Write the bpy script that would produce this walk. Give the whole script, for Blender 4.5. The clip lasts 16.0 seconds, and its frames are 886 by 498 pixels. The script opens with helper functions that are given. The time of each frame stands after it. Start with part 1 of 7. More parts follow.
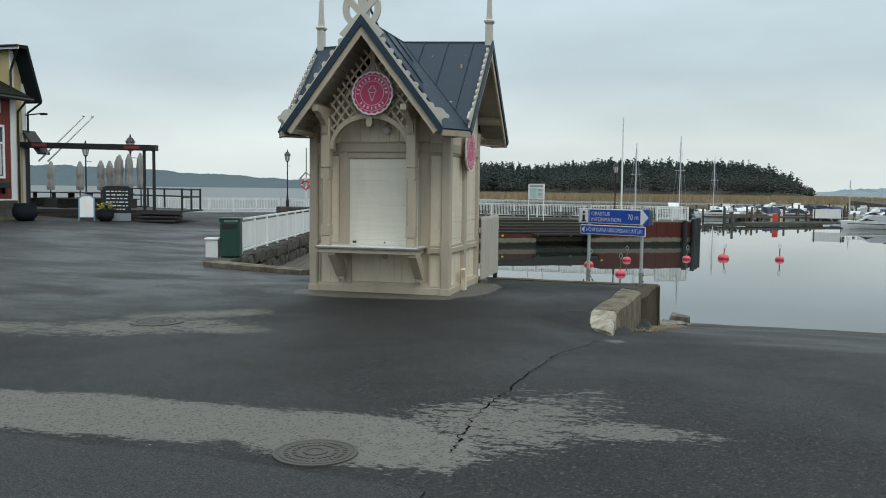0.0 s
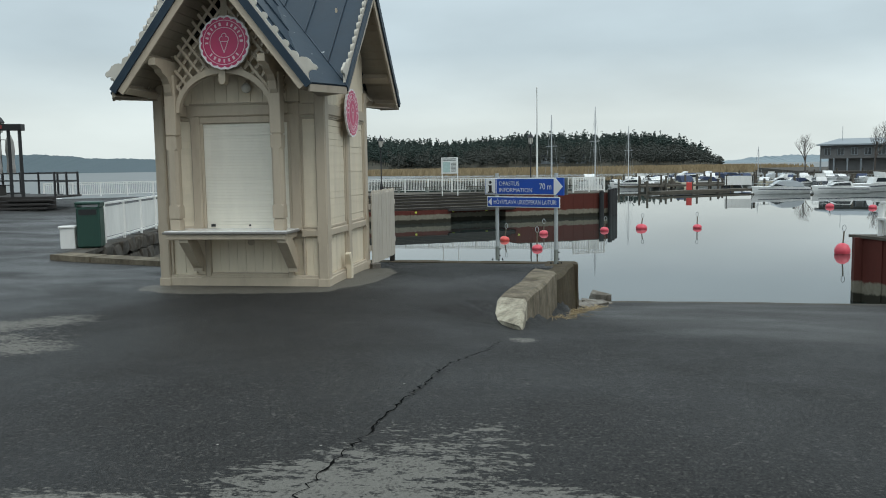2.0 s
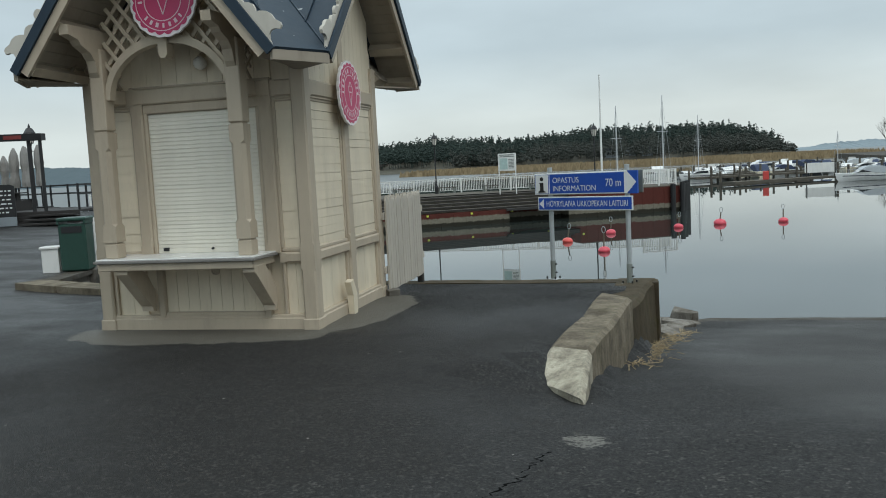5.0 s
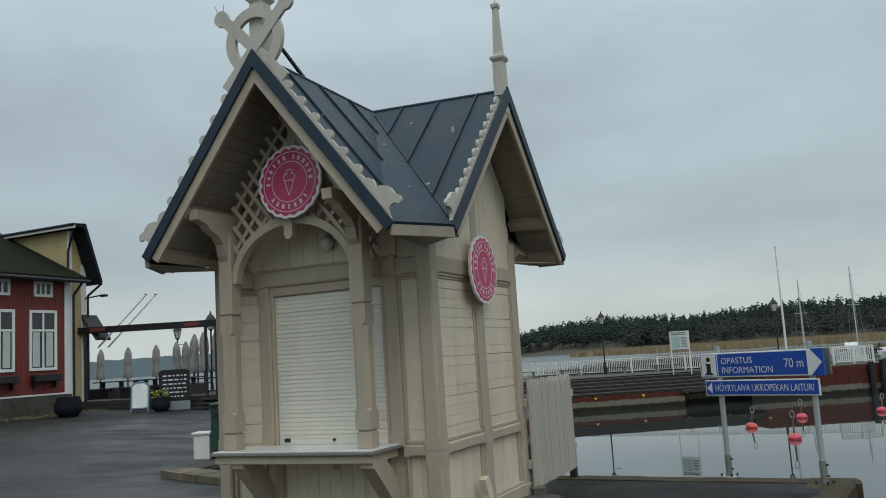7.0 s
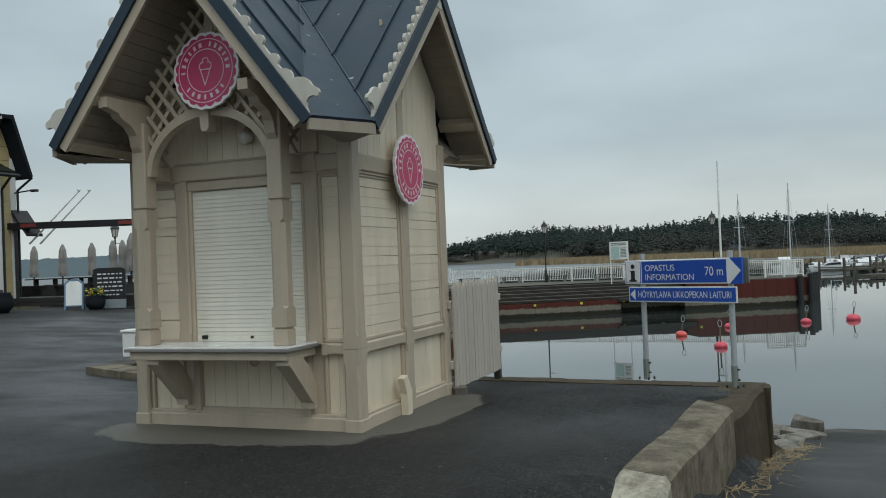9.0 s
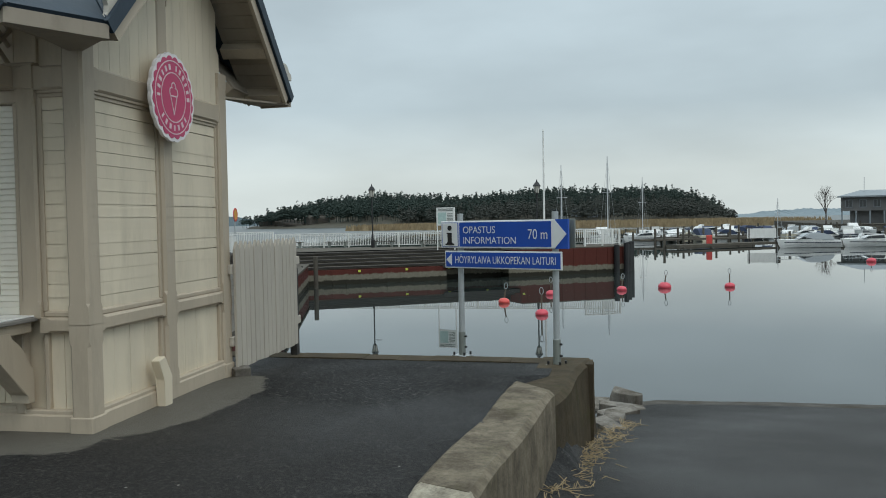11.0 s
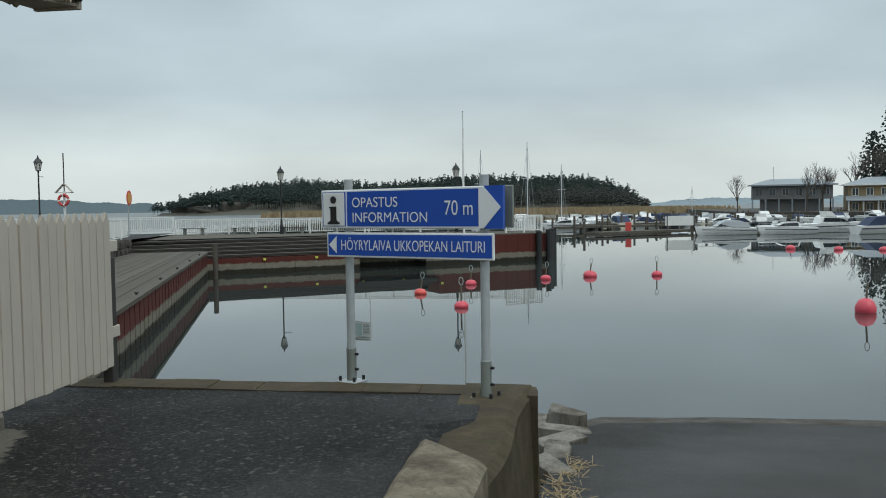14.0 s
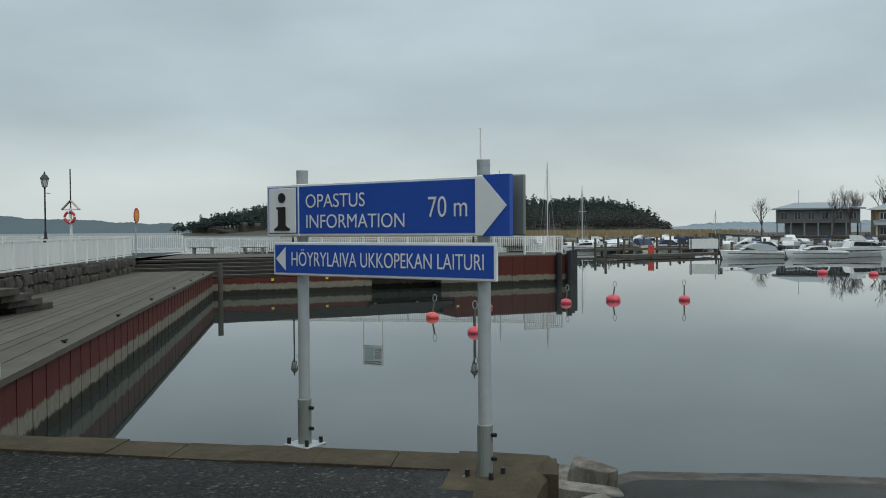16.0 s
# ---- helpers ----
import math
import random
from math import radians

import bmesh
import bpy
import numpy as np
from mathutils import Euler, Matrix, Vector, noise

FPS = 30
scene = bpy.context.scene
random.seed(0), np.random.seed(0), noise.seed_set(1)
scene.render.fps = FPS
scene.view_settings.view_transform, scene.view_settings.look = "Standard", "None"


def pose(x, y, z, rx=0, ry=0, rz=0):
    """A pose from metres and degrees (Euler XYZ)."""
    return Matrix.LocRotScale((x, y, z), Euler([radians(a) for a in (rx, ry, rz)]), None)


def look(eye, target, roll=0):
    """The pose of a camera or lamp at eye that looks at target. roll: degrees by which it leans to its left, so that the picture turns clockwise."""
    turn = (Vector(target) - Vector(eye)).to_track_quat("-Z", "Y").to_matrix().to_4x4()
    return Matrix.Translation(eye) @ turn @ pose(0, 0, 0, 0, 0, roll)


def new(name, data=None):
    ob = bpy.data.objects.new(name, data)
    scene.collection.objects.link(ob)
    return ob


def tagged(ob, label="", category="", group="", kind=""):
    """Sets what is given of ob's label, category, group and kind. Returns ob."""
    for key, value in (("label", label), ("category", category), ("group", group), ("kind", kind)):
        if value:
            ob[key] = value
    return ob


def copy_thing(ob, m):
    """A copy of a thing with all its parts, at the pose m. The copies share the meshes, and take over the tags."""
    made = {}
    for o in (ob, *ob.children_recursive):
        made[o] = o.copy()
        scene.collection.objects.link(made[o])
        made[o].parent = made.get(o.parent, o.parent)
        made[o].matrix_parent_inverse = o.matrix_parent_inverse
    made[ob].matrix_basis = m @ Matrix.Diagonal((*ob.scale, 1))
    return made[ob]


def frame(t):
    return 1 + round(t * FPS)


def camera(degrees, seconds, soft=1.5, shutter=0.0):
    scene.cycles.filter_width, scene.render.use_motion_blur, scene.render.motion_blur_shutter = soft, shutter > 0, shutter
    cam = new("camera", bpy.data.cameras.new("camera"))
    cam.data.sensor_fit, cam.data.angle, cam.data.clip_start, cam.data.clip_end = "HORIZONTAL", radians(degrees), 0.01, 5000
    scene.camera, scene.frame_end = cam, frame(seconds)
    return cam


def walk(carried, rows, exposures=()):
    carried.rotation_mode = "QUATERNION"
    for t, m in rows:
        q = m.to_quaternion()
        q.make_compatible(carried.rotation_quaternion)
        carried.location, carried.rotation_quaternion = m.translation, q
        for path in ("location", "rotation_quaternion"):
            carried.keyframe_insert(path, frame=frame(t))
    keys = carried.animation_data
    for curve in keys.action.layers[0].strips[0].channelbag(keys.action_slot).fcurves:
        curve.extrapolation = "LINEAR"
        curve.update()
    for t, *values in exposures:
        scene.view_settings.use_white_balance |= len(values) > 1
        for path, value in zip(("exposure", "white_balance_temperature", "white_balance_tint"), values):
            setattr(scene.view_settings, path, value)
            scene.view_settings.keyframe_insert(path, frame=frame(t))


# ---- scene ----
cam = camera(55.5, 16.0, 1.0)
PATH = [
    (0, (3.821, -14.541, 2.06), (3.318, -12.61, 1.917), 0.7),
    (0.5, (3.869, -13.924, 2.011), (3.447, -11.974, 1.861), 0.8),
    (1, (3.859, -13.291, 1.943), (3.508, -11.328, 1.784), 0.1),
    (1.5, (3.841, -12.638, 1.918), (3.517, -10.672, 1.743), -0.5),
    (2, (3.837, -11.998, 1.907), (3.517, -10.034, 1.711), -0.9),
    (2.5, (3.816, -11.353, 1.868), (3.63, -9.372, 1.664), -1.5),
    (3, (3.832, -10.728, 1.824), (3.652, -8.748, 1.606), -1.5),
    (3.5, (3.815, -10.101, 1.797), (3.627, -8.123, 1.576), -1.1),
    (4, (3.808, -9.499, 1.742), (3.602, -7.522, 1.526), -1.9),
    (4.5, (3.772, -8.943, 1.763), (3.532, -6.969, 1.544), -2.2),
    (5, (3.662, -8.42, 1.84), (3.19, -6.487, 1.646), -2.9),
    (7.5, (3.781, -7.353, 1.836), (2.942, -5.561, 2.128), -2.9),
    (8, (3.864, -7.34, 1.822), (3.006, -5.554, 2.097), -2.1),
    (8.5, (3.876, -7.247, 1.807), (3.035, -5.438, 1.946), -2.0),
    (9, (3.909, -7.153, 1.765), (3.18, -5.29, 1.792), -2.3),
    (9.5, (3.875, -6.82, 1.729), (3.289, -4.908, 1.722), -1.8),
    (10, (3.871, -6.416, 1.691), (3.4, -4.472, 1.66), -1.4),
    (12.5, (3.666, -3.984, 1.622), (3.372, -2.008, 1.534), -0.6),
    (13, (3.663, -3.482, 1.577), (3.41, -1.5, 1.491), -0.3),
    (13.5, (3.614, -2.975, 1.528), (3.447, -0.984, 1.433), -0.5),
    (14, (3.589, -2.463, 1.497), (3.432, -0.472, 1.398), -0.8),
    (14.5, (3.611, -1.936, 1.476), (3.44, 0.054, 1.377), -0.7),
    (15, (3.589, -1.413, 1.431), (3.418, 0.578, 1.336), -0.4),
    (15.5, (3.635, -0.954, 1.382), (3.446, 1.035, 1.288), -0.4),
    (16, (3.643, -0.542, 1.366), (3.44, 1.447, 1.32), -0.4),
]
walk(cam, [(t, look(eye, target, roll)) for t, eye, target, roll in PATH],
     exposures=[(0.0, 0.37), (4.5, 0.35), (7.3, -0.05), (8.6, -0.03), (9.5, 0.2), (12.3, 0.19), (14.5, 0.21), (16.0, 0.06)])

# ---- world, sun, exposure ----
world = bpy.data.worlds.new("overcast")
scene.world = world
world.use_nodes = True
wn, wl = world.node_tree.nodes, world.node_tree.links
wn.clear()
w_out = wn.new("ShaderNodeOutputWorld")
w_bg = wn.new("ShaderNodeBackground")
w_bg.inputs["Strength"].default_value = 0.1
sky = wn.new("ShaderNodeTexSky")
sky.sky_type = "NISHITA"
sky.sun_disc = False
sky.sun_elevation, sky.sun_rotation = radians(50), radians(135)
w_tc = wn.new("ShaderNodeTexCoord")
w_sep = wn.new("ShaderNodeSeparateXYZ")
wl.new(w_tc.outputs["Generated"], w_sep.inputs[0])
w_ramp = wn.new("ShaderNodeValToRGB")
wl.new(w_sep.outputs["Z"], w_ramp.inputs[0])
el = w_ramp.color_ramp.elements
el[0].position, el[0].color = 0.0, (5.75, 6.4, 6.35, 1)
el[1].position, el[1].color = 1.0, (12.2, 14.0, 14.7, 1)
for pos, col in ((0.055, (5.75, 6.4, 6.35, 1)), (0.13, (4.2, 5.02, 5.35, 1)), (0.32, (4.65, 5.6, 6.05, 1)), (0.5, (6.15, 7.25, 7.75, 1))):
    e = el.new(pos)
    e.color = col
w_map = wn.new("ShaderNodeMapping")
w_map.inputs["Scale"].default_value = (1.3, 1.3, 4.0)
wl.new(w_tc.outputs["Generated"], w_map.inputs[0])
w_noise = wn.new("ShaderNodeTexNoise")
w_noise.inputs["Scale"].default_value = 1.7
w_noise.inputs["Detail"].default_value = 5.0
w_noise.inputs["Roughness"].default_value = 0.5
wl.new(w_map.outputs[0], w_noise.inputs["Vector"])
w_cl = wn.new("ShaderNodeMapRange")
w_cl.inputs["From Min"].default_value, w_cl.inputs["From Max"].default_value = 0.3, 0.7
w_cl.inputs["To Min"].default_value, w_cl.inputs["To Max"].default_value = 0.84, 1.16
wl.new(w_noise.outputs["Fac"], w_cl.inputs["Value"])
w_mul = wn.new("ShaderNodeVectorMath")
w_mul.operation = "SCALE"
wl.new(w_ramp.outputs[0], w_mul.inputs[0])
wl.new(w_cl.outputs[0], w_mul.inputs["Scale"])
w_mix = wn.new("ShaderNodeMix")
w_mix.data_type = "RGBA"
w_mix.inputs["Factor"].default_value = 0.93
wl.new(sky.outputs[0], w_mix.inputs["A"])
wl.new(w_mul.outputs[0], w_mix.inputs["B"])
wl.new(w_mix.outputs["Result"], w_bg.inputs["Color"])
wl.new(w_bg.outputs[0], w_out.inputs[0])

sun = new("sun", bpy.data.lights.new("sun", "SUN"))
sun.data.energy, sun.data.angle, sun.data.color = 0.6, radians(30), (1.0, 0.96, 0.9)
sun.matrix_basis = look((0, 0, 0), (-0.45, 0.45, -0.77))


# ---- materials ----
class Mat:
    """A node material with short names for what it is made of."""

    def __init__(self, name, rough=0.6, metal=0.0):
        self.m = bpy.data.materials.new(name)
        self.m.use_nodes = True
        self.n, self.l = self.m.node_tree.nodes, self.m.node_tree.links
        self.b = self.n["Principled BSDF"]
        self.b.inputs["Roughness"].default_value = rough
        self.b.inputs["Metallic"].default_value = metal
        self.tc = self.n.new("ShaderNodeTexCoord")
        self.geo = self.n.new("ShaderNodeNewGeometry")

    def pos(self, scale=(1, 1, 1), world_space=False):
        mp = self.n.new("ShaderNodeMapping")
        mp.inputs["Scale"].default_value = scale
        self.l.new(self.geo.outputs["Position"] if world_space else self.tc.outputs["Object"], mp.inputs[0])
        return mp.outputs[0]

    def noise(self, scale, detail=3.0, rough=0.55, vec=None, dist=0.0):
        t = self.n.new("ShaderNodeTexNoise")
        t.inputs["Scale"].default_value, t.inputs["Detail"].default_value = scale, detail
        t.inputs["Roughness"].default_value, t.inputs["Distortion"].default_value = rough, dist
        self.l.new(vec if vec is not None else self.pos(), t.inputs["Vector"])
        return t.outputs["Fac"]

    def vor(self, scale, vec=None, out="Distance", feature="F1"):
        t = self.n.new("ShaderNodeTexVoronoi")
        t.feature = feature
        t.inputs["Scale"].default_value = scale
        self.l.new(vec if vec is not None else self.pos(), t.inputs["Vector"])
        return t.outputs[out]

    def ramp(self, fac, stops):
        r = self.n.new("ShaderNodeValToRGB")
        els = r.color_ramp.elements
        for k, (p, c) in enumerate(stops):
            e = els[k] if k < 2 else els.new(p)
            e.position = p
            e.color = (*c, 1) if isinstance(c, tuple) else (c, c, c, 1)
        self.l.new(fac, r.inputs[0])
        return r.outputs[0]

    def math(self, op, a, b=0.0, clamp=False):
        m = self.n.new("ShaderNodeMath")
        m.operation, m.use_clamp = op, clamp
        for k, v in enumerate((a, b)):
            if isinstance(v, (int, float)):
                m.inputs[k].default_value = v
            else:
                self.l.new(v, m.inputs[k])
        return m.outputs[0]

    def mix(self, fac, a, b, kind="MIX"):
        m = self.n.new("ShaderNodeMix")
        m.data_type, m.blend_type = "RGBA", kind
        for key, v in (("Factor", fac), ("A", a), ("B", b)):
            if isinstance(v, tuple):
                m.inputs[key].default_value = (*v, 1)
            elif isinstance(v, (int, float)):
                m.inputs[key].default_value = v if key == "Factor" else (v, v, v, 1)
            else:
                self.l.new(v, m.inputs[key])
        return m.outputs["Result"]

    def rand(self):
        return self.n.new("ShaderNodeObjectInfo").outputs["Random"]

    def col(self, c):
        if isinstance(c, tuple):
            self.b.inputs["Base Color"].default_value = (*c, 1)
        else:
            self.l.new(c, self.b.inputs["Base Color"])
        return self

    def rough(self, r):
        self.l.new(r, self.b.inputs["Roughness"])
        return self

    def bump(self, h, strength=0.3, dist=0.01):
        bp = self.n.new("ShaderNodeBump")
        bp.inputs["Strength"].default_value, bp.inputs["Distance"].default_value = strength, dist
        self.l.new(h, bp.inputs["Height"])
        self.l.new(bp.outputs[0], self.b.inputs["Normal"])
        return self


def painted(name, c, rough=0.55, grime=0.25, dirt=(0.16, 0.13, 0.09), scale=1.0, streak=True, shade=0.08, chip=0.0):
    """Weathered paint: broad fading, fine grain, faint streaks and dirt in patches."""
    m = Mat(name, rough)
    v = m.pos((scale, scale, scale * (0.25 if streak else 1.0)), True)
    big = m.noise(2.2, 4, 0.6, v)
    fine = m.noise(38, 3, 0.6, v)
    d = m.ramp(m.noise(5.5, 6, 0.7, v), [(0.5, 0.0), (0.78, 1.0)])
    lo, hi = tuple(x * (1 - shade) for x in c), tuple(min(1, x * (1 + shade)) for x in c)
    base = m.mix(m.ramp(big, [(0.3, 0.0), (0.7, 1.0)]), lo, hi)
    base = m.mix(m.math("MULTIPLY", m.rand(), 0.16), base, tuple(x * 0.72 for x in c))
    base = m.mix(m.math("MULTIPLY", d, grime), base, dirt)
    if chip:
        w = m.pos((1, 1, 1), True)
        base = m.mix(m.math("MULTIPLY", m.ramp(m.noise(11, 5, 0.75, w), [(0.70, 0.0), (0.73, 1.0)]), chip), base, (0.66, 0.62, 0.53))
        base = m.mix(m.ramp(m.noise(7, 6, 0.8, w), [(0.74, 0.0), (0.78, 0.7)]), base, (0.17, 0.13, 0.09))
    m.col(base)
    m.rough(m.math("ADD", m.math("MULTIPLY", big, 0.3), rough - 0.15))
    m.bump(fine, 0.15, 0.004)
    return m.m


def plain(name, c, rough=0.5, metal=0.0, var=0.15, scale=6.0, bump=0.08):
    m = Mat(name, rough, metal)
    f = m.noise(scale, 4, 0.6)
    m.col(m.mix(f, tuple(x * (1 - var) for x in c), tuple(min(1, x * (1 + var)) for x in c)))
    m.rough(m.math("ADD", m.math("MULTIPLY", f, 0.25), rough - 0.12))
    m.bump(m.noise(scale * 7, 3), bump, 0.004)
    return m.m


M_CREAM = painted("cream_paint", (0.69, 0.60, 0.455), 0.55, 0.26, (0.25, 0.20, 0.12))
M_TRIM = painted("taupe_paint", (0.455, 0.382, 0.288), 0.6, 0.28, (0.15, 0.12, 0.09), chip=0.7)
# grimy taupe, darkened so that the colour itself carries the eaves' shade
M_SOFFITSHADE = painted("shaded_soffit_paint", (0.34, 0.295, 0.235), 0.65, 0.35, (0.12, 0.10, 0.07))
M_CREST = painted("cresting_paint", (0.56, 0.525, 0.455), 0.6, 0.25, (0.2, 0.17, 0.12))
M_FENCE = painted("grey_beige_paint", (0.46, 0.415, 0.35), 0.6, 0.15, (0.15, 0.13, 0.1))
M_SHUTTER = painted("shutter_enamel", (0.76, 0.72, 0.62), 0.4, 0.1, (0.3, 0.27, 0.2), 0.8)
M_WHITE = painted("white_paint", (0.76, 0.76, 0.73), 0.5, 0.18, (0.3, 0.28, 0.22))
M_COUNTER = plain("counter_laminate", (0.72, 0.72, 0.7), 0.22, 0, 0.06, 5, 0.03)
M_CTRIM = plain("counter_edge", (0.2, 0.19, 0.175), 0.5)
M_PINK = plain("pink_enamel", (0.50, 0.028, 0.115), 0.42, 0, 0.08, 9, 0.02)
M_SIGNWHITE = plain("sign_white", (0.78, 0.74, 0.74), 0.4, 0, 0.05, 9, 0.02)
M_PINKPALE = plain("sign_pale_pink", (0.72, 0.55, 0.58), 0.4, 0, 0.05, 9, 0.02)
M_BLUE = plain("sign_blue", (0.006, 0.070, 0.40), 0.38, 0, 0.1, 3, 0.02)
M_TEXT = plain("sign_letter", (0.74, 0.76, 0.76), 0.45, 0, 0.05, 9, 0.02)
M_BLACK = plain("black_paint", (0.012, 0.012, 0.013), 0.45, 0, 0.3)
M_CRACKSHADE = plain("crack_shade", (0.009, 0.009, 0.009), 0.95, 0, 0.2)
M_STEEL = plain("galvanised_steel", (0.36, 0.385, 0.39), 0.5, 0.05, 0.2, 14, 0.1)
M_GREYBACK = plain("grey_sign_back", (0.22, 0.24, 0.22), 0.5, 0.3, 0.15)
M_GREEN = plain("dark_green_bin", (0.012, 0.05, 0.036), 0.4, 0, 0.2)
M_GLOBE = plain("opal_glass", (0.6, 0.58, 0.52), 0.25, 0, 0.05)
M_BUOY = plain("red_plastic", (0.62, 0.07, 0.10), 0.4, 0, 0.18, 5, 0.1)
M_BUOYO = plain("orange_plastic", (0.66, 0.085, 0.07), 0.4, 0, 0.18, 5, 0.1)
M_ROPE = plain("rope", (0.13, 0.11, 0.08), 0.9)
M_DARKWOOD = plain("dark_stained_wood", (0.045, 0.042, 0.04), 0.6, 0, 0.3, 7, 0.2)
M_CANVAS = plain("grey_canvas", (0.27, 0.26, 0.245), 0.85, 0, 0.2, 4, 0.3)
M_GLASS = plain("dark_window_glass", (0.03, 0.036, 0.04), 0.06, 0, 0.2, 1, 0.0)
M_CURTAIN = plain("pale_curtain", (0.5, 0.52, 0.5), 0.7, 0, 0.15, 3, 0.1)
M_HULL = plain("white_gelcoat", (0.74, 0.74, 0.72), 0.25, 0, 0.06, 1.5, 0.02)
M_HULLCREAM = plain("cream_gelcoat", (0.62, 0.56, 0.42), 0.3, 0, 0.08, 1.5, 0.02)
M_HULLDARK = plain("dark_hull", (0.03, 0.035, 0.05), 0.3)
M_CANOPY = plain("blue_canvas", (0.03, 0.045, 0.09), 0.8)
M_ALU = plain("aluminium_mast", (0.55, 0.56, 0.57), 0.35, 0.5)
M_FLOWER = plain("yellow_petals", (0.65, 0.45, 0.03), 0.7)
M_LEAF = plain("leaf_green", (0.05, 0.09, 0.03), 0.7)
M_YELLOWSIGN = plain("yellow_sign", (0.65, 0.28, 0.03), 0.45)
M_LIFERING = plain("red_life_ring", (0.55, 0.06, 0.05), 0.5)
M_BARK = plain("bark", (0.075, 0.06, 0.05), 0.9, 0, 0.3, 5, 0.3)
M_TWIG = plain("bare_twigs", (0.10, 0.085, 0.075), 0.9, 0, 0.3, 5, 0.2)
M_TOWEL = plain("yellow_reflector", (0.55, 0.6, 0.08), 0.35)

# standing-seam roof sheet
m = Mat("blue_grey_sheet", 0.5, 0.0)
f = m.noise(3.0, 5, 0.65)
c = m.mix(m.ramp(f, [(0.3, 0.0), (0.75, 1.0)]), (0.014, 0.028, 0.044), (0.026, 0.044, 0.064))
spots = m.ramp(m.noise(9, 2, 0.5), [(0.735, 0.0), (0.76, 1.0)])
m.col(m.mix(m.math("MULTIPLY", spots, 0.75), c, (0.4, 0.42, 0.42)))
m.rough(m.math("ADD", m.math("MULTIPLY", f, 0.3), 0.38)).bump(m.noise(4, 3), 0.25, 0.02)
M_ROOF = m.m

# asphalt with damp sheen, worn pale areas and a long crack's pale flanks
m = Mat("asphalt", 0.7)
v = m.pos((1, 1, 1), True)
sp = m.n.new("ShaderNodeSeparateXYZ")
m.l.new(v, sp.inputs[0])
X, Y = sp.outputs[0], sp.outputs[1]
wob = m.noise(1.1, 5, 0.65, v)
edge = m.noise(7.0, 6, 0.75, m.pos((0.55, 1.5, 1), True))

fleck = m.noise(24.0, 4, 0.7, m.pos((0.6, 1.3, 1), True))


def blob(cx, cy, rx, ry, turn=0.0):
    """About 1 inside an ellipse on the ground, falling to 0 outside it."""
    ca, sa = math.cos(radians(turn)), math.sin(radians(turn))
    u = m.math("ADD", m.math("MULTIPLY", m.math("SUBTRACT", X, cx), ca / rx), m.math("MULTIPLY", m.math("SUBTRACT", Y, cy), sa / rx))
    w = m.math("ADD", m.math("MULTIPLY", m.math("SUBTRACT", X, cx), -sa / ry), m.math("MULTIPLY", m.math("SUBTRACT", Y, cy), ca / ry))
    return m.math("SUBTRACT", 1.5, m.math("ADD", m.math("MULTIPLY", u, u), m.math("MULTIPLY", w, w)))


def worn(shapes, rag, lo, hi):
    tot = None
    for s in shapes:
        q = blob(*s)
        tot = q if tot is None else m.math("MAXIMUM", tot, q)
    tot = m.math("ADD", tot, m.math("MULTIPLY", m.math("SUBTRACT", edge, 0.5), rag))
    tot = m.math("ADD", tot, m.math("MULTIPLY", m.math("SUBTRACT", wob, 0.5), 1.6))
    tot = m.math("ADD", tot, m.math("MULTIPLY", m.math("SUBTRACT", fleck, 0.5), rag * 0.9))
    return m.ramp(tot, [(lo, 0.0), (hi, 1.0)])


grain = m.vor(150, v)
grain2 = m.noise(60, 3, 0.7, v)
mott = m.noise(17, 5, 0.75, v)
stones = m.ramp(m.vor(70, v, "Color"), [(0.62, 0.0), (0.95, 1.0)])
stones2 = m.ramp(m.vor(48, v, "Color"), [(0.82, 0.0), (0.88, 1.0)])
pits = m.ramp(m.vor(52, m.pos((1.1, 0.9, 1), True), "Color"), [(0.2, 1.0), (0.3, 0.0)])
chips = m.ramp(m.vor(2.6, v), [(0.018, 1.0), (0.03, 0.0)])
chips2 = m.ramp(m.vor(6.1, v), [(0.022, 1.0), (0.04, 0.0)])
wet = m.ramp(m.noise(0.33, 4, 0.55, v), [(0.38, 0.0), (0.62, 1.0)])
mott2 = m.noise(2.6, 6, 0.75, v)
base = m.mix(wet, (0.012, 0.0119, 0.0118), (0.021, 0.0205, 0.0198))
base = m.mix(m.ramp(mott, [(0.42, 0.0), (0.66, 0.6)]), base, (0.031, 0.030, 0.028))
base = m.mix(m.ramp(mott2, [(0.45, 0.0), (0.75, 0.55)]), base, (0.026, 0.024, 0.021))
base = m.mix(m.math("MULTIPLY", stones, 0.5), base, (0.125, 0.118, 0.108))
base = m.mix(m.math("MULTIPLY", stones2, 0.6), base, (0.13, 0.122, 0.11))
base = m.mix(m.math("MULTIPLY", pits, 0.85), base, (0.004, 0.004, 0.004))
base = m.mix(m.ramp(grain2, [(0.35, 0.7), (0.6, 0.0)]), base, (0.006, 0.006, 0.006))
soak = m.ramp(m.math("ADD", m.math("MAXIMUM", blob(-0.2, -2.9, 3.4, 2.3, 8), blob(1.6, 0.4, 1.5, 3.2, -10)), m.math("MULTIPLY", m.math("SUBTRACT", wob, 0.5), 2.2)), [(0.3, 0.0), (0.9, 1.0)])
base = m.mix(m.math("MULTIPLY", soak, 0.55), base, m.mix(stones, (0.0085, 0.0074, 0.0064), (0.055, 0.048, 0.041)))
slip = m.ramp(m.math("ADD", blob(8.2, 3.2, 4.0, 6.2, -4), m.math("MULTIPLY", wob, 0.8)), [(0.55, 0.0), (1.0, 1.0)])
base = m.mix(m.math("MULTIPLY", slip, 0.75), base, m.mix(mott, (0.035, 0.0345, 0.034), (0.075, 0.073, 0.07)))
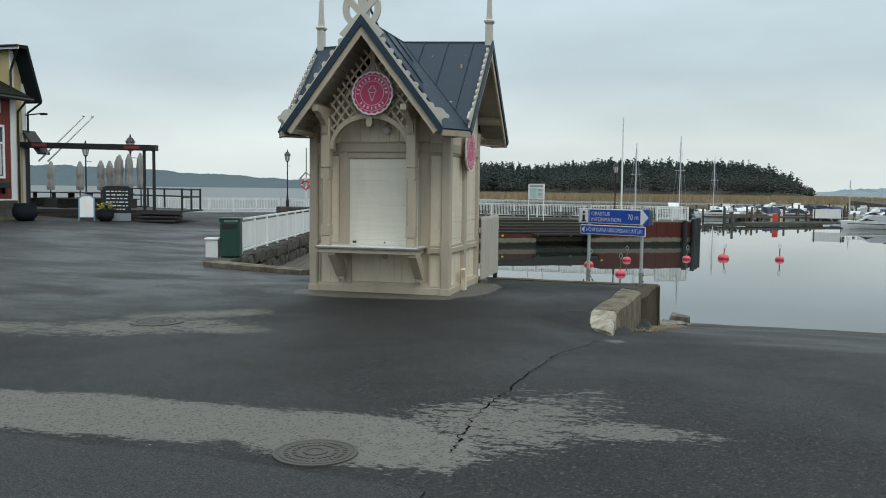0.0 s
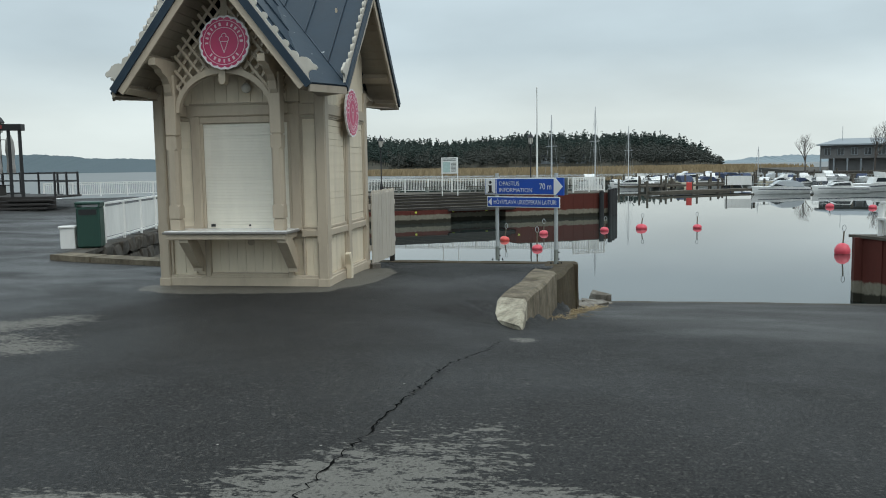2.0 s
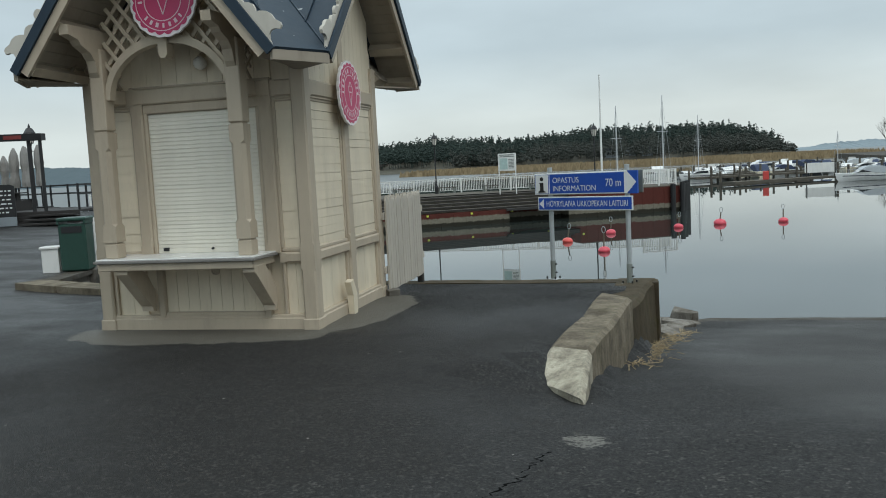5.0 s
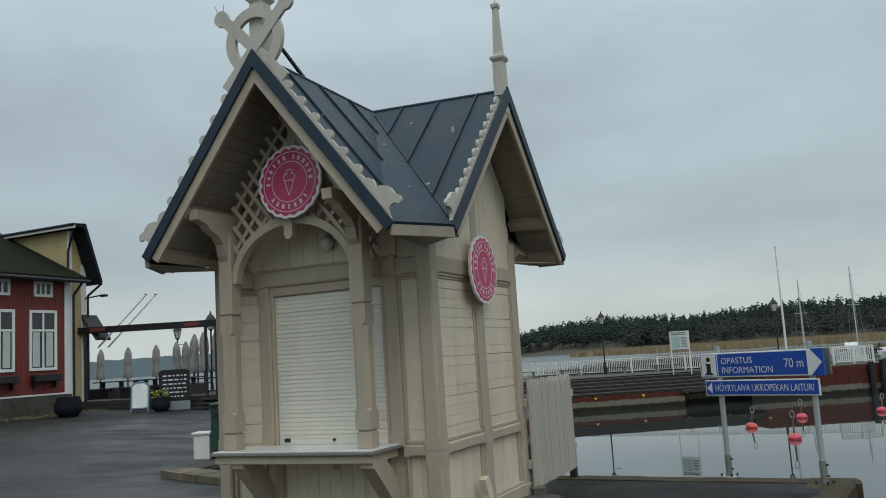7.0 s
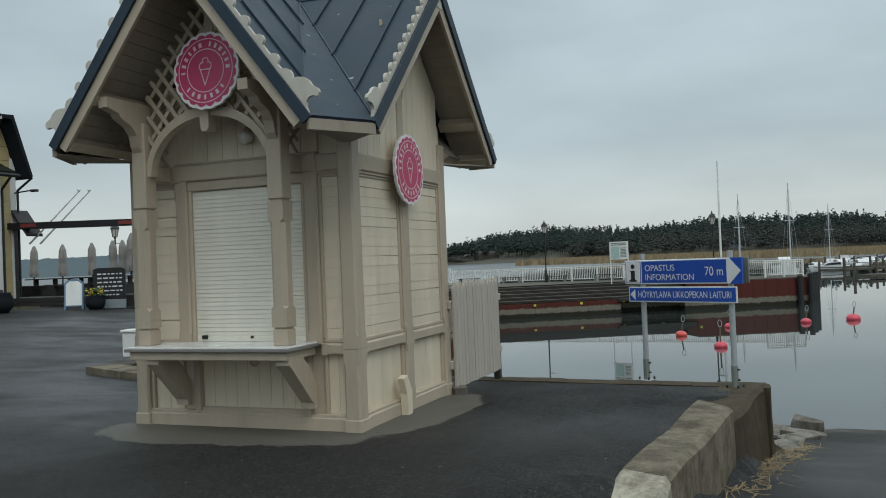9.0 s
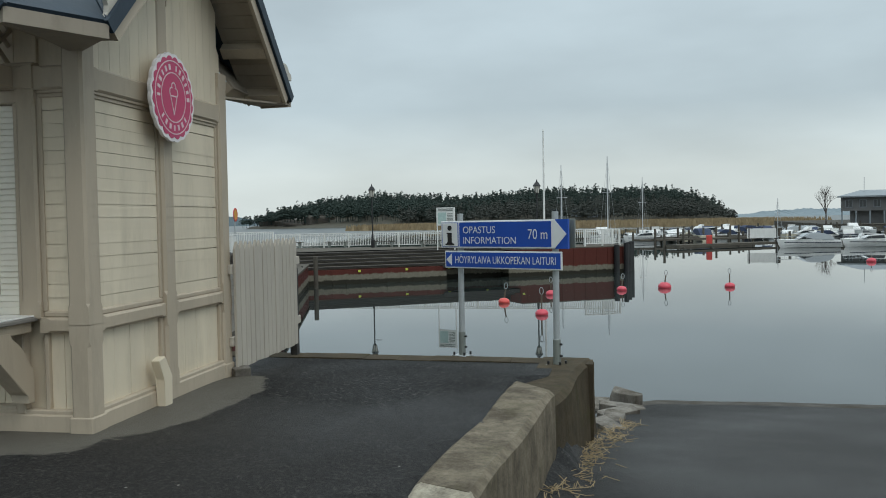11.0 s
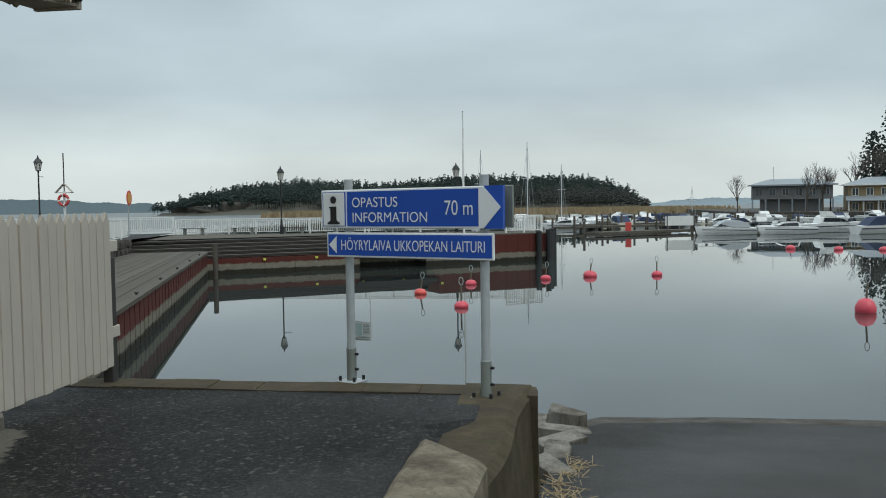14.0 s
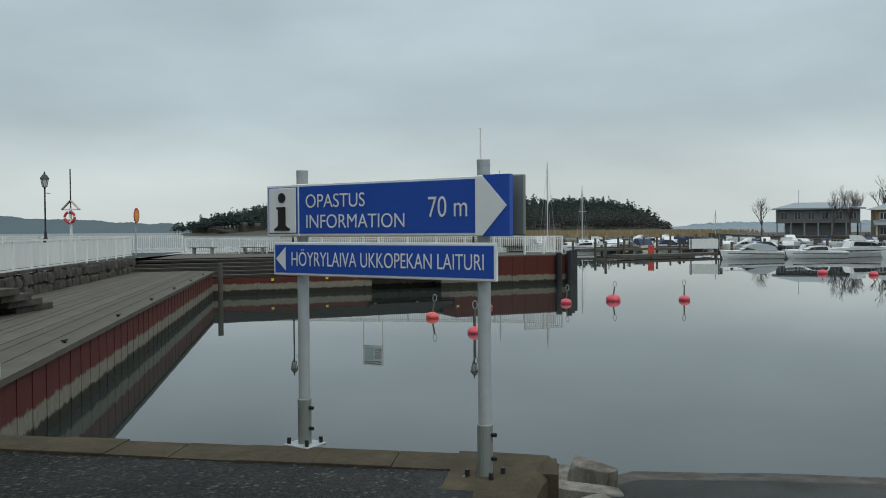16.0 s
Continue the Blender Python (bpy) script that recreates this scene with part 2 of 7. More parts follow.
quay = m.ramp(m.math("ADD", blob(1.45, 3.3, 1.75, 2.1, -4), m.math("MULTIPLY", m.math("SUBTRACT", wob, 0.5), 1.4)), [(0.35, 0.0), (0.75, 1.0)])
base = m.mix(m.math("MULTIPLY", quay, 0.75), base, m.mix(m.math("MAXIMUM", stones2, m.math("MULTIPLY", stones, 0.45)), (0.006, 0.006, 0.0058), (0.12, 0.112, 0.10)))
pale = worn([(-0.9, -8.45, 3.4, 0.58, 2), (1.4, -8.45, 1.3, 0.62, -8), (-7.0, -9.6, 4.5, 0.9, 22)], 1.6, 0.45, 0.6)
pale2 = worn([(2.55, -7.7, 0.75, 1.3, -30), (3.5, -7.7, 0.75, 0.28, 4), (-3.2, -4.5, 1.5, 0.7, 28), (-5.2, -5.3, 1.6, 0.5, 20), (-1.9, -4.3, 0.6, 0.35, 10), (-2.9, -3.2, 1.1, 0.45, 35), (3.25, -3.08, 0.14, 0.18, 0)], 5.0, 0.75, 0.9)
conc = worn([(-1.3, 0.0, 1.50, 0.60, 2), (0.15, 1.25, 0.58, 1.45, -6)], 0.5, 0.40, 0.5)
palec = m.mix(grain2, (0.10, 0.096, 0.085), (0.24, 0.23, 0.205))
palec = m.mix(m.math("MULTIPLY", pits, 0.6), palec, (0.05, 0.048, 0.042))
base = m.mix(m.math("MULTIPLY", pale, 0.9), base, palec)
base = m.mix(m.math("MULTIPLY", pale2, 0.85), base, palec)
base = m.mix(m.math("MULTIPLY", conc, 0.8), base, m.mix(mott, (0.10, 0.092, 0.075), (0.185, 0.17, 0.14)))
base = m.mix(m.math("MULTIPLY", chips2, 0.5), base, (0.22, 0.21, 0.19))
base = m.mix(m.math("MULTIPLY", chips, 0.75), base, (0.4, 0.38, 0.34))
m.col(base)
r0 = m.mix(wet, 0.5, 0.72)
damp = m.math("MULTIPLY", m.ramp(m.math("ADD", blob(-11.0, 6.0, 7.0, 11.0, 20), m.math("MULTIPLY", wob, 0.6)), [(0.2, 0.0), (0.9, 1.0)]), m.ramp(m.noise(0.55, 5, 0.6, m.pos((0.7, 1.4, 1), True)), [(0.40, 0.25), (0.58, 1.0)]))
m.l.new(m.math("SUBTRACT", m.math("ADD", m.math("MULTIPLY", damp, 0.34), 0.24), m.math("MULTIPLY", quay, 0.12)), m.b.inputs["Specular IOR Level"])
r0 = m.mix(damp, r0, 0.34)
r0 = m.mix(pale, r0, 0.85)
r0 = m.mix(pale2, r0, 0.8)
m.rough(r0)
m.bump(m.math("ADD", m.math("ADD", grain, mott), m.math("MULTIPLY", grain2, 0.8)), 0.6, 0.012)
M_ASPHALT = m.m

# newer dark asphalt in the foreground
m = Mat("dark_asphalt", 0.65)
v = m.pos((1, 1, 1), True)
g = m.vor(120, v, "Color")
base = m.mix(m.ramp(g, [(0.55, 0.0), (1.0, 1.0)]), (0.022, 0.022, 0.023), (0.10, 0.098, 0.095))
m.col(base).bump(m.math("ADD", m.vor(120, v), m.noise(50, 3, 0.6, v)), 0.7, 0.01)
M_ASPHALT2 = m.m


def concrete(name, a, b, moss=0.0):
    m = Mat(name, 0.85)
    v = m.pos((1, 1, 1), True)
    base = m.mix(m.ramp(m.noise(3.5, 6, 0.7, v), [(0.3, 0.0), (0.7, 1.0)]), a, b)
    base = m.mix(m.ramp(m.noise(30, 4, 0.7, v), [(0.5, 0.0), (0.75, 0.6)]), base, tuple(x * 0.45 for x in a))
    base = m.mix(m.ramp(m.noise(2.3, 6, 0.75, m.pos((1, 1, 0.3), True)), [(0.43, 0.0), (0.64, 0.85)]), base, (0.055, 0.043, 0.029))
    if moss:
        base = m.mix(m.ramp(m.noise(2.7, 5, 0.7, v), [(0.55, 0.0), (0.68, moss)]), base, (0.05, 0.05, 0.015))
    m.col(base).bump(m.math("ADD", m.noise(25, 5, 0.75, v), m.noise(4, 4, 0.6, v)), 0.6, 0.02)
    return m.m


M_CONC = concrete("old_concrete", (0.105, 0.088, 0.062), (0.27, 0.228, 0.168), 0.3)
M_CONCPALE = concrete("chipped_concrete", (0.33, 0.295, 0.22), (0.52, 0.475, 0.37))
M_CONCDK = concrete("stained_concrete", (0.045, 0.037, 0.024), (0.105, 0.082, 0.05), 0.5)
M_GRANITE = concrete("granite", (0.045, 0.042, 0.038), (0.125, 0.117, 0.104))
M_ROCKPALE = concrete("pale_rock", (0.14, 0.128, 0.11), (0.28, 0.258, 0.225))

# weathered planks
m = Mat("grey_planks", 0.85)
v = m.pos((1, 1, 1), True)
base = m.mix(m.noise(1.5, 5, 0.7, v), (0.062, 0.055, 0.045), (0.15, 0.137, 0.113))
base = m.mix(m.math("MULTIPLY", m.rand(), 0.6), base, (0.07, 0.06, 0.05))
m.col(base).bump(m.noise(12, 4, 0.7, v), 0.4, 0.01)
M_PLANK = m.m

# rust-red sheet piling with a pale tide band and a dark weed band above the water
m = Mat("red_sheet_pile", 0.75)
v = m.pos((1, 1, 1), True)
sp = m.n.new("ShaderNodeSeparateXYZ")
m.l.new(v, sp.inputs[0])
zz = m.math("ADD", sp.outputs[2], m.math("MULTIPLY", m.math("SUBTRACT", m.noise(3.2, 6, 0.75, m.pos((1, 1, 0.4), True)), 0.5), 0.34))
red = m.mix(m.noise(1.2, 6, 0.7, m.pos((1, 1, 0.35), True)), (0.062, 0.017, 0.013), (0.125, 0.034, 0.025))
red = m.mix(m.ramp(m.noise(4.0, 6, 0.8, m.pos((1, 1, 0.5), True)), [(0.55, 0.0), (0.75, 0.6)]), red, (0.06, 0.03, 0.02))
band = m.ramp(m.math("ADD", zz, 1.8), [(0.22, 0.0), (0.27, 1.0)])
band2 = m.ramp(m.math("ADD", zz, 1.8), [(0.52, 0.0), (0.57, 1.0)])
c = m.mix(band, (0.028, 0.026, 0.018), m.mix(m.noise(6, 4, 0.7, v), (0.10, 0.09, 0.066), (0.27, 0.25, 0.195)))
m.col(m.mix(band2, c, red)).bump(m.noise(9, 5, 0.7, v), 0.5, 0.02)
M_PILE = m.m

# still harbour water, ruffled by the wind out on the open bay
m = Mat("harbour_water", 0.015)
m.col((0.026, 0.033, 0.031))
m.b.inputs["IOR"].default_value = 1.46
m.b.inputs["Specular IOR Level"].default_value = 0.72
v = m.pos((1, 0.35, 1), True)
sp = m.n.new("ShaderNodeSeparateXYZ")
m.l.new(m.pos((1, 1, 1), True), sp.inputs[0])
bay = m.math("MAXIMUM", m.math("MULTIPLY", m.math("SUBTRACT", sp.outputs[1], 190.0), 0.006, True), m.math("MULTIPLY", m.math("SUBTRACT", -32.0, sp.outputs[0]), 0.03, True))
m.rough(m.math("ADD", m.math("MULTIPLY", bay, 0.30), 0.012))
m.bump(m.math("ADD", m.noise(0.35, 2, 0.5, v), m.math("MULTIPLY", m.noise(2.2, 2, 0.5, v), 0.25)), 0.07, 0.035)
M_WATER = m.m


def foliage(name, a, b):
    m = Mat(name, 0.85)
    v = m.pos((1, 1, 1), True)
    r = m.n.new("ShaderNodeNewGeometry").outputs["Random Per Island"]
    base = m.mix(r, a, b)
    m.col(m.mix(m.ramp(m.noise(0.6, 4, 0.7, v), [(0.45, 0.0), (0.8, 0.7)]), base, tuple(x * 0.6 for x in a))).bump(m.noise(1.2, 3, 0.6, v), 0.15, 0.3)
    return m.m


# both tree colours are lifted towards grey to paint in the island's haze
M_PINE = foliage("hazed_pine_needles", (0.036, 0.054, 0.049), (0.058, 0.076, 0.064))
M_BROWNWOOD = foliage("bare_woodland", (0.060, 0.069, 0.062), (0.086, 0.089, 0.078))
M_REED = foliage("dry_reeds", (0.26, 0.20, 0.12), (0.36, 0.28, 0.17))
# hill colours hold the haze of distance: bluer, and paler on the farther ridges
M_HAZEHILL = foliage("haze_tinted_hill", (0.098, 0.128, 0.142), (0.112, 0.140, 0.150))
M_HAZEHILL2 = foliage("haze_tinted_farther_hill", (0.19, 0.24, 0.265), (0.205, 0.255, 0.28))
M_HAY = foliage("dry_straw", (0.26, 0.19, 0.10), (0.38, 0.29, 0.16))
M_GRASS = foliage("worn_grass", (0.06, 0.055, 0.02), (0.10, 0.085, 0.03))
M_REDBOARD = painted("red_house_paint", (0.17, 0.03, 0.022), 0.65, 0.25, (0.05, 0.02, 0.015))
M_YELLOWBOARD = painted("yellow_house_paint", (0.50, 0.40, 0.20), 0.65, 0.2, (0.15, 0.12, 0.08))
M_OCHRE = painted("ochre_house_paint", (0.27, 0.195, 0.095), 0.65, 0.2, (0.15, 0.1, 0.05))
M_DARKROOF = plain("dark_roofing", (0.014, 0.017, 0.021), 0.75, 0, 0.3, 3, 0.2)
M_MOSSROOF = plain("mossy_roofing", (0.015, 0.018, 0.011), 0.95, 0, 0.4, 2, 0.3)
M_GREYROOF = plain("pale_grey_roofing", (0.23, 0.26, 0.28), 0.45, 0, 0.15, 1, 0.1)
M_GREYBOARD = painted("grey_house_paint", (0.14, 0.14, 0.14), 0.7, 0.2)


# ---- mesh helpers ----
for dull, level in ((M_SOFFITSHADE, 0.25), (M_CRACKSHADE, 0.0), (M_ROCKPALE, 0.2), (M_DARKROOF, 0.12), (M_MOSSROOF, 0.08), (M_ROOF, 0.3), (M_GRANITE, 0.2), (M_CONC, 0.2), (M_CONCDK, 0.15), (M_PLANK, 0.15), (M_PILE, 0.2), (M_PINE, 0.08), (M_BROWNWOOD, 0.08), (M_REED, 0.1), (M_HAZEHILL, 0.05), (M_ASPHALT2, 0.25), (M_DARKWOOD, 0.2)):
    for nd in dull.node_tree.nodes:
        if nd.type == "BSDF_PRINCIPLED":
            nd.inputs["Specular IOR Level"].default_value = level


def box(bm, x0, x1, y0, y1, z0, z1, bev=0.0, mat=0):
    r = bmesh.ops.create_cube(bm, size=1.0, matrix=Matrix.Translation(((x0 + x1) / 2, (y0 + y1) / 2, (z0 + z1) / 2)) @ Matrix.Diagonal((abs(x1 - x0), abs(y1 - y0), abs(z1 - z0), 1)))
    vs = r["verts"]
    if bev:
        es = list({e for v in vs for e in v.link_edges})
        bmesh.ops.bevel(bm, geom=es, offset=bev, segments=1, affect="EDGES", profile=0.5)
    return vs


def beam(bm, a, b, w, h, up=(0, 0, 1)):
    """A squared stick from a to b, w wide and h deep along up."""
    a, b = Vector(a), Vector(b)
    d = (b - a)
    n = d.normalized()
    u = Vector(up) - n * n.dot(Vector(up))
    u = u.normalized() if u.length > 1e-4 else n.orthogonal().normalized()
    s = n.cross(u)
    vs = [bm.verts.new(p + s * (w / 2 * i) + u * (h / 2 * j)) for p in (a, b) for i, j in ((-1, -1), (1, -1), (1, 1), (-1, 1))]
    for q in ((0, 1, 2, 3), (7, 6, 5, 4), (0, 4, 5, 1), (1, 5, 6, 2), (2, 6, 7, 3), (3, 7, 4, 0)):
        bm.faces.new([vs[k] for k in q])
    return vs


def rod(bm, a, b, r0, r1=None, n=8, caps=True):
    a, b = Vector(a), Vector(b)
    r1 = r0 if r1 is None else r1
    m4 = Matrix.Translation((a + b) / 2) @ (b - a).to_track_quat("Z", "Y").to_matrix().to_4x4()
    bmesh.ops.create_cone(bm, cap_ends=caps, segments=n, radius1=r0, radius2=max(r1, 1e-4), depth=(b - a).length, matrix=m4)


def lathe(bm, prof, n=16, at=(0, 0, 0)):
    """A turned body from (radius, height) pairs."""
    rings = []
    for r, z in prof:
        rings.append([bm.verts.new((at[0] + r * math.cos(2 * math.pi * k / n), at[1] + r * math.sin(2 * math.pi * k / n), at[2] + z)) for k in range(n)])
    for p, q in zip(rings, rings[1:]):
        for k in range(n):
            bm.faces.new((p[k], p[(k + 1) % n], q[(k + 1) % n], q[k]))
    bm.faces.new(rings[0][::-1])
    bm.faces.new(rings[-1])


def plate(bm, pts, y0, y1, plane="xz"):
    """A flat outline given in a plane, made y0 to y1 thick across it."""
    def put(u, w, k):
        return {"xz": (u, k, w), "yz": (k, u, w), "xy": (u, w, k)}[plane]
    a = [bm.verts.new(put(u, w, y0)) for u, w in pts]
    b = [bm.verts.new(put(u, w, y1)) for u, w in pts]
    bm.faces.new(a)
    bm.faces.new(b[::-1])
    for k in range(len(pts)):
        j = (k + 1) % len(pts)
        bm.faces.new((a[j], a[k], b[k], b[j]))


def mesh_of(name, bm, material, smooth=False):
    bmesh.ops.recalc_face_normals(bm, faces=bm.faces)
    me = bpy.data.meshes.new(name)
    bm.to_mesh(me)
    bm.free()
    for k in (material if isinstance(material, (list, tuple)) else [material]):
        me.materials.append(k)
    if smooth:
        for p in me.polygons:
            p.use_smooth = True
    return me


def part(name, bm, material, parent, label="", smooth=False):
    ob = new(name, mesh_of(name, bm, material, smooth))
    ob.parent = parent
    return tagged(ob, label)


def piece(name, me, parent, m4=None):
    ob = new(name, me)
    ob.parent = parent
    if m4 is not None:
        ob.matrix_basis = m4
    return ob


def single(name, bm, material, label, category, kind="", group="", smooth=False):
    return tagged(new(name, mesh_of(name, bm, material, smooth)), label, category, group, kind)


def thing(name, label, category, group="", m4=None, kind=""):
    ob = new(name)
    ob.empty_display_size = 0.2
    if m4 is not None:
        ob.matrix_basis = m4
    return tagged(ob, label, category, group, kind)


def lettering(name, words, size, material, parent, m4, width=1.0):
    cu = bpy.data.curves.new(name, "FONT")
    cu.body, cu.size, cu.extrude = words, size, 0.0008
    cu.align_x, cu.align_y = "LEFT", "BOTTOM_BASELINE"
    cu.offset = size * -0.004
    tmp = bpy.data.objects.new(name, cu)
    scene.collection.objects.link(tmp)
    me = bpy.data.meshes.new_from_object(tmp.evaluated_get(bpy.context.evaluated_depsgraph_get()))
    bpy.data.objects.remove(tmp)
    bpy.data.curves.remove(cu)
    me.materials.clear()
    me.materials.append(material)
    ob = new(name, me)
    ob.parent = parent
    ob.matrix_basis = m4 @ Matrix.Diagonal((width, 1, 1, 1))
    return ob


def sheet(name, outline, step, height, material, label, category, keep=None):
    """A level or sloping sheet of ground inside an outline, its height from a function of x and y."""
    from mathutils.geometry import delaunay_2d_cdt
    pts = []
    for (ax, ay), (bx, by) in zip(outline, outline[1:] + outline[:1]):
        n = max(1, min(40, int(math.hypot(bx - ax, by - ay) / 0.8)))
        pts += [(ax + (bx - ax) * k / n, ay + (by - ay) * k / n) for k in range(n)]
    edges = [(k, (k + 1) % len(pts)) for k in range(len(pts))]
    inner = []
    xs, ys = step
    for x in xs:
        for y in ys:
            inner.append((x + 0.013 * math.sin(7 * y), y + 0.011 * math.cos(5 * x)))
    vs, _, fs, *_ = delaunay_2d_cdt([Vector(p) for p in pts + inner], edges, [], 1, 1e-4)
    me = bpy.data.meshes.new(name)
    me.from_pydata([(p.x, p.y, height(p.x, p.y)) for p in vs], [], [list(f) for f in fs])
    me.materials.append(material)
    for p in me.polygons:
        p.use_smooth = True
    return tagged(new(name, me), label, category, kind="structure")


def smooth01(a, b, x):
    t = min(1.0, max(0.0, (x - a) / (b - a)))
    return t * t * (3 - 2 * t)


# ---- ground, ramp, water ----
WATER = -1.8


def wall_x(y):
    """The middle line of the concrete wall beside the slipway."""
    return 2.92 + 0.118 * (y + 1.4)


def ground_z(x, y):
    z = 0.115 + 0.034 * max(0.0, -7.0 - x) * (1 - smooth01(22, 38, y))
    z -= 0.115 * smooth01(2.0, 4.4, y)
    if x < -4:
        z = max(z, 0.06 - 0.2 * smooth01(40, 50, y))
    ramp = 0.115 - 0.1306 * max(0.0, y + 3.6)
    soft = 1.3 if y < -1.5 else max(0.16, 1.3 - 2.4 * (y + 1.5))
    k = smooth01(wall_x(max(y, -1.5)) - soft, wall_x(max(y, -1.5)) + min(soft, 0.3), x)
    return z + (min(z, ramp) - z) * k


def steps(lo, hi, fine_lo, fine_hi, fine, coarse):
    out, x = [], lo
    while x < hi:
        out.append(x)
        x += fine if fine_lo <= x < fine_hi else coarse
    return out


SHORE = [(3.78, 4.44), (1.4, 4.62), (0.2, 4.72), (-2.7, 4.9), (-3.9, 3.35), (-5.9, 4.0), (-7.0, 4.5), (-7.75, 7.2), (-10.5, 18.6), (-15.8, 39.5)]
outline = [(-90, -80), (70, -80), (70, -3.0), (17.5, -3.0), (12.4, 9.2), (7.9, 9.75), (6.5, 9.95), (4.9, 9.8), (4.5, 9.25)] + SHORE + [(-19.0, 53.0), (-26, 48.2), (-33, 41.6), (-90, 34)]
sheet("ground", outline, (steps(-88, 68, -4, 13, 0.35, 3.0), steps(-78, 52, -5, 9.6, 0.35, 3.0)), ground_z, M_ASPHALT, "dark damp asphalt of the harbour square and slipway", "asphalt")

bm = bmesh.new()
bmesh.ops.create_grid(bm, x_segments=1, y_segments=1, size=4000, matrix=Matrix.Translation((0, 0, WATER)))
single("water", bm, M_WATER, "calm grey harbour water mirroring the overcast sky", "water", "structure")

# ---- the kiosk ----
KX, KY, HALF, KZ = -1.27, 1.66, 1.35, 0.115
X0, X1, Y0, Y1 = KX - HALF, KX + HALF, 0.24, 2.70
DEP, KB = (Y1 - Y0) / 2, (Y0 + Y1) / 2
EAVE, RIDGE = 3.06, 4.94  # front gable
SRIDGE, CRIDGE = 4.85, 4.91  # side gables and the crossing
SXC = -1.18           # middle of the shutter
FGY = -0.74           # plane of the front gable's boards
FGW, SGW = 1.45, 1.79  # half widths of the front and side roofs
SGX = 0.53 - KX        # reach of the side gables from the middle

kiosk = thing("kiosk", "cream wooden ice cream kiosk with steep blue-grey roof and closed shutter", "kiosk")


def k_part(name, bm, mat, label="", parent=None, smooth=False):
    return part(name, bm, mat, parent or kiosk, label, smooth)


def turned(bm, k):
    """Turn a bmesh built for the front side to side k of the square body."""
    wide = DEP / HALF if k in (1, 3) else 1.0
    back = (0, DEP - HALF, 0) if k == 2 else (0, HALF - DEP, 0) if k == 0 else (0, 0, 0)
    m4 = Matrix.Translation((KX, KB, 0)) @ Matrix.Translation(back) @ pose(0, 0, 0, 0, 0, 90 * k) @ Matrix.Diagonal((wide, 1, 1, 1)) @ Matrix.Translation((-KX, -Y0 - HALF, 0))
    bmesh.ops.transform(bm, matrix=m4, verts=bm.verts)
    return bm


# inner body closes the kiosk behind boards and shutter
bm = bmesh.new()
box(bm, X0 + 0.08, X1 - 0.08, Y0 + 0.08, Y1 - 0.08, KZ, 3.2)
k_part("wall_core", bm, M_CREAM)


def chamfered(bm, x0, x1, y0, y1, z0, z1, c=0.022, stop=0.10, along="z"):
    """A squared timber whose edges are chamfered between two plain ends."""
    a0, a1 = {"z": (z0, z1), "x": (x0, x1)}[along]
    u0, u1, w0, w1 = (x0, x1, y0, y1) if along == "z" else (y0, y1, z0, z1)
    rings = []
    for a, k in ((a0, 0.002), (a0 + stop, 0.002), (a0 + stop + 0.035, c), (a1 - stop - 0.035, c), (a1 - stop, 0.002), (a1, 0.002)):
        ring = []
        for u, w in ((u0 + k, w0), (u1 - k, w0), (u1, w0 + k), (u1, w1 - k), (u1 - k, w1), (u0 + k, w1), (u0, w1 - k), (u0, w0 + k)):
            ring.append(bm.verts.new((u, w, a) if along == "z" else (a, u, w)))
        rings.append(ring)
    for p, q in zip(rings, rings[1:]):
        for k in range(8):
            bm.faces.new((p[k], p[(k + 1) % 8], q[(k + 1) % 8], q[k]))
    bm.faces.new(rings[0][::-1])
    bm.faces.new(rings[-1])


for side in range(4):
    bm = bmesh.new()
    box(bm, X0 - 0.02, X1 + 0.02, Y0 - 0.02, Y0 + 0.075, KZ - 0.06, KZ + 0.13, 0.012)
    box(bm, X0 + 0.05, X1 - 0.05, Y0 - 0.004, Y0 + 0.07, KZ + 0.12, KZ + 0.165, 0.010)
    k_part("base_board", turned(bm, side), M_TRIM)
    bays = ((X0 + 0.15, KX - 0.10), (KX + 0.10, X1 - 0.15)) if side else ((X0 + 0.15, SXC - 0.87), (SXC + 0.87, X1 - 0.10))
    for xa, xb in bays:
        bm = bmesh.new()
        chamfered(bm, xa - 0.012, xb + 0.012, Y0 - 0.012, Y0 + 0.07, 0.865, 0.985, 0.02, 0.05, "x")
        box(bm, xa, xb, Y0 + 0.012, Y0 + 0.07, 0.98, 1.035, 0.014)
        k_part("middle_rail", turned(bm, side), M_TRIM)
        bm = bmesh.new()
        chamfered(bm, xa - 0.012, xb + 0.012, Y0 - 0.012, Y0 + 0.07, 2.70, 2.88, 0.018, 0.05, "x")
        box(bm, xa, xb, Y0 + 0.004, Y0 + 0.07, 2.675, 2.70, 0.006)
        box(bm, xa, xb, Y0 + 0.018, Y0 + 0.07, 2.645, 2.678, 0.006)
        k_part("upper_rail", turned(bm, side), M_TRIM)
        if side:
            for e0, e1 in ((xa, xa + 0.045), (xb - 0.045, xb)):
                bm = bmesh.new()
                box(bm, e0, e1, Y0 + 0.014, Y0 + 0.07, 1.03, 2.65, 0.008)
                box(bm, e0, e1, Y0 + 0.014, Y0 + 0.07, KZ + 0.16, 0.866, 0.008)
                k_part("reveal_batten", turned(bm, side), M_TRIM)
PW = 0.15
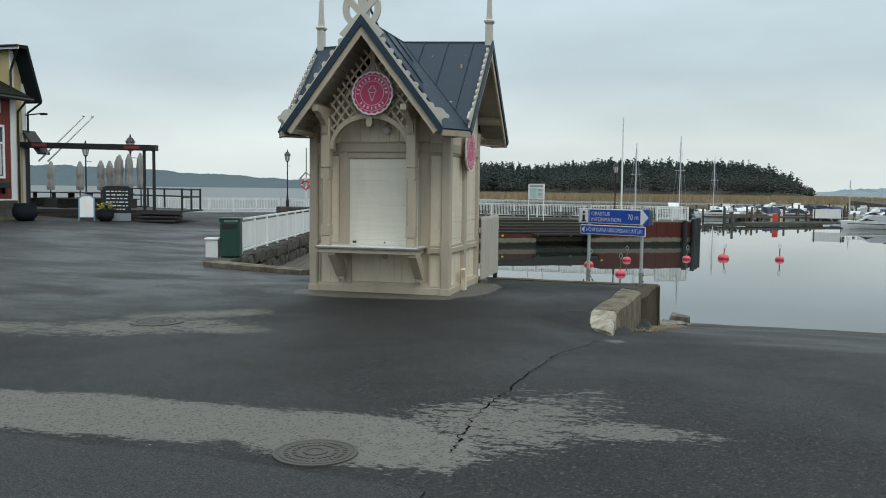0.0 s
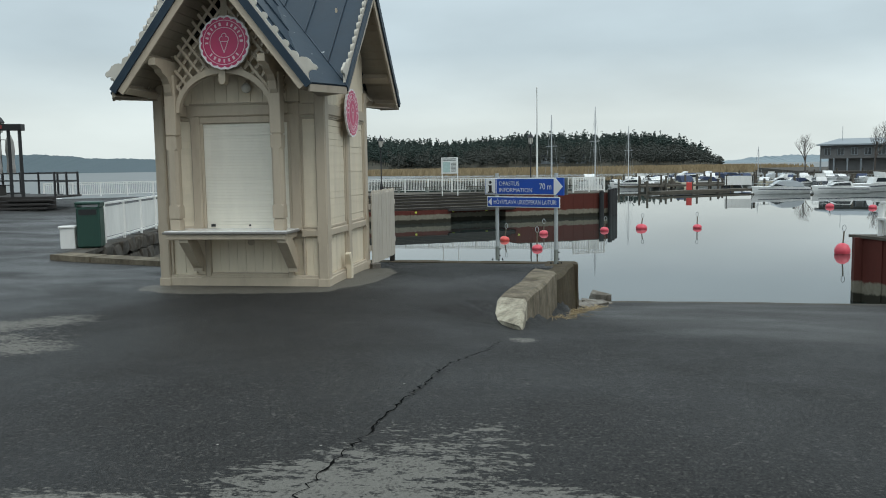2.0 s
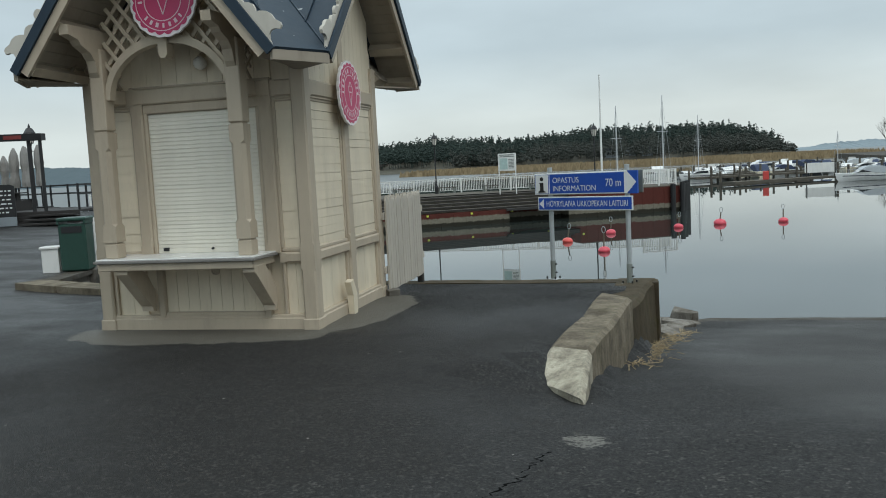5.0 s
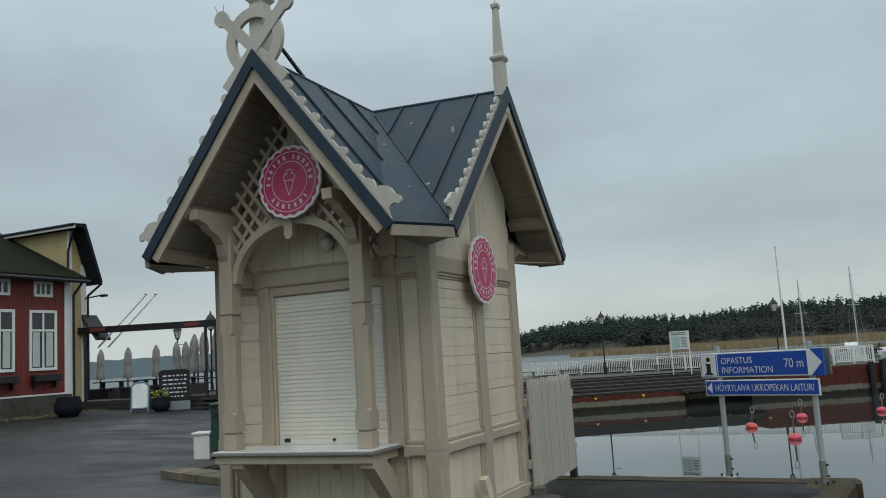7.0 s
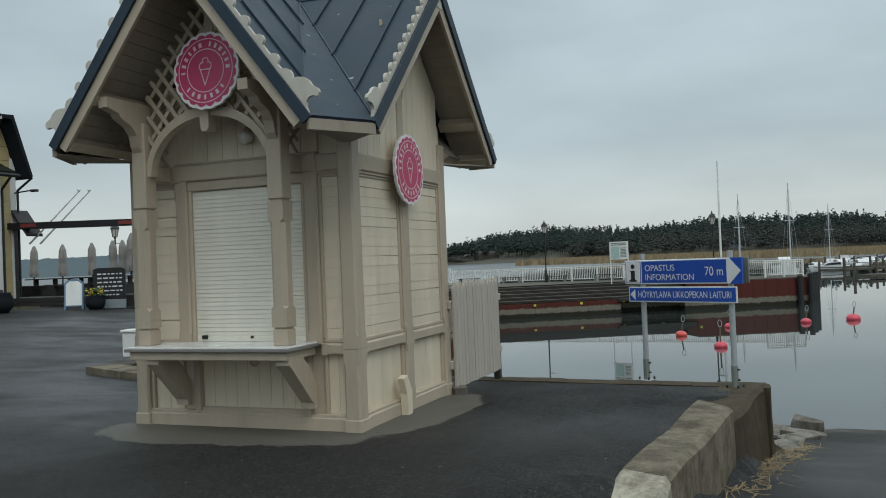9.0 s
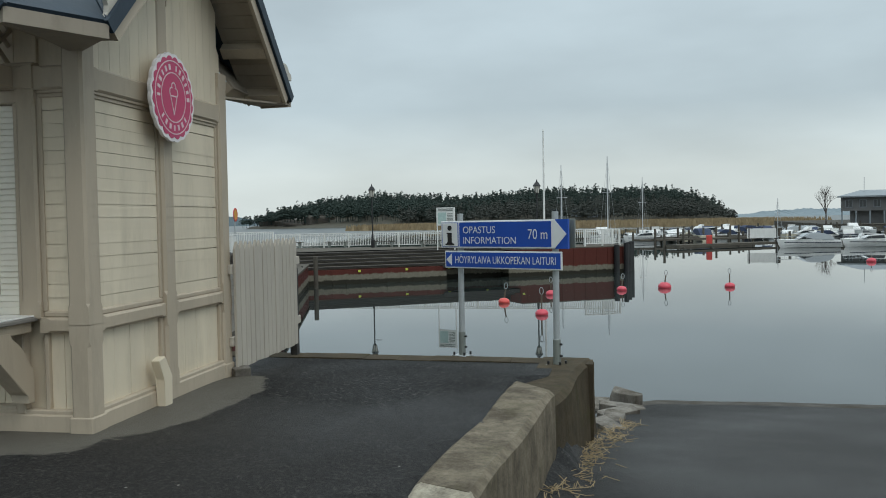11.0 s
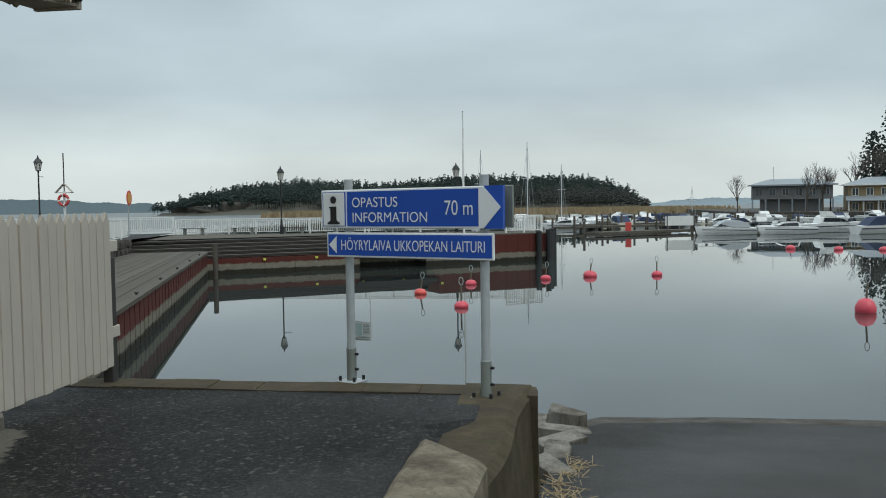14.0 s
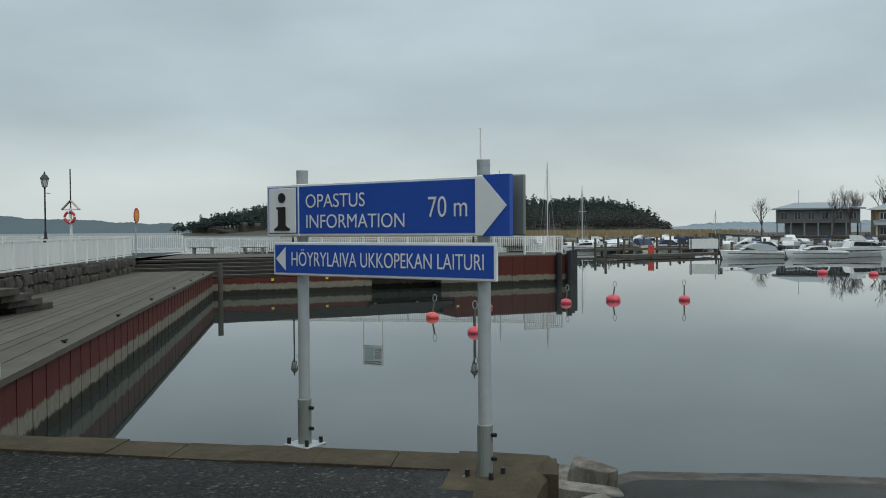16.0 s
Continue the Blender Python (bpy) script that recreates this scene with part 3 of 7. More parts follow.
for sx in (X0, X1 - PW):
    for sy in (Y0, Y1 - PW):
        bm = bmesh.new()
        xa, xb, ya, yb = sx - 0.02 * (sx == X0), sx + PW + 0.02 * (sx != X0), sy - 0.035 * (sy == Y0), sy + PW + 0.035 * (sy != Y0)
        for z0, z1 in ((KZ - 0.06, 0.93), (0.926, 3.2)):
            chamfered(bm, xa, xb, ya, yb, z0, z1, 0.020, 0.13)
        k_part("corner_post", bm, M_TRIM)
        bm = bmesh.new()
        box(bm, xa - 0.012, xb + 0.012, ya - 0.012, yb + 0.012, KZ - 0.06, KZ + 0.12, 0.01)
        k_part("post_foot", bm, M_TRIM)
# side middle posts with chamfered shafts
for side in (1, 3):
    bm = bmesh.new()
    chamfered(bm, KX - 0.105, KX + 0.105, Y0 - 0.024, Y0 + 0.07, KZ + 0.12, 0.93, 0.024, 0.12)
    chamfered(bm, KX - 0.105, KX + 0.105, Y0 - 0.024, Y0 + 0.07, 0.93, 2.71, 0.024, 0.12)
    k_part("middle_post", turned(bm, side), M_TRIM)


def siding(side, xa, xb, z0, z1, n):
    """Horizontal lapped boards, each leaning out at its foot, with slightly uneven joints."""
    h = (z1 - z0) / n
    bm = bmesh.new()
    cols = 9
    grid = []
    for i in range(cols + 1):
        x = xa + (xb - xa) * i / cols
        e = 0.0025 * noise.noise((x * 5.0, side * 3.0, z0))
        grid.append([bm.verts.new(p) for p in ((x, 0.030, 0.0012 + e * 0.6), (x, 0.0315, h - 0.0012 + e * 0.6), (x, 0.07, h - 0.004), (x, 0.07, 0.004))])
    for p, q in zip(grid, grid[1:]):
        for k in range(4):
            bm.faces.new((p[k], p[(k + 1) % 4], q[(k + 1) % 4], q[k]))
    bm.faces.new(grid[0][::-1])
    bm.faces.new(grid[-1])
    bmesh.ops.translate(bm, vec=(0, Y0, 0), verts=bm.verts)
    me = mesh_of("board", turned(bm, side), M_CREAM)
    for k in range(n):
        piece("board", me, kiosk, pose(0.002 * math.sin(k * 3.1), 0.002 * math.cos(k * 2.3), z0 + k * h, 0.08 * math.sin(k * 1.7), 0.06 * math.cos(k * 2.9), 0))


def uprights(side, xa, xb, z0, z1, n, deep=0.05):
    """Upright boards with narrow joints."""
    w = (xb - xa) / n
    bm = bmesh.new()
    box(bm, 0.0015, w - 0.0015, Y0 + deep, Y0 + deep + 0.03, z0, z1, 0.003)
    bmesh.ops.translate(bm, vec=(xa, 0, 0), verts=bm.verts)
    for k in range(n):
        b2 = bm.copy()
        bmesh.ops.translate(b2, vec=(w * k, 0.001 * math.sin(2.1 * k), 0), verts=b2.verts)
        k_part("board", turned(b2, side), M_CREAM)
    bm.free()


for side in (1, 2, 3):
    for xa, xb in ((X0 + 0.19, KX - 0.14), (KX + 0.14, X1 - 0.19)):
        siding(side, xa, xb, 1.03, 2.65, 16)
        uprights(side, xa, xb, KZ + 0.16, 0.87, 4)
    uprights(side, X0 + 0.1, X1 - 0.1, 2.87, 3.3, 9)
for xa, xb in ((X0 + 0.19, SXC - 0.88), (SXC + 0.90, X1 - 0.135)):
    siding(0, xa, xb, 1.03, 2.65, 16)
    uprights(0, xa, xb, KZ + 0.15, 0.87, 2)
for xa, xb in ((X1 - 0.138, X1 - 0.10), (SXC + 0.868, SXC + 0.905), (X0 + 0.15, X0 + 0.192)):
    bm = bmesh.new()
    box(bm, xa, xb, Y0 + 0.012, Y0 + 0.07, 1.03, 2.65, 0.006)
    box(bm, xa, xb, Y0 + 0.012, Y0 + 0.07, KZ + 0.16, 0.866, 0.006)
    k_part("reveal_batten", bm, M_TRIM)
uprights(0, SXC - 0.63, SXC + 0.63, KZ + 0.19, 0.90, 9, 0.055)
uprights(0, KX - 0.95, KX + 0.95, 2.87, 3.75, 10, 0.045)
# front framing: shutter jambs, lintel, head beam, panel frame below the counter
for xa, xb in ((SXC - 0.87, SXC - 0.715), (SXC + 0.715, SXC + 0.87)):
    bm = bmesh.new()
    chamfered(bm, xa, xb, Y0 - 0.02, Y0 + 0.07, 0.98, 2.72, 0.018, 0.1)
    k_part("shutter_jamb", bm, M_TRIM)
for xa, xb in ((SXC - 0.716, SXC - 0.672), (SXC + 0.672, SXC + 0.716)):
    bm = bmesh.new()
    box(bm, xa, xb, Y0 + 0.002, Y0 + 0.07, 0.98, 2.62, 0.008)
    k_part("guide_rail", bm, M_TRIM)
bm = bmesh.new()
box(bm, SXC - 0.716, SXC + 0.716, Y0 - 0.004, Y0 + 0.07, 2.605, 2.712, 0.01)
k_part("shutter_lintel", bm, M_TRIM)
bm = bmesh.new()
chamfered(bm, SXC - 0.87, SXC + 0.87, Y0 - 0.035, Y0 + 0.07, 2.71, 2.885, 0.016, 0.06, "x")
box(bm, SXC - 0.87, SXC + 0.87, Y0 - 0.015, Y0 + 0.07, 2.885, 2.91, 0.008)
k_part("head_beam", bm, M_TRIM)
bm = bmesh.new()
for xa, xb in ((SXC - 0.71, SXC - 0.63), (SXC + 0.63, SXC + 0.71)):
    box(bm, xa, xb, Y0 - 0.012, Y0 + 0.07, KZ + 0.13, 0.90, 0.01)
box(bm, SXC - 0.63, SXC + 0.63, Y0 + 0.004, Y0 + 0.07, KZ + 0.13, KZ + 0.20, 0.012)
k_part("panel_frame", bm, M_TRIM)
bm = bmesh.new()
lathe(bm, [(0.055, 0.0), (0.055, 0.012), (0.045, 0.016), (0.04, 0.008)], 18)
bmesh.ops.transform(bm, matrix=pose(SXC + 0.02, Y0 + 0.055, 0.79, 90, 0, 0), verts=bm.verts)
k_part("round_vent", bm, M_TRIM, "small round vent in the panel")

# roller shutter: each slat a piece, a bottom bar with handle and lock
shutter = part("roller_shutter", bmesh.new(), M_SHUTTER, kiosk, "closed cream roller shutter")
bm = bmesh.new()
for za, zb, ya, yb in ((0.001, 0.041, 0.0, 0.006), (0.041, 0.0453, 0.0012, 0.012)):
    box(bm, SXC - 0.672, SXC + 0.672, Y0 + 0.03 + ya, Y0 + 0.06, za, zb, 0.003)
slat = mesh_of("slat", bm, M_SHUTTER)
for k in range(34):
    piece("slat", slat, shutter, pose(0, 0.0012 * math.sin(k * 2.7), 1.06 + k * 0.0453, 0.15 * math.sin(k * 1.3), 0, 0))
bm = bmesh.new()
box(bm, SXC - 0.67, SXC + 0.67, Y0 + 0.022, Y0 + 0.06, 1.0, 1.06, 0.006)
part("bottom_bar", bm, M_SHUTTER, shutter)
bm = bmesh.new()
box(bm, SXC - 0.60, SXC - 0.53, Y0 + 0.008, Y0 + 0.03, 1.03, 1.07, 0.003)
part("label_plate", bm, M_BLACK, shutter, "small black label plate")
bm = bmesh.new()
rod(bm, (SXC + 0.03, Y0 + 0.0, 1.05), (SXC + 0.03, Y0 + 0.03, 1.05), 0.014, n=10)
part("lock", bm, M_BLACK, shutter, "round black lock")

# counter with apron and brackets
CF, CL, CR_ = -0.36, -2.285, -0.345
counter = part("counter", bmesh.new(), M_TRIM, kiosk, "serving counter on strut brackets")
bm = bmesh.new()
box(bm, CL + 0.02, CR_ - 0.02, CF + 0.02, Y0 + 0.02, 0.99, 1.004, 0.004)
part("counter_top", bm, M_COUNTER, counter, "glossy white counter top")
bm = bmesh.new()
box(bm, CL, CR_, CF, Y0 + 0.0, 0.958, 0.99, 0.006)
part("counter_edge", bm, M_CTRIM, counter, "dark counter edge")
bm = bmesh.new()
box(bm, CL + 0.04, CR_ - 0.04, CF + 0.035, CF + 0.07, 0.875, 0.958, 0.008)
for a in (CL + 0.06, CR_ - 0.06):
    box(bm, a - 0.02, a + 0.02, CF + 0.07, Y0 - 0.02, 0.875, 0.958, 0.008)
box(bm, CL + 0.08, CR_ - 0.08, CF + 0.07, Y0, 0.90, 0.915)
part("apron", bm, M_TRIM, counter)
for sx in (-1.985, -0.455):
    pts = [(CF + 0.07, 0.90), (CF + 0.07, 0.83), (CF + 0.13, 0.78), (Y0 - 0.14, 0.44), (Y0 - 0.085, 0.405), (Y0 - 0.085, 0.345), (Y0 - 0.015, 0.335), (Y0 - 0.015, 0.60), (Y0 - 0.05, 0.61), (Y0 - 0.085, 0.66), (Y0 - 0.125, 0.75), (Y0 - 0.17, 0.80), (Y0 - 0.25, 0.84), (Y0 - 0.27, 0.90)]
    bm = bmesh.new()
    plate(bm, pts, sx - 0.075, sx + 0.075, "yz")
    bmesh.ops.bevel(bm, geom=[e for e in bm.edges if abs(e.verts[0].co.x - e.verts[1].co.x) < 1e-5], offset=0.007, segments=1, affect="EDGES")
    part("bracket", bm, M_TRIM, counter)

# porch columns standing on the counter, with purlins and consoles that carry the front gable
CYY = Y0 - 0.36
for sx in (-2.15, -0.525):
    col = k_part("porch_column", bmesh.new(), M_TRIM)
    bm = bmesh.new()
    box(bm, sx - 0.08, sx + 0.08, CYY - 0.08, CYY + 0.08, 1.004, 1.165, 0.008)
    part("plinth", bm, M_TRIM, col)
    bm = bmesh.new()
    chamfered(bm, sx - 0.085, sx + 0.085, CYY - 0.085, CYY + 0.085, 1.185, 2.40, 0.042, 0.17)
    part("shaft", bm, M_TRIM, col, "chamfered column shaft")
    bm = bmesh.new()
    box(bm, sx - 0.085, sx + 0.085, CYY - 0.085, CYY + 0.085, 2.42, 3.30, 0.010)
    part("upper_post", bm, M_TRIM, col)
    bm = bmesh.new()
    box(bm, sx - 0.065, sx + 0.065, CYY - 0.065, CYY + 0.065, 1.16, 2.43)
    part("neck", bm, M_TRIM, col)
    bm = bmesh.new()
    box(bm, sx - 0.06, sx + 0.06, CYY + 0.08, Y0 + 0.05, 2.72, 2.88, 0.01)
    k_part("porch_tie", bm, M_TRIM)
    bm = bmesh.new()
    plate(bm, [(CYY - 0.08, 2.99), (CYY - 0.12, 3.05), (CYY - 0.15, 3.17), (CYY - 0.22, 3.25), (CYY - 0.36, 3.31), (CYY - 0.40, 3.36), (CYY - 0.55, 3.40), (CYY - 0.56, 3.50), (CYY + 0.30, 3.50), (CYY + 0.30, 3.30), (CYY - 0.08, 3.30)], sx - 0.055, sx + 0.055, "yz")
    k_part("gable_console", bm, M_TRIM)
    # lattice between the column and the wall
    for d in (-1, 1):
        for k in range(4):
            y0_, z0_ = CYY + 0.085, 2.90 + 0.14 * k
            bm = bmesh.new()
            a, b = (y0_, z0_ + (0.0 if d > 0 else 0.27)), (Y0 + 0.03, z0_ + (0.27 if d > 0 else 0.0))
            beam(bm, (sx + 0.01 * d, *a), (sx + 0.01 * d, *b), 0.018, 0.032, (0, 0, 1))
            k_part("lattice_slat", bm, M_TRIM)

# arch, lattice and keystone
AX, AY, AW, AZ, AH = -1.315, CYY, 0.70, 2.75, 0.56
bm = bmesh.new()
n = 26
ring = []
for k in range(n + 1):
    a = math.pi * k / n
    ring.append(((AX - AW * math.cos(a), AZ + AH * math.sin(a)), (AX - (AW + 0.065) * math.cos(a), AZ + (AH + 0.095) * math.sin(a))))
for (i0, o0), (i1, o1) in zip(ring, ring[1:]):
    plate(bm, [i0, i1, o1, o0], AY - 0.05, AY + 0.05)
bmesh.ops.remove_doubles(bm, verts=bm.verts, dist=0.0005)
k_part("arch", bm, M_TRIM)
bm = bmesh.new()
plate(bm, [(AX - 0.055, 3.44), (AX - 0.052, 3.19), (AX - 0.03, 3.15), (AX + 0.03, 3.15), (AX + 0.052, 3.19), (AX + 0.055, 3.44)], AY - 0.08, AY + 0.06)
k_part("keystone", bm, M_TRIM)
slope = (RIDGE - EAVE) / FGW


def roof_under(x):
    return RIDGE - 0.22 - abs(x - KX) * slope


for s in (-1, 1):
    for k in range(-14, 15):
        # a slat along the line z = s*1.25*(x - KX) + c, cut to the field between arch and roof
        c = 3.45 + k * 0.215
        run = []
        for q in range(0, 161):
            x = KX - 0.9 + 1.8 * q / 160
            z = s * 1.25 * (x - KX) + c
            inside_arch = ((x - AX) / (AW + 0.05)) ** 2 + (max(0, z - AZ) / (AH + 0.08)) ** 2 < 1
            ok = z > 2.85 and z < roof_under(x) and not inside_arch and -0.76 < x - AX < 0.76
            if ok:
                run.append((x, z))
            if (not ok or q == 160) and run:
                if len(run) > 5:
                    bm = bmesh.new()
                    yy = AY + 0.012 * s
                    beam(bm, (run[0][0], yy, run[0][1]), (run[-1][0], yy, run[-1][1]), 0.02, 0.040, (0, 0, 1))
                    k_part("lattice_slat", bm, M_TRIM)
                run = []
bm = bmesh.new()
box(bm, KX - 0.05, KX + 0.05, AY - 0.02, AY + 0.05, 3.95, RIDGE - 0.15, 0.006)
k_part("king_post", bm, M_TRIM)

# globe lamp under the arch
bm = bmesh.new()
bmesh.ops.create_uvsphere(bm, u_segments=18, v_segments=12, radius=0.075, matrix=Matrix.Translation((KX + 0.16, Y0 - 0.03, 3.12)))
globe = k_part("globe_lamp", bm, M_GLOBE, "round opal globe lamp", smooth=True)
bm = bmesh.new()
rod(bm, (KX + 0.16, Y0 - 0.03, 3.18), (KX + 0.16, Y0 + 0.05, 3.22), 0.035, n=12)
part("lamp_base", bm, M_TRIM, globe)

# roof: two crossing gables of sheet metal, with a flat sheet in each corner between them
roof = part("roof", bmesh.new(), M_ROOF, kiosk, "steep blue-grey standing-seam metal roof")
FY1 = KY + SGW + 0.02
CROSS = Vector((KX, KY, CRIDGE))


def sheet_tri(name, pts, lift, thick, mat):
    """A flat three-cornered sheet, lifted along its normal."""
    a, b, c = pts
    nn = (b - a).cross(c - a).normalized()
    nn = -nn if nn.z < 0 else nn
    bm = bmesh.new()
    lo, hi = [bm.verts.new(p + nn * lift) for p in pts], [bm.verts.new(p + nn * (lift + thick)) for p in pts]
    bm.faces.new(lo)
    bm.faces.new(hi[::-1])
    for k in range(3):
        j = (k + 1) % 3
        bm.faces.new((lo[j], lo[k], hi[k], hi[j]))
    return part(name, bm, mat, roof)


def slope_of(peak, foot, overhang, boards):
    """One half of a gable end: sheet, standing seams, and soffit boards under the overhang."""
    nn = (peak - CROSS).cross(foot - CROSS).normalized()
    nn = -nn if nn.z < 0 else nn
    sheet_tri("roof_slope", (CROSS, peak, foot), 0.0, 0.028, M_ROOF)
    for f in (0.25, 0.52, 0.80):
        a, b = CROSS + (peak - CROSS) * f, CROSS + (foot - CROSS) * f
        bm = bmesh.new()
        beam(bm, a + nn * 0.04, b + nn * 0.04, 0.016, 0.024, nn)
        part("roof_seam", bm, M_ROOF, roof)
    inward = (CROSS - peak)
    inward = inward / Vector((inward.x, inward.y)).length
    down = foot - peak
    for k in range(boards):
        v = (k + 0.5) / boards * 0.985
        c = peak + down * v - nn * 0.038
        bm = bmesh.new()
        beam(bm, c + inward * 0.04, c + inward * overhang, down.length / boards - 0.007, 0.02, nn)
        part("soffit_board", bm, M_SOFFITSHADE, roof)
    bm = bmesh.new()
    c = peak + down * 0.73 - nn * 0.11
    beam(bm, c + inward * 0.04, c + inward * overhang, 0.12, 0.11, nn)
    part("purlin", bm, M_TRIM, roof)
    bm = bmesh.new()
    c = foot - nn * 0.10 - down.normalized() * 0.10
    beam(bm, c + inward * 0.04, c + inward * overhang, 0.10, 0.13, nn)
    part("eave_purlin", bm, M_TRIM, roof)


for s in (-1, 1):
    for t in (-1, 1):
        fy, fr = (FGY, RIDGE) if t < 0 else (FY1, SRIDGE)
        fpeak, ffoot = Vector((KX, fy, fr)), Vector((KX + s * FGW, fy, EAVE))
        speak, sfoot = Vector((KX + s * SGX, KY, SRIDGE)), Vector((KX + s * SGX, KY + t * SGW, EAVE))
        slope_of(fpeak, ffoot, Y0 - FGY + 0.05 if t < 0 else 0.6, 17)
        slope_of(speak, sfoot, 0.52, 17)
        sheet_tri("valley_sheet", (CROSS, ffoot, sfoot), 0.0, 0.028, M_ROOF)
        for foot in (ffoot, sfoot):
            bm = bmesh.new()
            beam(bm, CROSS + Vector((0, 0, 0.035)), foot + Vector((0, 0, 0.035)), 0.022, 0.026)
            part("roof_seam", bm, M_ROOF, roof)
        bm = bmesh.new()
        drop = Vector((0, 0, -0.055))
        beam(bm, ffoot + drop, sfoot + drop, 0.04, 0.10)
        part("eave_fascia", bm, M_SOFFITSHADE, roof, "taupe eave fascia, darkened for eave shade")
        corner = Vector((KX + s * (HALF - 0.1), (Y0 if t < 0 else Y1) - t * 0.1, EAVE))
        sheet_tri("eave_soffit", (ffoot, sfoot, corner), -0.09, 0.02, M_SOFFITSHADE)


def verge(axis, at, out, half, crest, RD):
    """The trim of one gable end: barge board, dark edge strip, scalloped cresting with scroll ends."""
    mid = KX if axis == "y" else KY
    pl = "xz" if axis == "y" else "yz"
    L = math.hypot(half, RD - EAVE)
    for s in (-1, 1):
        ux, uz = s * half / L, -(RD - EAVE) / L
        nx, nz = s * (RD - EAVE) / L, half / L

        def p(d, k):
            return (mid + ux * d + nx * k, RD + uz * d + nz * k)
        bm = bmesh.new()
        plate(bm, [(mid, RD - 0.27), p(L - 0.03, -0.155), p(L - 0.03, -0.03), (mid, RD - 0.06)], at, at - out * 0.035, pl)
        part("barge_board", bm, M_TRIM, roof, "taupe barge board")
        bm = bmesh.new()
        plate(bm, [(mid, RD - 0.11), p(L + 0.02, -0.062), p(L + 0.02, 0.04), (mid, RD + 0.075)], at + out * 0.03, at - out * 0.001, pl)
        part("verge_flashing", bm, M_ROOF, roof)
        if not crest:
            continue
        # cresting: a strip with half-round knobs and a leaf-shaped scroll at its foot
        n, first = (6, 0.40) if axis == "y" else (10, 0.22)
        last = L - 0.52
        step_len = (last - first) / n
        r = 0.055 if axis == "y" else 0.058
        pts = [p(first, 0.03)]
        for k in range(n):
            c = first + step_len * (k + 0.5)
            pts += [p(c + r * math.cos(a), 0.078 + r * 0.95 * math.sin(a)) for a in [math.pi - math.pi * q / 7 for q in range(8)]]
        e = last
        pts += [p(e, 0.08), p(e + 0.03, 0.115), p(e + 0.07, 0.135), p(e + 0.11, 0.13), p(e + 0.145, 0.11), p(e + 0.17, 0.15), p(e + 0.215, 0.195), p(e + 0.27, 0.215), p(e + 0.33, 0.21), p(e + 0.39, 0.235), p(e + 0.425, 0.225), p(e + 0.44, 0.19), p(e + 0.40, 0.155), p(e + 0.385, 0.115), p(e + 0.40, 0.075), p(e + 0.44, 0.045), p(e + 0.49, 0.03)]
        bm = bmesh.new()
        plate(bm, pts, at - out * 0.01, at - out * 0.045, pl)
        part("scalloped_cresting", bm, M_CREST, roof, "scalloped pale cresting with a leaf scroll")


verge("y", FGY, -1, FGW, True, RIDGE)
verge("y", FY1, 1, FGW, False, SRIDGE)
verge("x", KX + SGX, 1, SGW, True, SRIDGE)
verge("x", KX - SGX, -1, SGW, True, SRIDGE)

# gable walls under the side roofs, with a post and arched braces
for s, at in ((1, X1), (-1, X0)):
    bm = bmesh.new()
    plate(bm, [(Y0 + 0.02, 3.15), (Y1 - 0.02, 3.15), (Y1 - 0.02, 3.40), (KY, 4.62), (Y0 + 0.02, 3.30)], at - s * 0.03, at - s * 0.09, "yz")
    k_part("gable_wall", bm, M_CREAM)
    for k in range(16):
        y = Y0 + 0.10 + 0.15 * k
        if abs(y + 0.07 - KB) < 0.13 or y + 0.15 > Y1:
            continue
        bm = bmesh.new()
        plate(bm, [(y + 0.001, 2.88), (y + 0.148, 2.88), (y + 0.148, 4.74 - abs(y + 0.148 - KY)), (y + 0.001, 4.74 - abs(y + 0.001 - KY))], at - s * 0.03, at - s * 0.012, "yz")
        k_part("gable_board", bm, M_CREAM)
    bm = bmesh.new()
    box(bm, at - s * 0.04 if s > 0 else at, at if s > 0 else at + 0.04, KB - 0.085, KB + 0.085, 2.87, 4.4, 0.012)
    k_part("gable_post", bm, M_TRIM)
    for t in (-1, 1):
        bm = bmesh.new()
        pts = [(KB + t * (0.085 + 0.30 * u), 3.62 + 0.62 * u ** 0.55) for u in [i / 8 for i in range(9)]]
        pts += [(y, z + 0.16) for y, z in reversed(pts)]
        plate(bm, pts, at + s * 0.002, at - s * 0.03, "yz")
        k_part("gable_brace", bm, M_TRIM)
for ya, yb in ((Y0 + 0.06, Y0 + 0.1), (Y1 - 0.1, Y1 - 0.06)):
    bm = bmesh.new()
    plate(bm, [(KX - 1.3, 3.1), (KX + 1.3, 3.1), (KX + 1.3, 3.2), (KX, 4.55), (KX - 1.3, 3.2)], ya, yb, "xz")
    k_part("gable_wall", bm, M_CREAM)
for a, b in (((KX, FGY, RIDGE), CROSS), (CROSS, (KX, FY1, SRIDGE)), ((KX - SGX, KY, SRIDGE), CROSS), (CROSS, (KX + SGX, KY, SRIDGE))):
    bm = bmesh.new()
    rod(bm, Vector(a) + Vector((0, 0, 0.03)), Vector(b) + Vector((0, 0, 0.03)), 0.026, n=8)
    part("ridge_cap", bm, M_ROOF, roof)

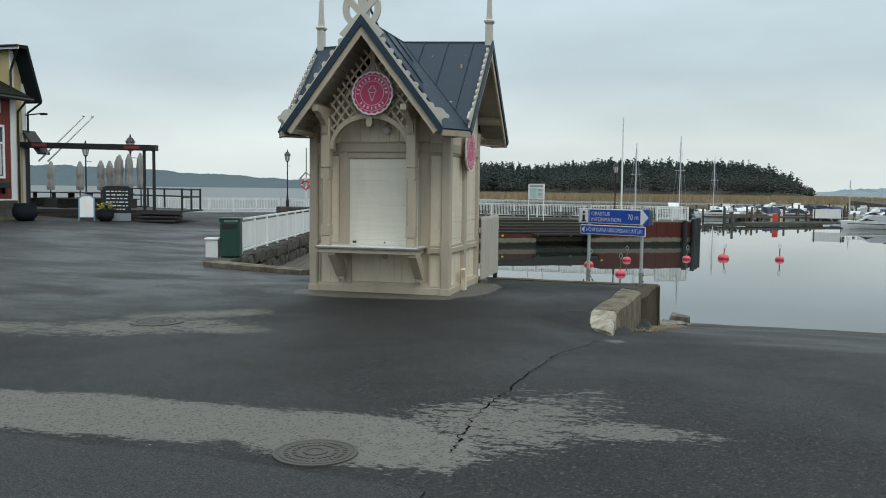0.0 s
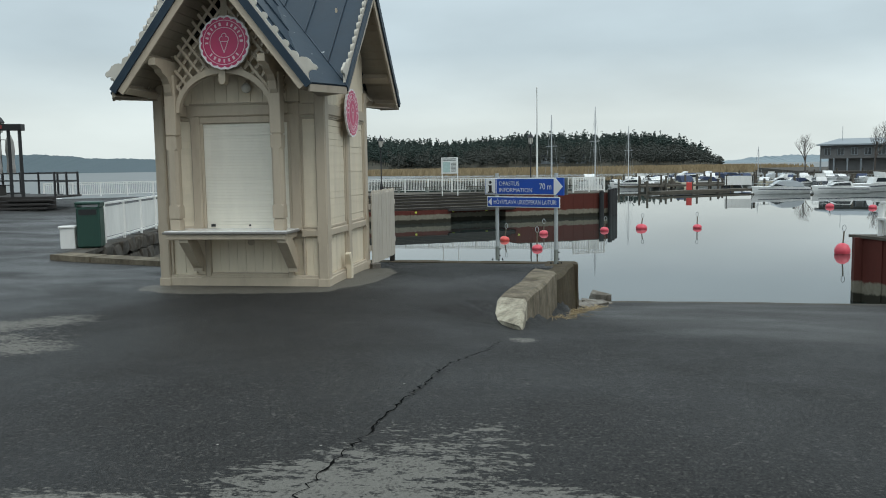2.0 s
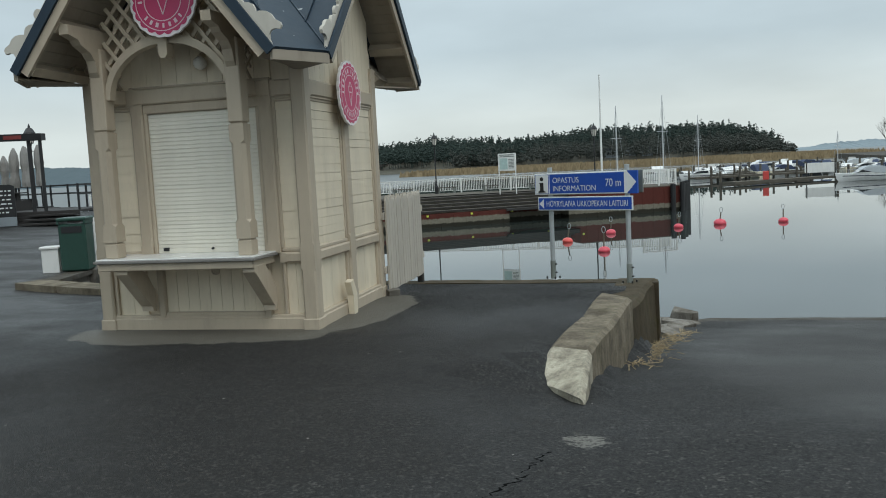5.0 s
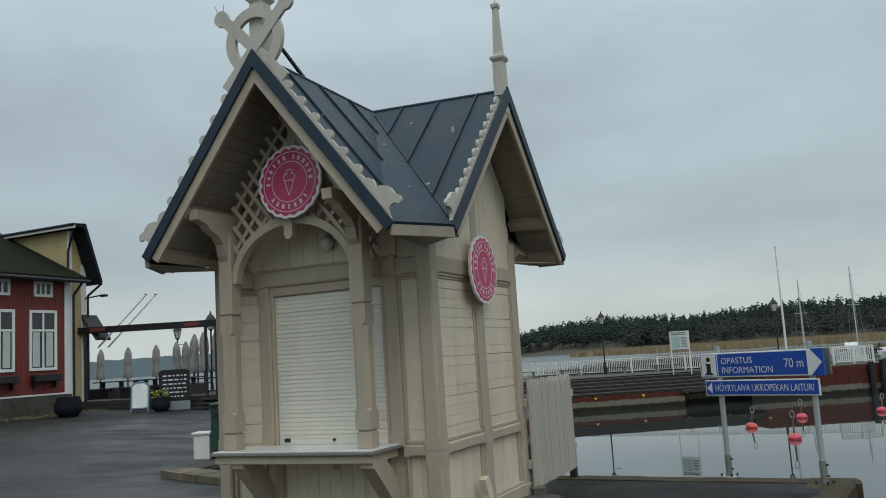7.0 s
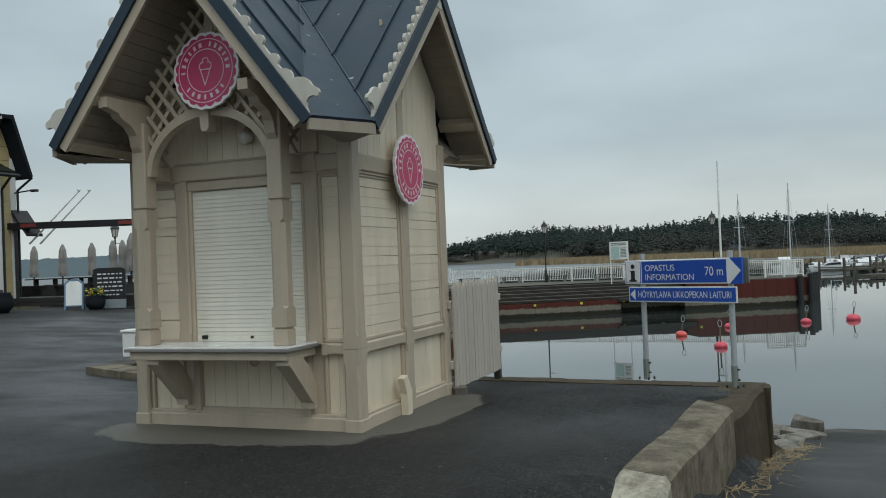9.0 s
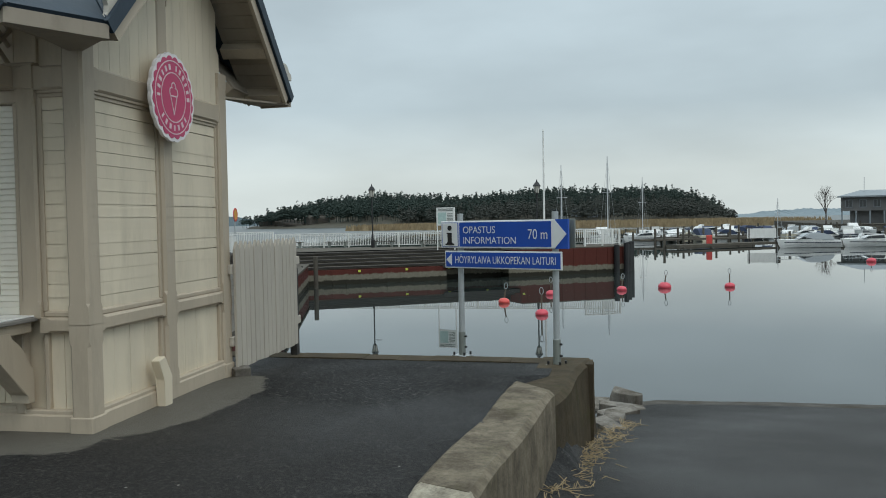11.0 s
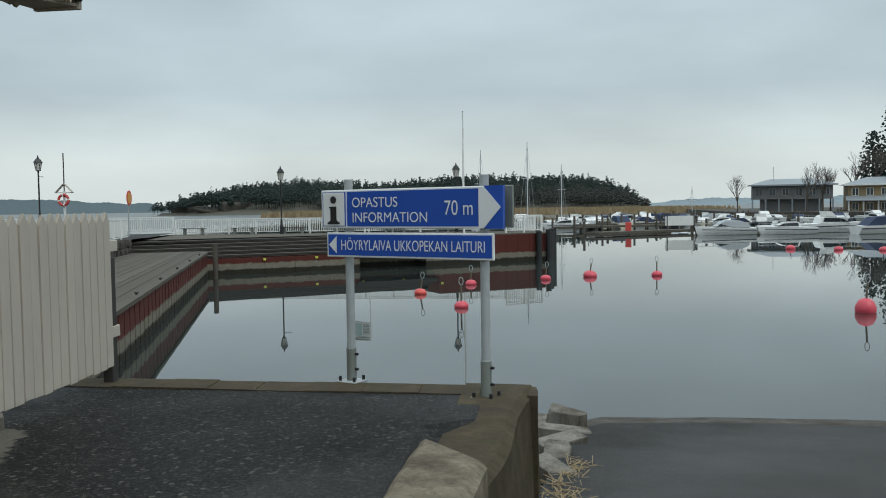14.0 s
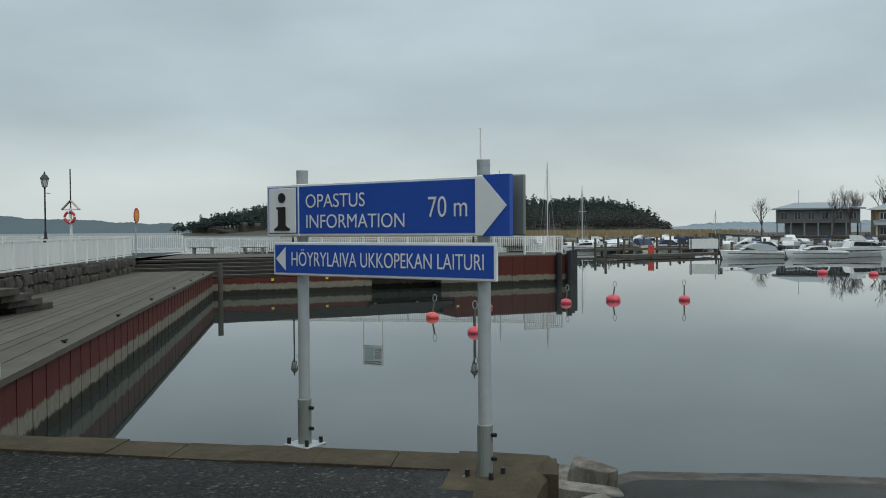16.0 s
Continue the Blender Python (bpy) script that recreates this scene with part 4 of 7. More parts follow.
# crossed-beam ornament with a ring on the front gable, a finial behind it
orn = part("gable_ornament", bmesh.new(), M_CREST, roof, "crossed beams with a wooden ring")
zc = RIDGE + 0.18
bm = bmesh.new()
prev = None
for k in range(41):
    a = 2 * math.pi * k / 40
    cur = [(KX + r * math.cos(a), zc + r * 1.02 * math.sin(a)) for r in (0.235, 0.345)]
    if prev:
        plate(bm, [prev[0], cur[0], cur[1], prev[1]], FGY + 0.012, FGY + 0.06)
    prev = cur
bmesh.ops.remove_doubles(bm, verts=bm.verts, dist=0.0005)
part("ring", bm, M_CREST, orn)
for s in (-1, 1):
    y = FGY - 0.006 - 0.004 * s
    bm = bmesh.new()
    beam(bm, (KX - s * 0.36, y + 0.03, RIDGE - 0.28), (KX + s * 0.36, y + 0.03, RIDGE + 0.46), 0.036, 0.115, (1, 0, 0))
    part("crossed_beam", bm, M_CREST, orn)
    bm = bmesh.new()
    bmesh.ops.create_cone(bm, cap_ends=True, segments=20, radius1=0.085, radius2=0.085, depth=0.038, matrix=pose(KX + s * 0.40, y + 0.03, RIDGE + 0.49, 90, 0, 0))
    part("beam_head", bm, M_CREST, orn)
    bm = bmesh.new()
    for q in (-0.03, 0.03):
        rod(bm, (KX + s * 0.41 + q, FGY + 0.02, RIDGE + 0.55), (KX + s * 0.42 + q * 2, FGY + 0.02, RIDGE + 0.65), 0.004, n=5)
    part("bird_spike", bm, M_STEEL, orn)


def finial(x, y, z, slim=1.0):
    """A square tapering spire with a moulded collar."""
    f = part("finial", bmesh.new(), M_CREST, roof, "square tapering wooden spire finial")
    bm = bmesh.new()
    lathe(bm, [(r * slim * 1.25, h) for r, h in ((0.095, -0.25), (0.09, 0.34), (0.085, 0.38), (0.105, 0.40), (0.125, 0.42), (0.125, 0.445), (0.08, 0.47), (0.07, 0.50), (0.042, 1.04), (0.06, 1.06), (0.065, 1.10), (0.03, 1.12))], 4)
    bmesh.ops.transform(bm, matrix=pose(x, y, z, 0, 0, 45), verts=bm.verts)
    part("shaft", bm, M_CREST, f)
    bm = bmesh.new()
    rod(bm, (x, y, z + 1.11), (x, y, z + 1.22), 0.006, 0.003, 6)
    part("spike", bm, M_STEEL, f)


finial(KX, FGY + 0.14, RIDGE + 0.22)
finial(KX + SGX - 0.06, KY, SRIDGE + 0.0, 0.8)
finial(KX - SGX + 0.06, KY, SRIDGE + 0.0, 0.8)
bm = bmesh.new()
beam(bm, (KX, 0.18, CRIDGE + 0.05), (KX, FGY + 0.12, RIDGE + 0.44), 0.03, 0.03)
part("ornament_stay", bm, M_ROOF, roof)


def round_sign(m4):
    """A scalloped disc with rings, plain marks for the maker's words and a cone shape."""
    s = thing("round_sign", "round crimson ice cream sign with scalloped white rim on the kiosk", "sign", "round signs of the kiosk", m4)

    def disc(rad, y, mat, name, wave=0.0, n=96, t=0.012):
        bm = bmesh.new()
        plate(bm, [((rad + wave * abs(math.sin(10 * 2 * math.pi * k / n))) * math.cos(2 * math.pi * k / n), (rad + wave * abs(math.sin(10 * 2 * math.pi * k / n))) * math.sin(2 * math.pi * k / n)) for k in range(n)], y, y + t)
        part(name, bm, mat, s)
    disc(0.378, 0.0, M_SIGNWHITE, "rim", 0.012, 120, 0.03)
    disc(0.338, -0.004, M_PINK, "face", 0.026, 120)
    for r in (0.318, 0.215):
        bm = bmesh.new()
        prev = None
        for k in range(65):
            a = 2 * math.pi * k / 64
            cur = [((r + q) * math.cos(a), (r + q) * math.sin(a)) for q in (-0.0045, 0.0045)]
            if prev:
                plate(bm, [prev[0], cur[0], cur[1], prev[1]], -0.007, -0.003)
            prev = cur
        bmesh.ops.remove_doubles(bm, verts=bm.verts, dist=0.0004)
        part("ring_line", bm, M_PINKPALE, s)
    marks = [181 - i * 15.5 for i in range(6)] + [78 - i * 15.0 for i in range(6)] + [221 + i * 16.3 for i in range(7)]
    for k, a in enumerate(marks):
        a = radians(a)
        c, d = Vector((math.cos(a), 0, math.sin(a))), Vector((-math.sin(a), 0, math.cos(a)))
        q = c * 0.265 + Vector((0, -0.006, 0))
        bm = bmesh.new()
        beam(bm, q - c * 0.024, q + c * 0.024, 0.004, 0.022 + 0.012 * (k * 7 % 3) / 2, d)
        part("word_mark", bm, M_PINKPALE, s)
    bm = bmesh.new()
    line = [[(-0.058, 0.012), (0.0, -0.15), (0.058, 0.012), (-0.058, 0.012)]]
    for cx, cz, r, a0, a1 in ((-0.034, 0.046, 0.038, 235, 75), (0.034, 0.046, 0.038, -55, 105), (0.0, 0.094, 0.036, 205, -25)):
        line.append([(cx + r * math.cos(radians(a0 + (a1 - a0) * k / 8)), cz + r * math.sin(radians(a0 + (a1 - a0) * k / 8))) for k in range(9)])
    for pts in line:
        for (ax, az), (bx, bz) in zip(pts, pts[1:]):
            beam(bm, (ax, -0.006, az), (bx, -0.006, bz), 0.004, 0.010, (bz - az, 0, ax - bx))
    part("cone_shape", bm, M_PINKPALE, s)
    bm = bmesh.new()
    box(bm, -0.05, 0.05, 0.03, 0.11, -0.30, -0.24, 0.004)
    part("mount", bm, M_TRIM, s)
    return s


SIGN = round_sign(pose(-1.235, Y0 - 0.49, 3.735, -3, 0, 0))
copy_thing(SIGN, pose(X1 + 0.12, 1.41, 2.785, 0, 0, 90))

# leaning prop at the side wall, stone by the corner
bm = bmesh.new()
plate(bm, [(1.06, 0.52), (1.17, 0.545), (1.285, 0.36), (1.275, KZ - 0.04), (1.15, KZ - 0.04), (1.145, 0.345)], X1 + 0.025, X1 + 0.105, "yz")
bmesh.ops.bevel(bm, geom=list(bm.edges), offset=0.006, segments=1, affect="EDGES")
single("drain_boot", bm, M_CREAM, "cream boxed drain outlet at the foot of the kiosk wall", "drain")

# picket fence behind the kiosk
fence = thing("picket_fence", "grey-beige close-boarded picket fence beside the kiosk", "fence")
FX = 0.16
bm = bmesh.new()
for z in (0.45, 1.2):
    box(bm, FX - 0.06, FX - 0.02, Y1 - 0.05, 4.72, z - 0.05, z + 0.05, 0.006)
part("fence_rail", bm, M_FENCE, fence)
bm = bmesh.new()
plate(bm, [(-0.054, 0.16), (0.054, 0.16), (0.054, 1.41), (0.0, 1.49), (-0.054, 1.41)], -0.014, 0.014, "yz")
bmesh.ops.bevel(bm, geom=list(bm.edges), offset=0.003, segments=1, affect="EDGES")
picket = mesh_of("picket", bm, M_FENCE)
for k in range(15):
    piece("picket", picket, fence, pose(FX + 0.002 * math.sin(k * 2.2), Y1 + 0.04 + 0.123 * k, 0.006 * math.sin(k * 1.9), 0.3 * math.sin(k * 2.7), 0, 0))
bm = bmesh.new()
box(bm, FX - 0.12, FX - 0.03, 4.58, 4.68, -0.02, 1.1, 0.006)
part("fence_post", bm, M_DARKWOOD, fence)

# ---- quay edge and slipway wall ----
bm = bmesh.new()
QE = [(3.80, 4.46), (1.9, 4.60), (0.2, 4.74), (-2.8, 4.92)]
for (ax, ay), (bx, by) in zip(QE, QE[1:]):
    n = 4
    for k in range(n):
        u0, u1 = k / n, (k + 1) / n
        p0, p1 = (ax + (bx - ax) * u0, ay + (by - ay) * u0), (ax + (bx - ax) * u1 + 0.004, ay + (by - ay) * u1)
        t = 0.012 * math.sin(3.1 * k + ax)
        plate(bm, [(p0[0], p0[1] + t), (p1[0], p1[1] + t), (p1[0], p1[1] - 0.34), (p0[0], p0[1] - 0.34)], -2.4, 0.012 + 0.004 * math.sin(5 * k + ay), "xy")
single("quay_edge", bm, M_CONCDK, "worn concrete coping along the quay edge", "quay", "structure")


def rough_block(name, pts_fn, segs, mat, label, cat, amp=0.02, kind="structure"):
    """A long block swept through sections, each a closed outline, with a chipped surface."""
    bm = bmesh.new()
    rings = [[bm.verts.new(p) for p in pts_fn(k / segs)] for k in range(segs + 1)]
    for a, b in zip(rings, rings[1:]):
        for k in range(len(a)):
            j = (k + 1) % len(a)
            bm.faces.new((a[k], a[j], b[j], b[k]))
    bm.faces.new(rings[0][::-1])
    bm.faces.new(rings[-1])
    bmesh.ops.subdivide_edges(bm, edges=bm.edges, cuts=1, use_grid_fill=True)
    for v in bm.verts:
        v.co += noise.noise_vector(v.co * 2.3) * amp * 0.10 + noise.noise_vector(v.co * 11) * amp * 0.22
    return single(name, bm, mat, label, cat, kind)


def wall_section(u):
    y = -0.75 + u * 3.0
    xl, xr = 2.76 + 0.30 * u, 3.15 + 0.31 * u
    yl, yr = y + 0.06 + 0.10 * u, y - 0.1 - 0.15 * u
    zb = 0.115 - 0.1306 * (y + 3.6) - 0.5
    top = 0.13 + 0.015 * math.sin(9 * u)
    return [(xl, yl, zb), (xl, yl, top - 0.02), (xl + 0.03, yl, top), (xr - 0.05, yr, top), (xr, yr, top - 0.04), (xr + 0.02, yr, zb)]


rough_block("slipway_wall", wall_section, 14, M_CONC, "old weathered concrete wall beside the slipway", "concrete wall", 0.022)


def nose_section(u):
    # the broken, sloping pale end of the wall
    xl, xr = 2.66 + 0.10 * u, 3.14 + 0.01 * u
    yl, yr = -1.18 + 0.50 * u, -1.74 + 0.90 * u
    top = -0.07 + 0.20 * u ** 0.8
    return [(xl, yl, -0.6), (xl, yl, top - 0.02), (xl + 0.03, yl, top), (xr - 0.04, yr, top + 0.0), (xr, yr, top - 0.05), (xr, yr, -0.7)]


rough_block("wall_nose", nose_section, 6, M_CONCPALE, "chipped pale sloping end of the concrete wall", "concrete wall", 0.018)


def wall2_section(u):
    y = 2.02 + u * 2.42
    xl, xr = 3.10 + 0.12 * u, 3.46 + 0.33 * u + 0.03 * math.sin(7 * u)
    return [(xl, y + 0.1, -1.9), (xl, y + 0.1, 0.02), (xr - 0.06, y, 0.03), (xr, y, -0.02), (xr + 0.04 * math.sin(3 * u), y, -0.6), (xr + 0.06, y, -1.9)]


rough_block("quay_corner_wall", wall2_section, 10, M_CONCDK, "dark stained concrete corner of the quay", "concrete wall", 0.03)

# stones where the slipway meets the wall's foot
def boulder(name, at, size, mat, label, seed, group=""):
    bm = bmesh.new()
    r2 = random.Random(int(seed * 100))
    for k in range(8):
        for q in range(3):
            c = Vector((1 if k & 1 else -1, 1 if k & 2 else -1, 1 if k & 4 else -1))
            c[q] *= r2.uniform(0.45, 0.9)
            c *= r2.uniform(0.8, 1.05)
            bm.verts.new((c.x * size[0], c.y * size[1], c.z * size[2]))
    res = bmesh.ops.convex_hull(bm, input=bm.verts)
    bmesh.ops.delete(bm, geom=[v for v in bm.verts if not v.link_faces], context="VERTS")
    bmesh.ops.bevel(bm, geom=bm.edges[:], offset=0.05 * min(size), segments=1, affect="EDGES")
    bmesh.ops.recalc_face_normals(bm, faces=bm.faces)
    ob = single(name, bm, mat, label, "rock", group=group)
    ob.matrix_basis = pose(*at, 8 * math.sin(seed), 6 * math.cos(seed), 40 * seed)
    return ob


for k, (at, size) in enumerate([((4.3, 8.95, -1.55), (0.12, 0.28, 0.29)), ((4.25, 8.5, -1.52), (0.15, 0.36, 0.13)), ((4.17, 7.6, -1.40), (0.14, 0.36, 0.11)), ((4.08, 6.7, -1.28), (0.15, 0.34, 0.10)), ((4.0, 5.85, -1.16), (0.14, 0.30, 0.09)), ((3.9, 10.1, -1.9), (0.35, 0.45, 0.2))]):
    boulder("boulder", at, size, M_ROCKPALE, "pale rough boulder at the edge of the slipway", k + 1.3, "stones beside the slipway")
boulder("stone", (X1 + 0.12, Y1 + 0.0, 0.13), (0.06, 0.09, 0.05), M_ROCKPALE, "small pale stone at the kiosk's back corner", 3.3)

# straw washed up against the wall
bm = bmesh.new()
rnd = random.Random(5)
for k in range(420):
    y = rnd.uniform(0.9, 6.4)
    x = wall_x(y) + 0.22 + abs(rnd.gauss(0, 0.13)) + 0.06 * max(0, y - 4)
    z = 0.115 - 0.1306 * (y + 3.6) + rnd.uniform(0.005, 0.03 + 0.10 * max(0, 0.25 - (x - wall_x(y) - 0.22)))
    a, L = rnd.uniform(0, 6.3), rnd.uniform(0.06, 0.28)
    beam(bm, (x, y, z), (x + L * math.cos(a) * 0.6, y + L * math.sin(a), z + rnd.uniform(-0.012, 0.02)), 0.006, 0.004)
single("straw", bm, M_HAY, "dry reed straw washed up along the wall", "straw", "stuff")

# lip of the slipway above the water
bm = bmesh.new()
LIP = [(4.5, 9.25), (4.9, 9.8), (6.5, 9.95), (7.9, 9.75), (12.4, 9.2)]
for (ax, ay), (bx, by) in zip(LIP, LIP[1:]):
    z0 = 0.115 - 0.1306 * (ay + 3.6)
    z1 = 0.115 - 0.1306 * (by + 3.6)
    n = max(2, int((bx - ax) / 0.4))
    for k in range(n):
        u0, u1 = k / n, (k + 1) / n
        q0 = Vector((ax + (bx - ax) * u0, ay + (by - ay) * u0, z0 + (z1 - z0) * u0))
        q1 = Vector((ax + (bx - ax) * u1, ay + (by - ay) * u1, z0 + (z1 - z0) * u1))
        def hh(p):
            return 0.02 + 0.02 * noise.noise((p.x * 0.9, 2.0, 0.0))
        vs = [bm.verts.new(p) for p in (q0 + Vector((0, -0.35, 0.044)), q1 + Vector((0, -0.35, 0.044)), q1 + Vector((0, 0.12, hh(q1) - 0.01)), q0 + Vector((0, 0.12, hh(q0) - 0.01)), q1 + Vector((0, 0.16, -0.5)), q0 + Vector((0, 0.16, -0.5)))]
        bm.faces.new(vs[:4])
        bm.faces.new((vs[3], vs[2], vs[4], vs[5]))
single("slipway_lip", bm, M_GRANITE, "crumbling concrete lip at the slipway's water edge", "slipway", "structure")

# the crack that runs across the asphalt towards the wall
# a flat ribbon over the asphalt, its dark colour painting the crack's inner shade
bm = bmesh.new()
CR = [(2.36, -8.6), (2.30, -7.72), (2.44, -6.44), (2.55, -5.4), (2.66, -4.6), (2.95, -4.0), (3.05, -3.5)]
rnd = random.Random(9)
prev = None
for (ax, ay), (bx, by) in zip(CR, CR[1:]):
    for k in range(22):
        u = k / 22
        x, y = ax + (bx - ax) * u + rnd.uniform(-0.03, 0.03), ay + (by - ay) * u
        w = rnd.choice((0.003, 0.005, 0.008, 0.013))
        cur = [bm.verts.new((x - w, y, ground_z(x, y) + 0.006)), bm.verts.new((x + w, y, ground_z(x, y) + 0.006))]
        if prev:
            bm.faces.new((prev[0], prev[1], cur[1], cur[0]))
        prev = cur
single("asphalt_crack", bm, M_CRACKSHADE, "long jagged crack across the asphalt", "crack", "structure")

# newer asphalt strip in the foreground with a ragged edge
bm = bmesh.new()
top = []
for k in range(120):
    x = -30 + 32.4 * k / 119
    y = -9.12 - 0.075 * (x + 1.2) + 0.05 * math.sin(x * 2.1) + 0.04 * noise.noise((x * 1.7, 0, 0)) + 0.03 * noise.noise((x * 6, 3, 0))
    top.append((x, y))
for (ax, ay), (bx, by) in zip(top, top[1:]):
    vs = [bm.verts.new(p) for p in ((ax, ay, ground_z(ax, ay) + 0.003), (bx, by, ground_z(bx, by) + 0.003), (bx, by - 0.03, ground_z(bx, by) + 0.014), (ax, ay - 0.03, ground_z(ax, ay) + 0.014), (bx, -26, ground_z(bx, by) + 0.014), (ax, -26, ground_z(ax, ay) + 0.014))]
    bm.faces.new((vs[0], vs[1], vs[2], vs[3]))
    bm.faces.new((vs[3], vs[2], vs[4], vs[5]))
bmesh.ops.remove_doubles(bm, verts=bm.verts, dist=0.001)
single("road", bm, M_ASPHALT2, "newer dark coarse asphalt with a ragged edge", "asphalt", "structure")


def manhole(at, r):
    mh = thing("manhole_cover", "round cast-iron manhole cover set in worn asphalt", "manhole cover", "manhole covers", pose(*at))
    iron = bpy.data.materials.get("cast_iron") or plain("cast_iron", (0.075, 0.07, 0.06), 0.6, 0.3, 0.3, 20, 0.4)
    bm = bmesh.new()
    lathe(bm, [(r, -0.05), (r, 0.008), (r * 0.93, 0.012), (r * 0.9, 0.004), (r * 0.87, 0.003)], 40)
    part("rim", bm, iron, mh)
    bm = bmesh.new()
    lathe(bm, [(r * 0.86, -0.04), (r * 0.86, 0.007), (r * 0.80, 0.009)], 40)
    for q in (0.25, 0.5, 0.7):
        for k in range(int(10 + 30 * q)):
            a = 2 * math.pi * k / int(10 + 30 * q)
            c, d = Vector((math.cos(a), math.sin(a), 0)), Vector((-math.sin(a), math.cos(a), 0))
            beam(bm, c * r * q - d * 0.012 + Vector((0, 0, 0.011)), c * r * q + d * 0.012 + Vector((0, 0, 0.011)), 0.03, 0.006)
    part("lid", bm, iron, mh)


manhole((1.41, -8.92, ground_z(1.41, -8.99) + 0.004), 0.31)
manhole((-3.11, -4.07, ground_z(-3.1, -4.07) + 0.004), 0.37)

# ---- direction sign on two posts ----
PR, PL = Vector((3.4, 4.03, 0.0)), Vector((2.226, 4.646, 0.0))
SU = (PR - PL).normalized()
SN = Vector((SU.y, -SU.x, 0))
if SN.y > 0:
    SN = -SN
SM = Matrix.Translation(PL) @ Matrix((( SU.x, -SN.x, 0, 0), (SU.y, -SN.y, 0, 0), (0, 0, 1, 0), (0, 0, 0, 1)))
sign = thing("direction_sign", "blue direction sign boards on two galvanised posts at the quay", "sign", m4=SM)
for u in (0.0, (PR - PL).length):
    bm = bmesh.new()
    lathe(bm, [(0.036, 0.0), (0.036, 1.69), (0.037, 1.69), (0.037, 1.72), (0.034, 1.725)], 28, (u, 0, 0.02))
    post = part("post", bm, M_STEEL, sign, "galvanised steel tube post")
    bm = bmesh.new()
    lathe(bm, [(0.043, 0.02), (0.043, 0.30), (0.039, 0.305)], 16, (u, 0, 0))
    part("sleeve", bm, M_GREYBACK, post, "darker steel sleeve")
    bm = bmesh.new()
    box(bm, u - 0.1, u + 0.1, -0.09, 0.09, 0.005, 0.022, 0.004)
    part("base_plate", bm, M_STEEL, post, "pale base plate")
    for bx, by in ((-0.075, -0.065), (0.075, -0.065), (0.075, 0.065), (-0.075, 0.065)):
        bm = bmesh.new()
        rod(bm, (u + bx, by, 0.01), (u + bx, by, 0.06), 0.013, n=6)
        part("bolt", bm, M_BLACK, post)
    for z in (0.12, 0.25):
        bm = bmesh.new()
        rod(bm, (u + 0.03, 0, z), (u + 0.07, 0, z), 0.012, n=6)
        part("bolt", bm, M_BLACK, post)


def board(u0, u1, z0, z1, y, name, back=False):
    b = part(name, bmesh.new(), M_BLUE, sign)
    bm = bmesh.new()
    box(bm, u0, u1, y, y + 0.022, z0, z1, 0.006)
    part("rim", bm, M_GREYBACK if back else M_TEXT, b)
    if not back:
        bm = bmesh.new()
        box(bm, u0 + 0.017, u1 - 0.017, y - 0.002, y + 0.01, z0 + 0.017, z1 - 0.017)
        part("face", bm, M_BLUE, b)
    return b


b1 = board(-0.25, 1.52, 1.330, 1.655, -0.062, "upper_board")
# white rim reaches only to the arrow; the tip stays blue
bm = bmesh.new()
box(bm, 1.36, 1.522, -0.066, -0.03, 1.328, 1.657)
part("tip_panel", bm, M_BLUE, b1)
bm = bmesh.new()
box(bm, -0.225, 0.005, -0.068, -0.05, 1.352, 1.633, 0.002)
part("symbol_field", bm, M_TEXT, b1, "white field with a black information symbol")
bm = bmesh.new()
bmesh.ops.create_cone(bm, cap_ends=True, segments=24, radius1=0.031, radius2=0.031, depth=0.004, matrix=pose(-0.11, -0.071, 1.572, 90, 0, 0))
plate(bm, [(-0.156, 1.515), (-0.079, 1.515), (-0.079, 1.40), (-0.058, 1.385), (-0.044, 1.38), (-0.044, 1.366), (-0.176, 1.366), (-0.176, 1.38), (-0.159, 1.385), (-0.142, 1.40), (-0.142, 1.498), (-0.156, 1.503)], -0.073, -0.069)
part("symbol", bm, M_BLACK, b1)
bm = bmesh.new()
box(bm, 0.022, 0.032, -0.067, -0.06, 1.335, 1.65)
part("divider", bm, M_TEXT, b1)
bm = bmesh.new()
plate(bm, [(1.315, 1.335), (1.315, 1.65), (1.36, 1.65), (1.507, 1.4925), (1.36, 1.335)], -0.071, -0.067)
part("arrow", bm, M_TEXT, b1)
TXT = pose(0, 0, 0, 90, 0, 0)
lettering("word", "OPASTUS", 0.118, M_TEXT, b1, pose(0.085, -0.068, 1.507) @ TXT, 0.95)
lettering("word", "INFORMATION", 0.118, M_TEXT, b1, pose(0.085, -0.068, 1.382) @ TXT, 0.95)
lettering("word", "70 m", 0.165, M_TEXT, b1, pose(1.0, -0.068, 1.437) @ TXT, 0.80)
b2 = board(-0.195, 1.44, 1.085, 1.295, -0.062, "lower_board")
bm = bmesh.new()
plate(bm, [(-0.165, 1.19), (-0.085, 1.262), (-0.085, 1.118)], -0.071, -0.066)
part("arrow", bm, M_TEXT, b2)
lettering("word", "HÖYRYLAIVA UKKOPEKAN LAITURI", 0.125, M_TEXT, b2, pose(-0.04, -0.068, 1.147) @ TXT, 0.70)
board(-0.1, 1.55, 1.335, 1.66, 0.045, "rear_board", True)
bm = bmesh.new()
for u in (0.0, (PR - PL).length):
    for z in (1.14, 1.24, 1.40, 1.60):
        box(bm, u - 0.05, u + 0.05, -0.045, 0.045, z - 0.014, z + 0.014, 0.003)
part("clamp", bm, M_STEEL, sign)

# ---- basin: jetty, stone wall, pier ----
def jx(y):
    """The jetty's front line."""
    return -3.91 - 0.284 * (y - 11.9)


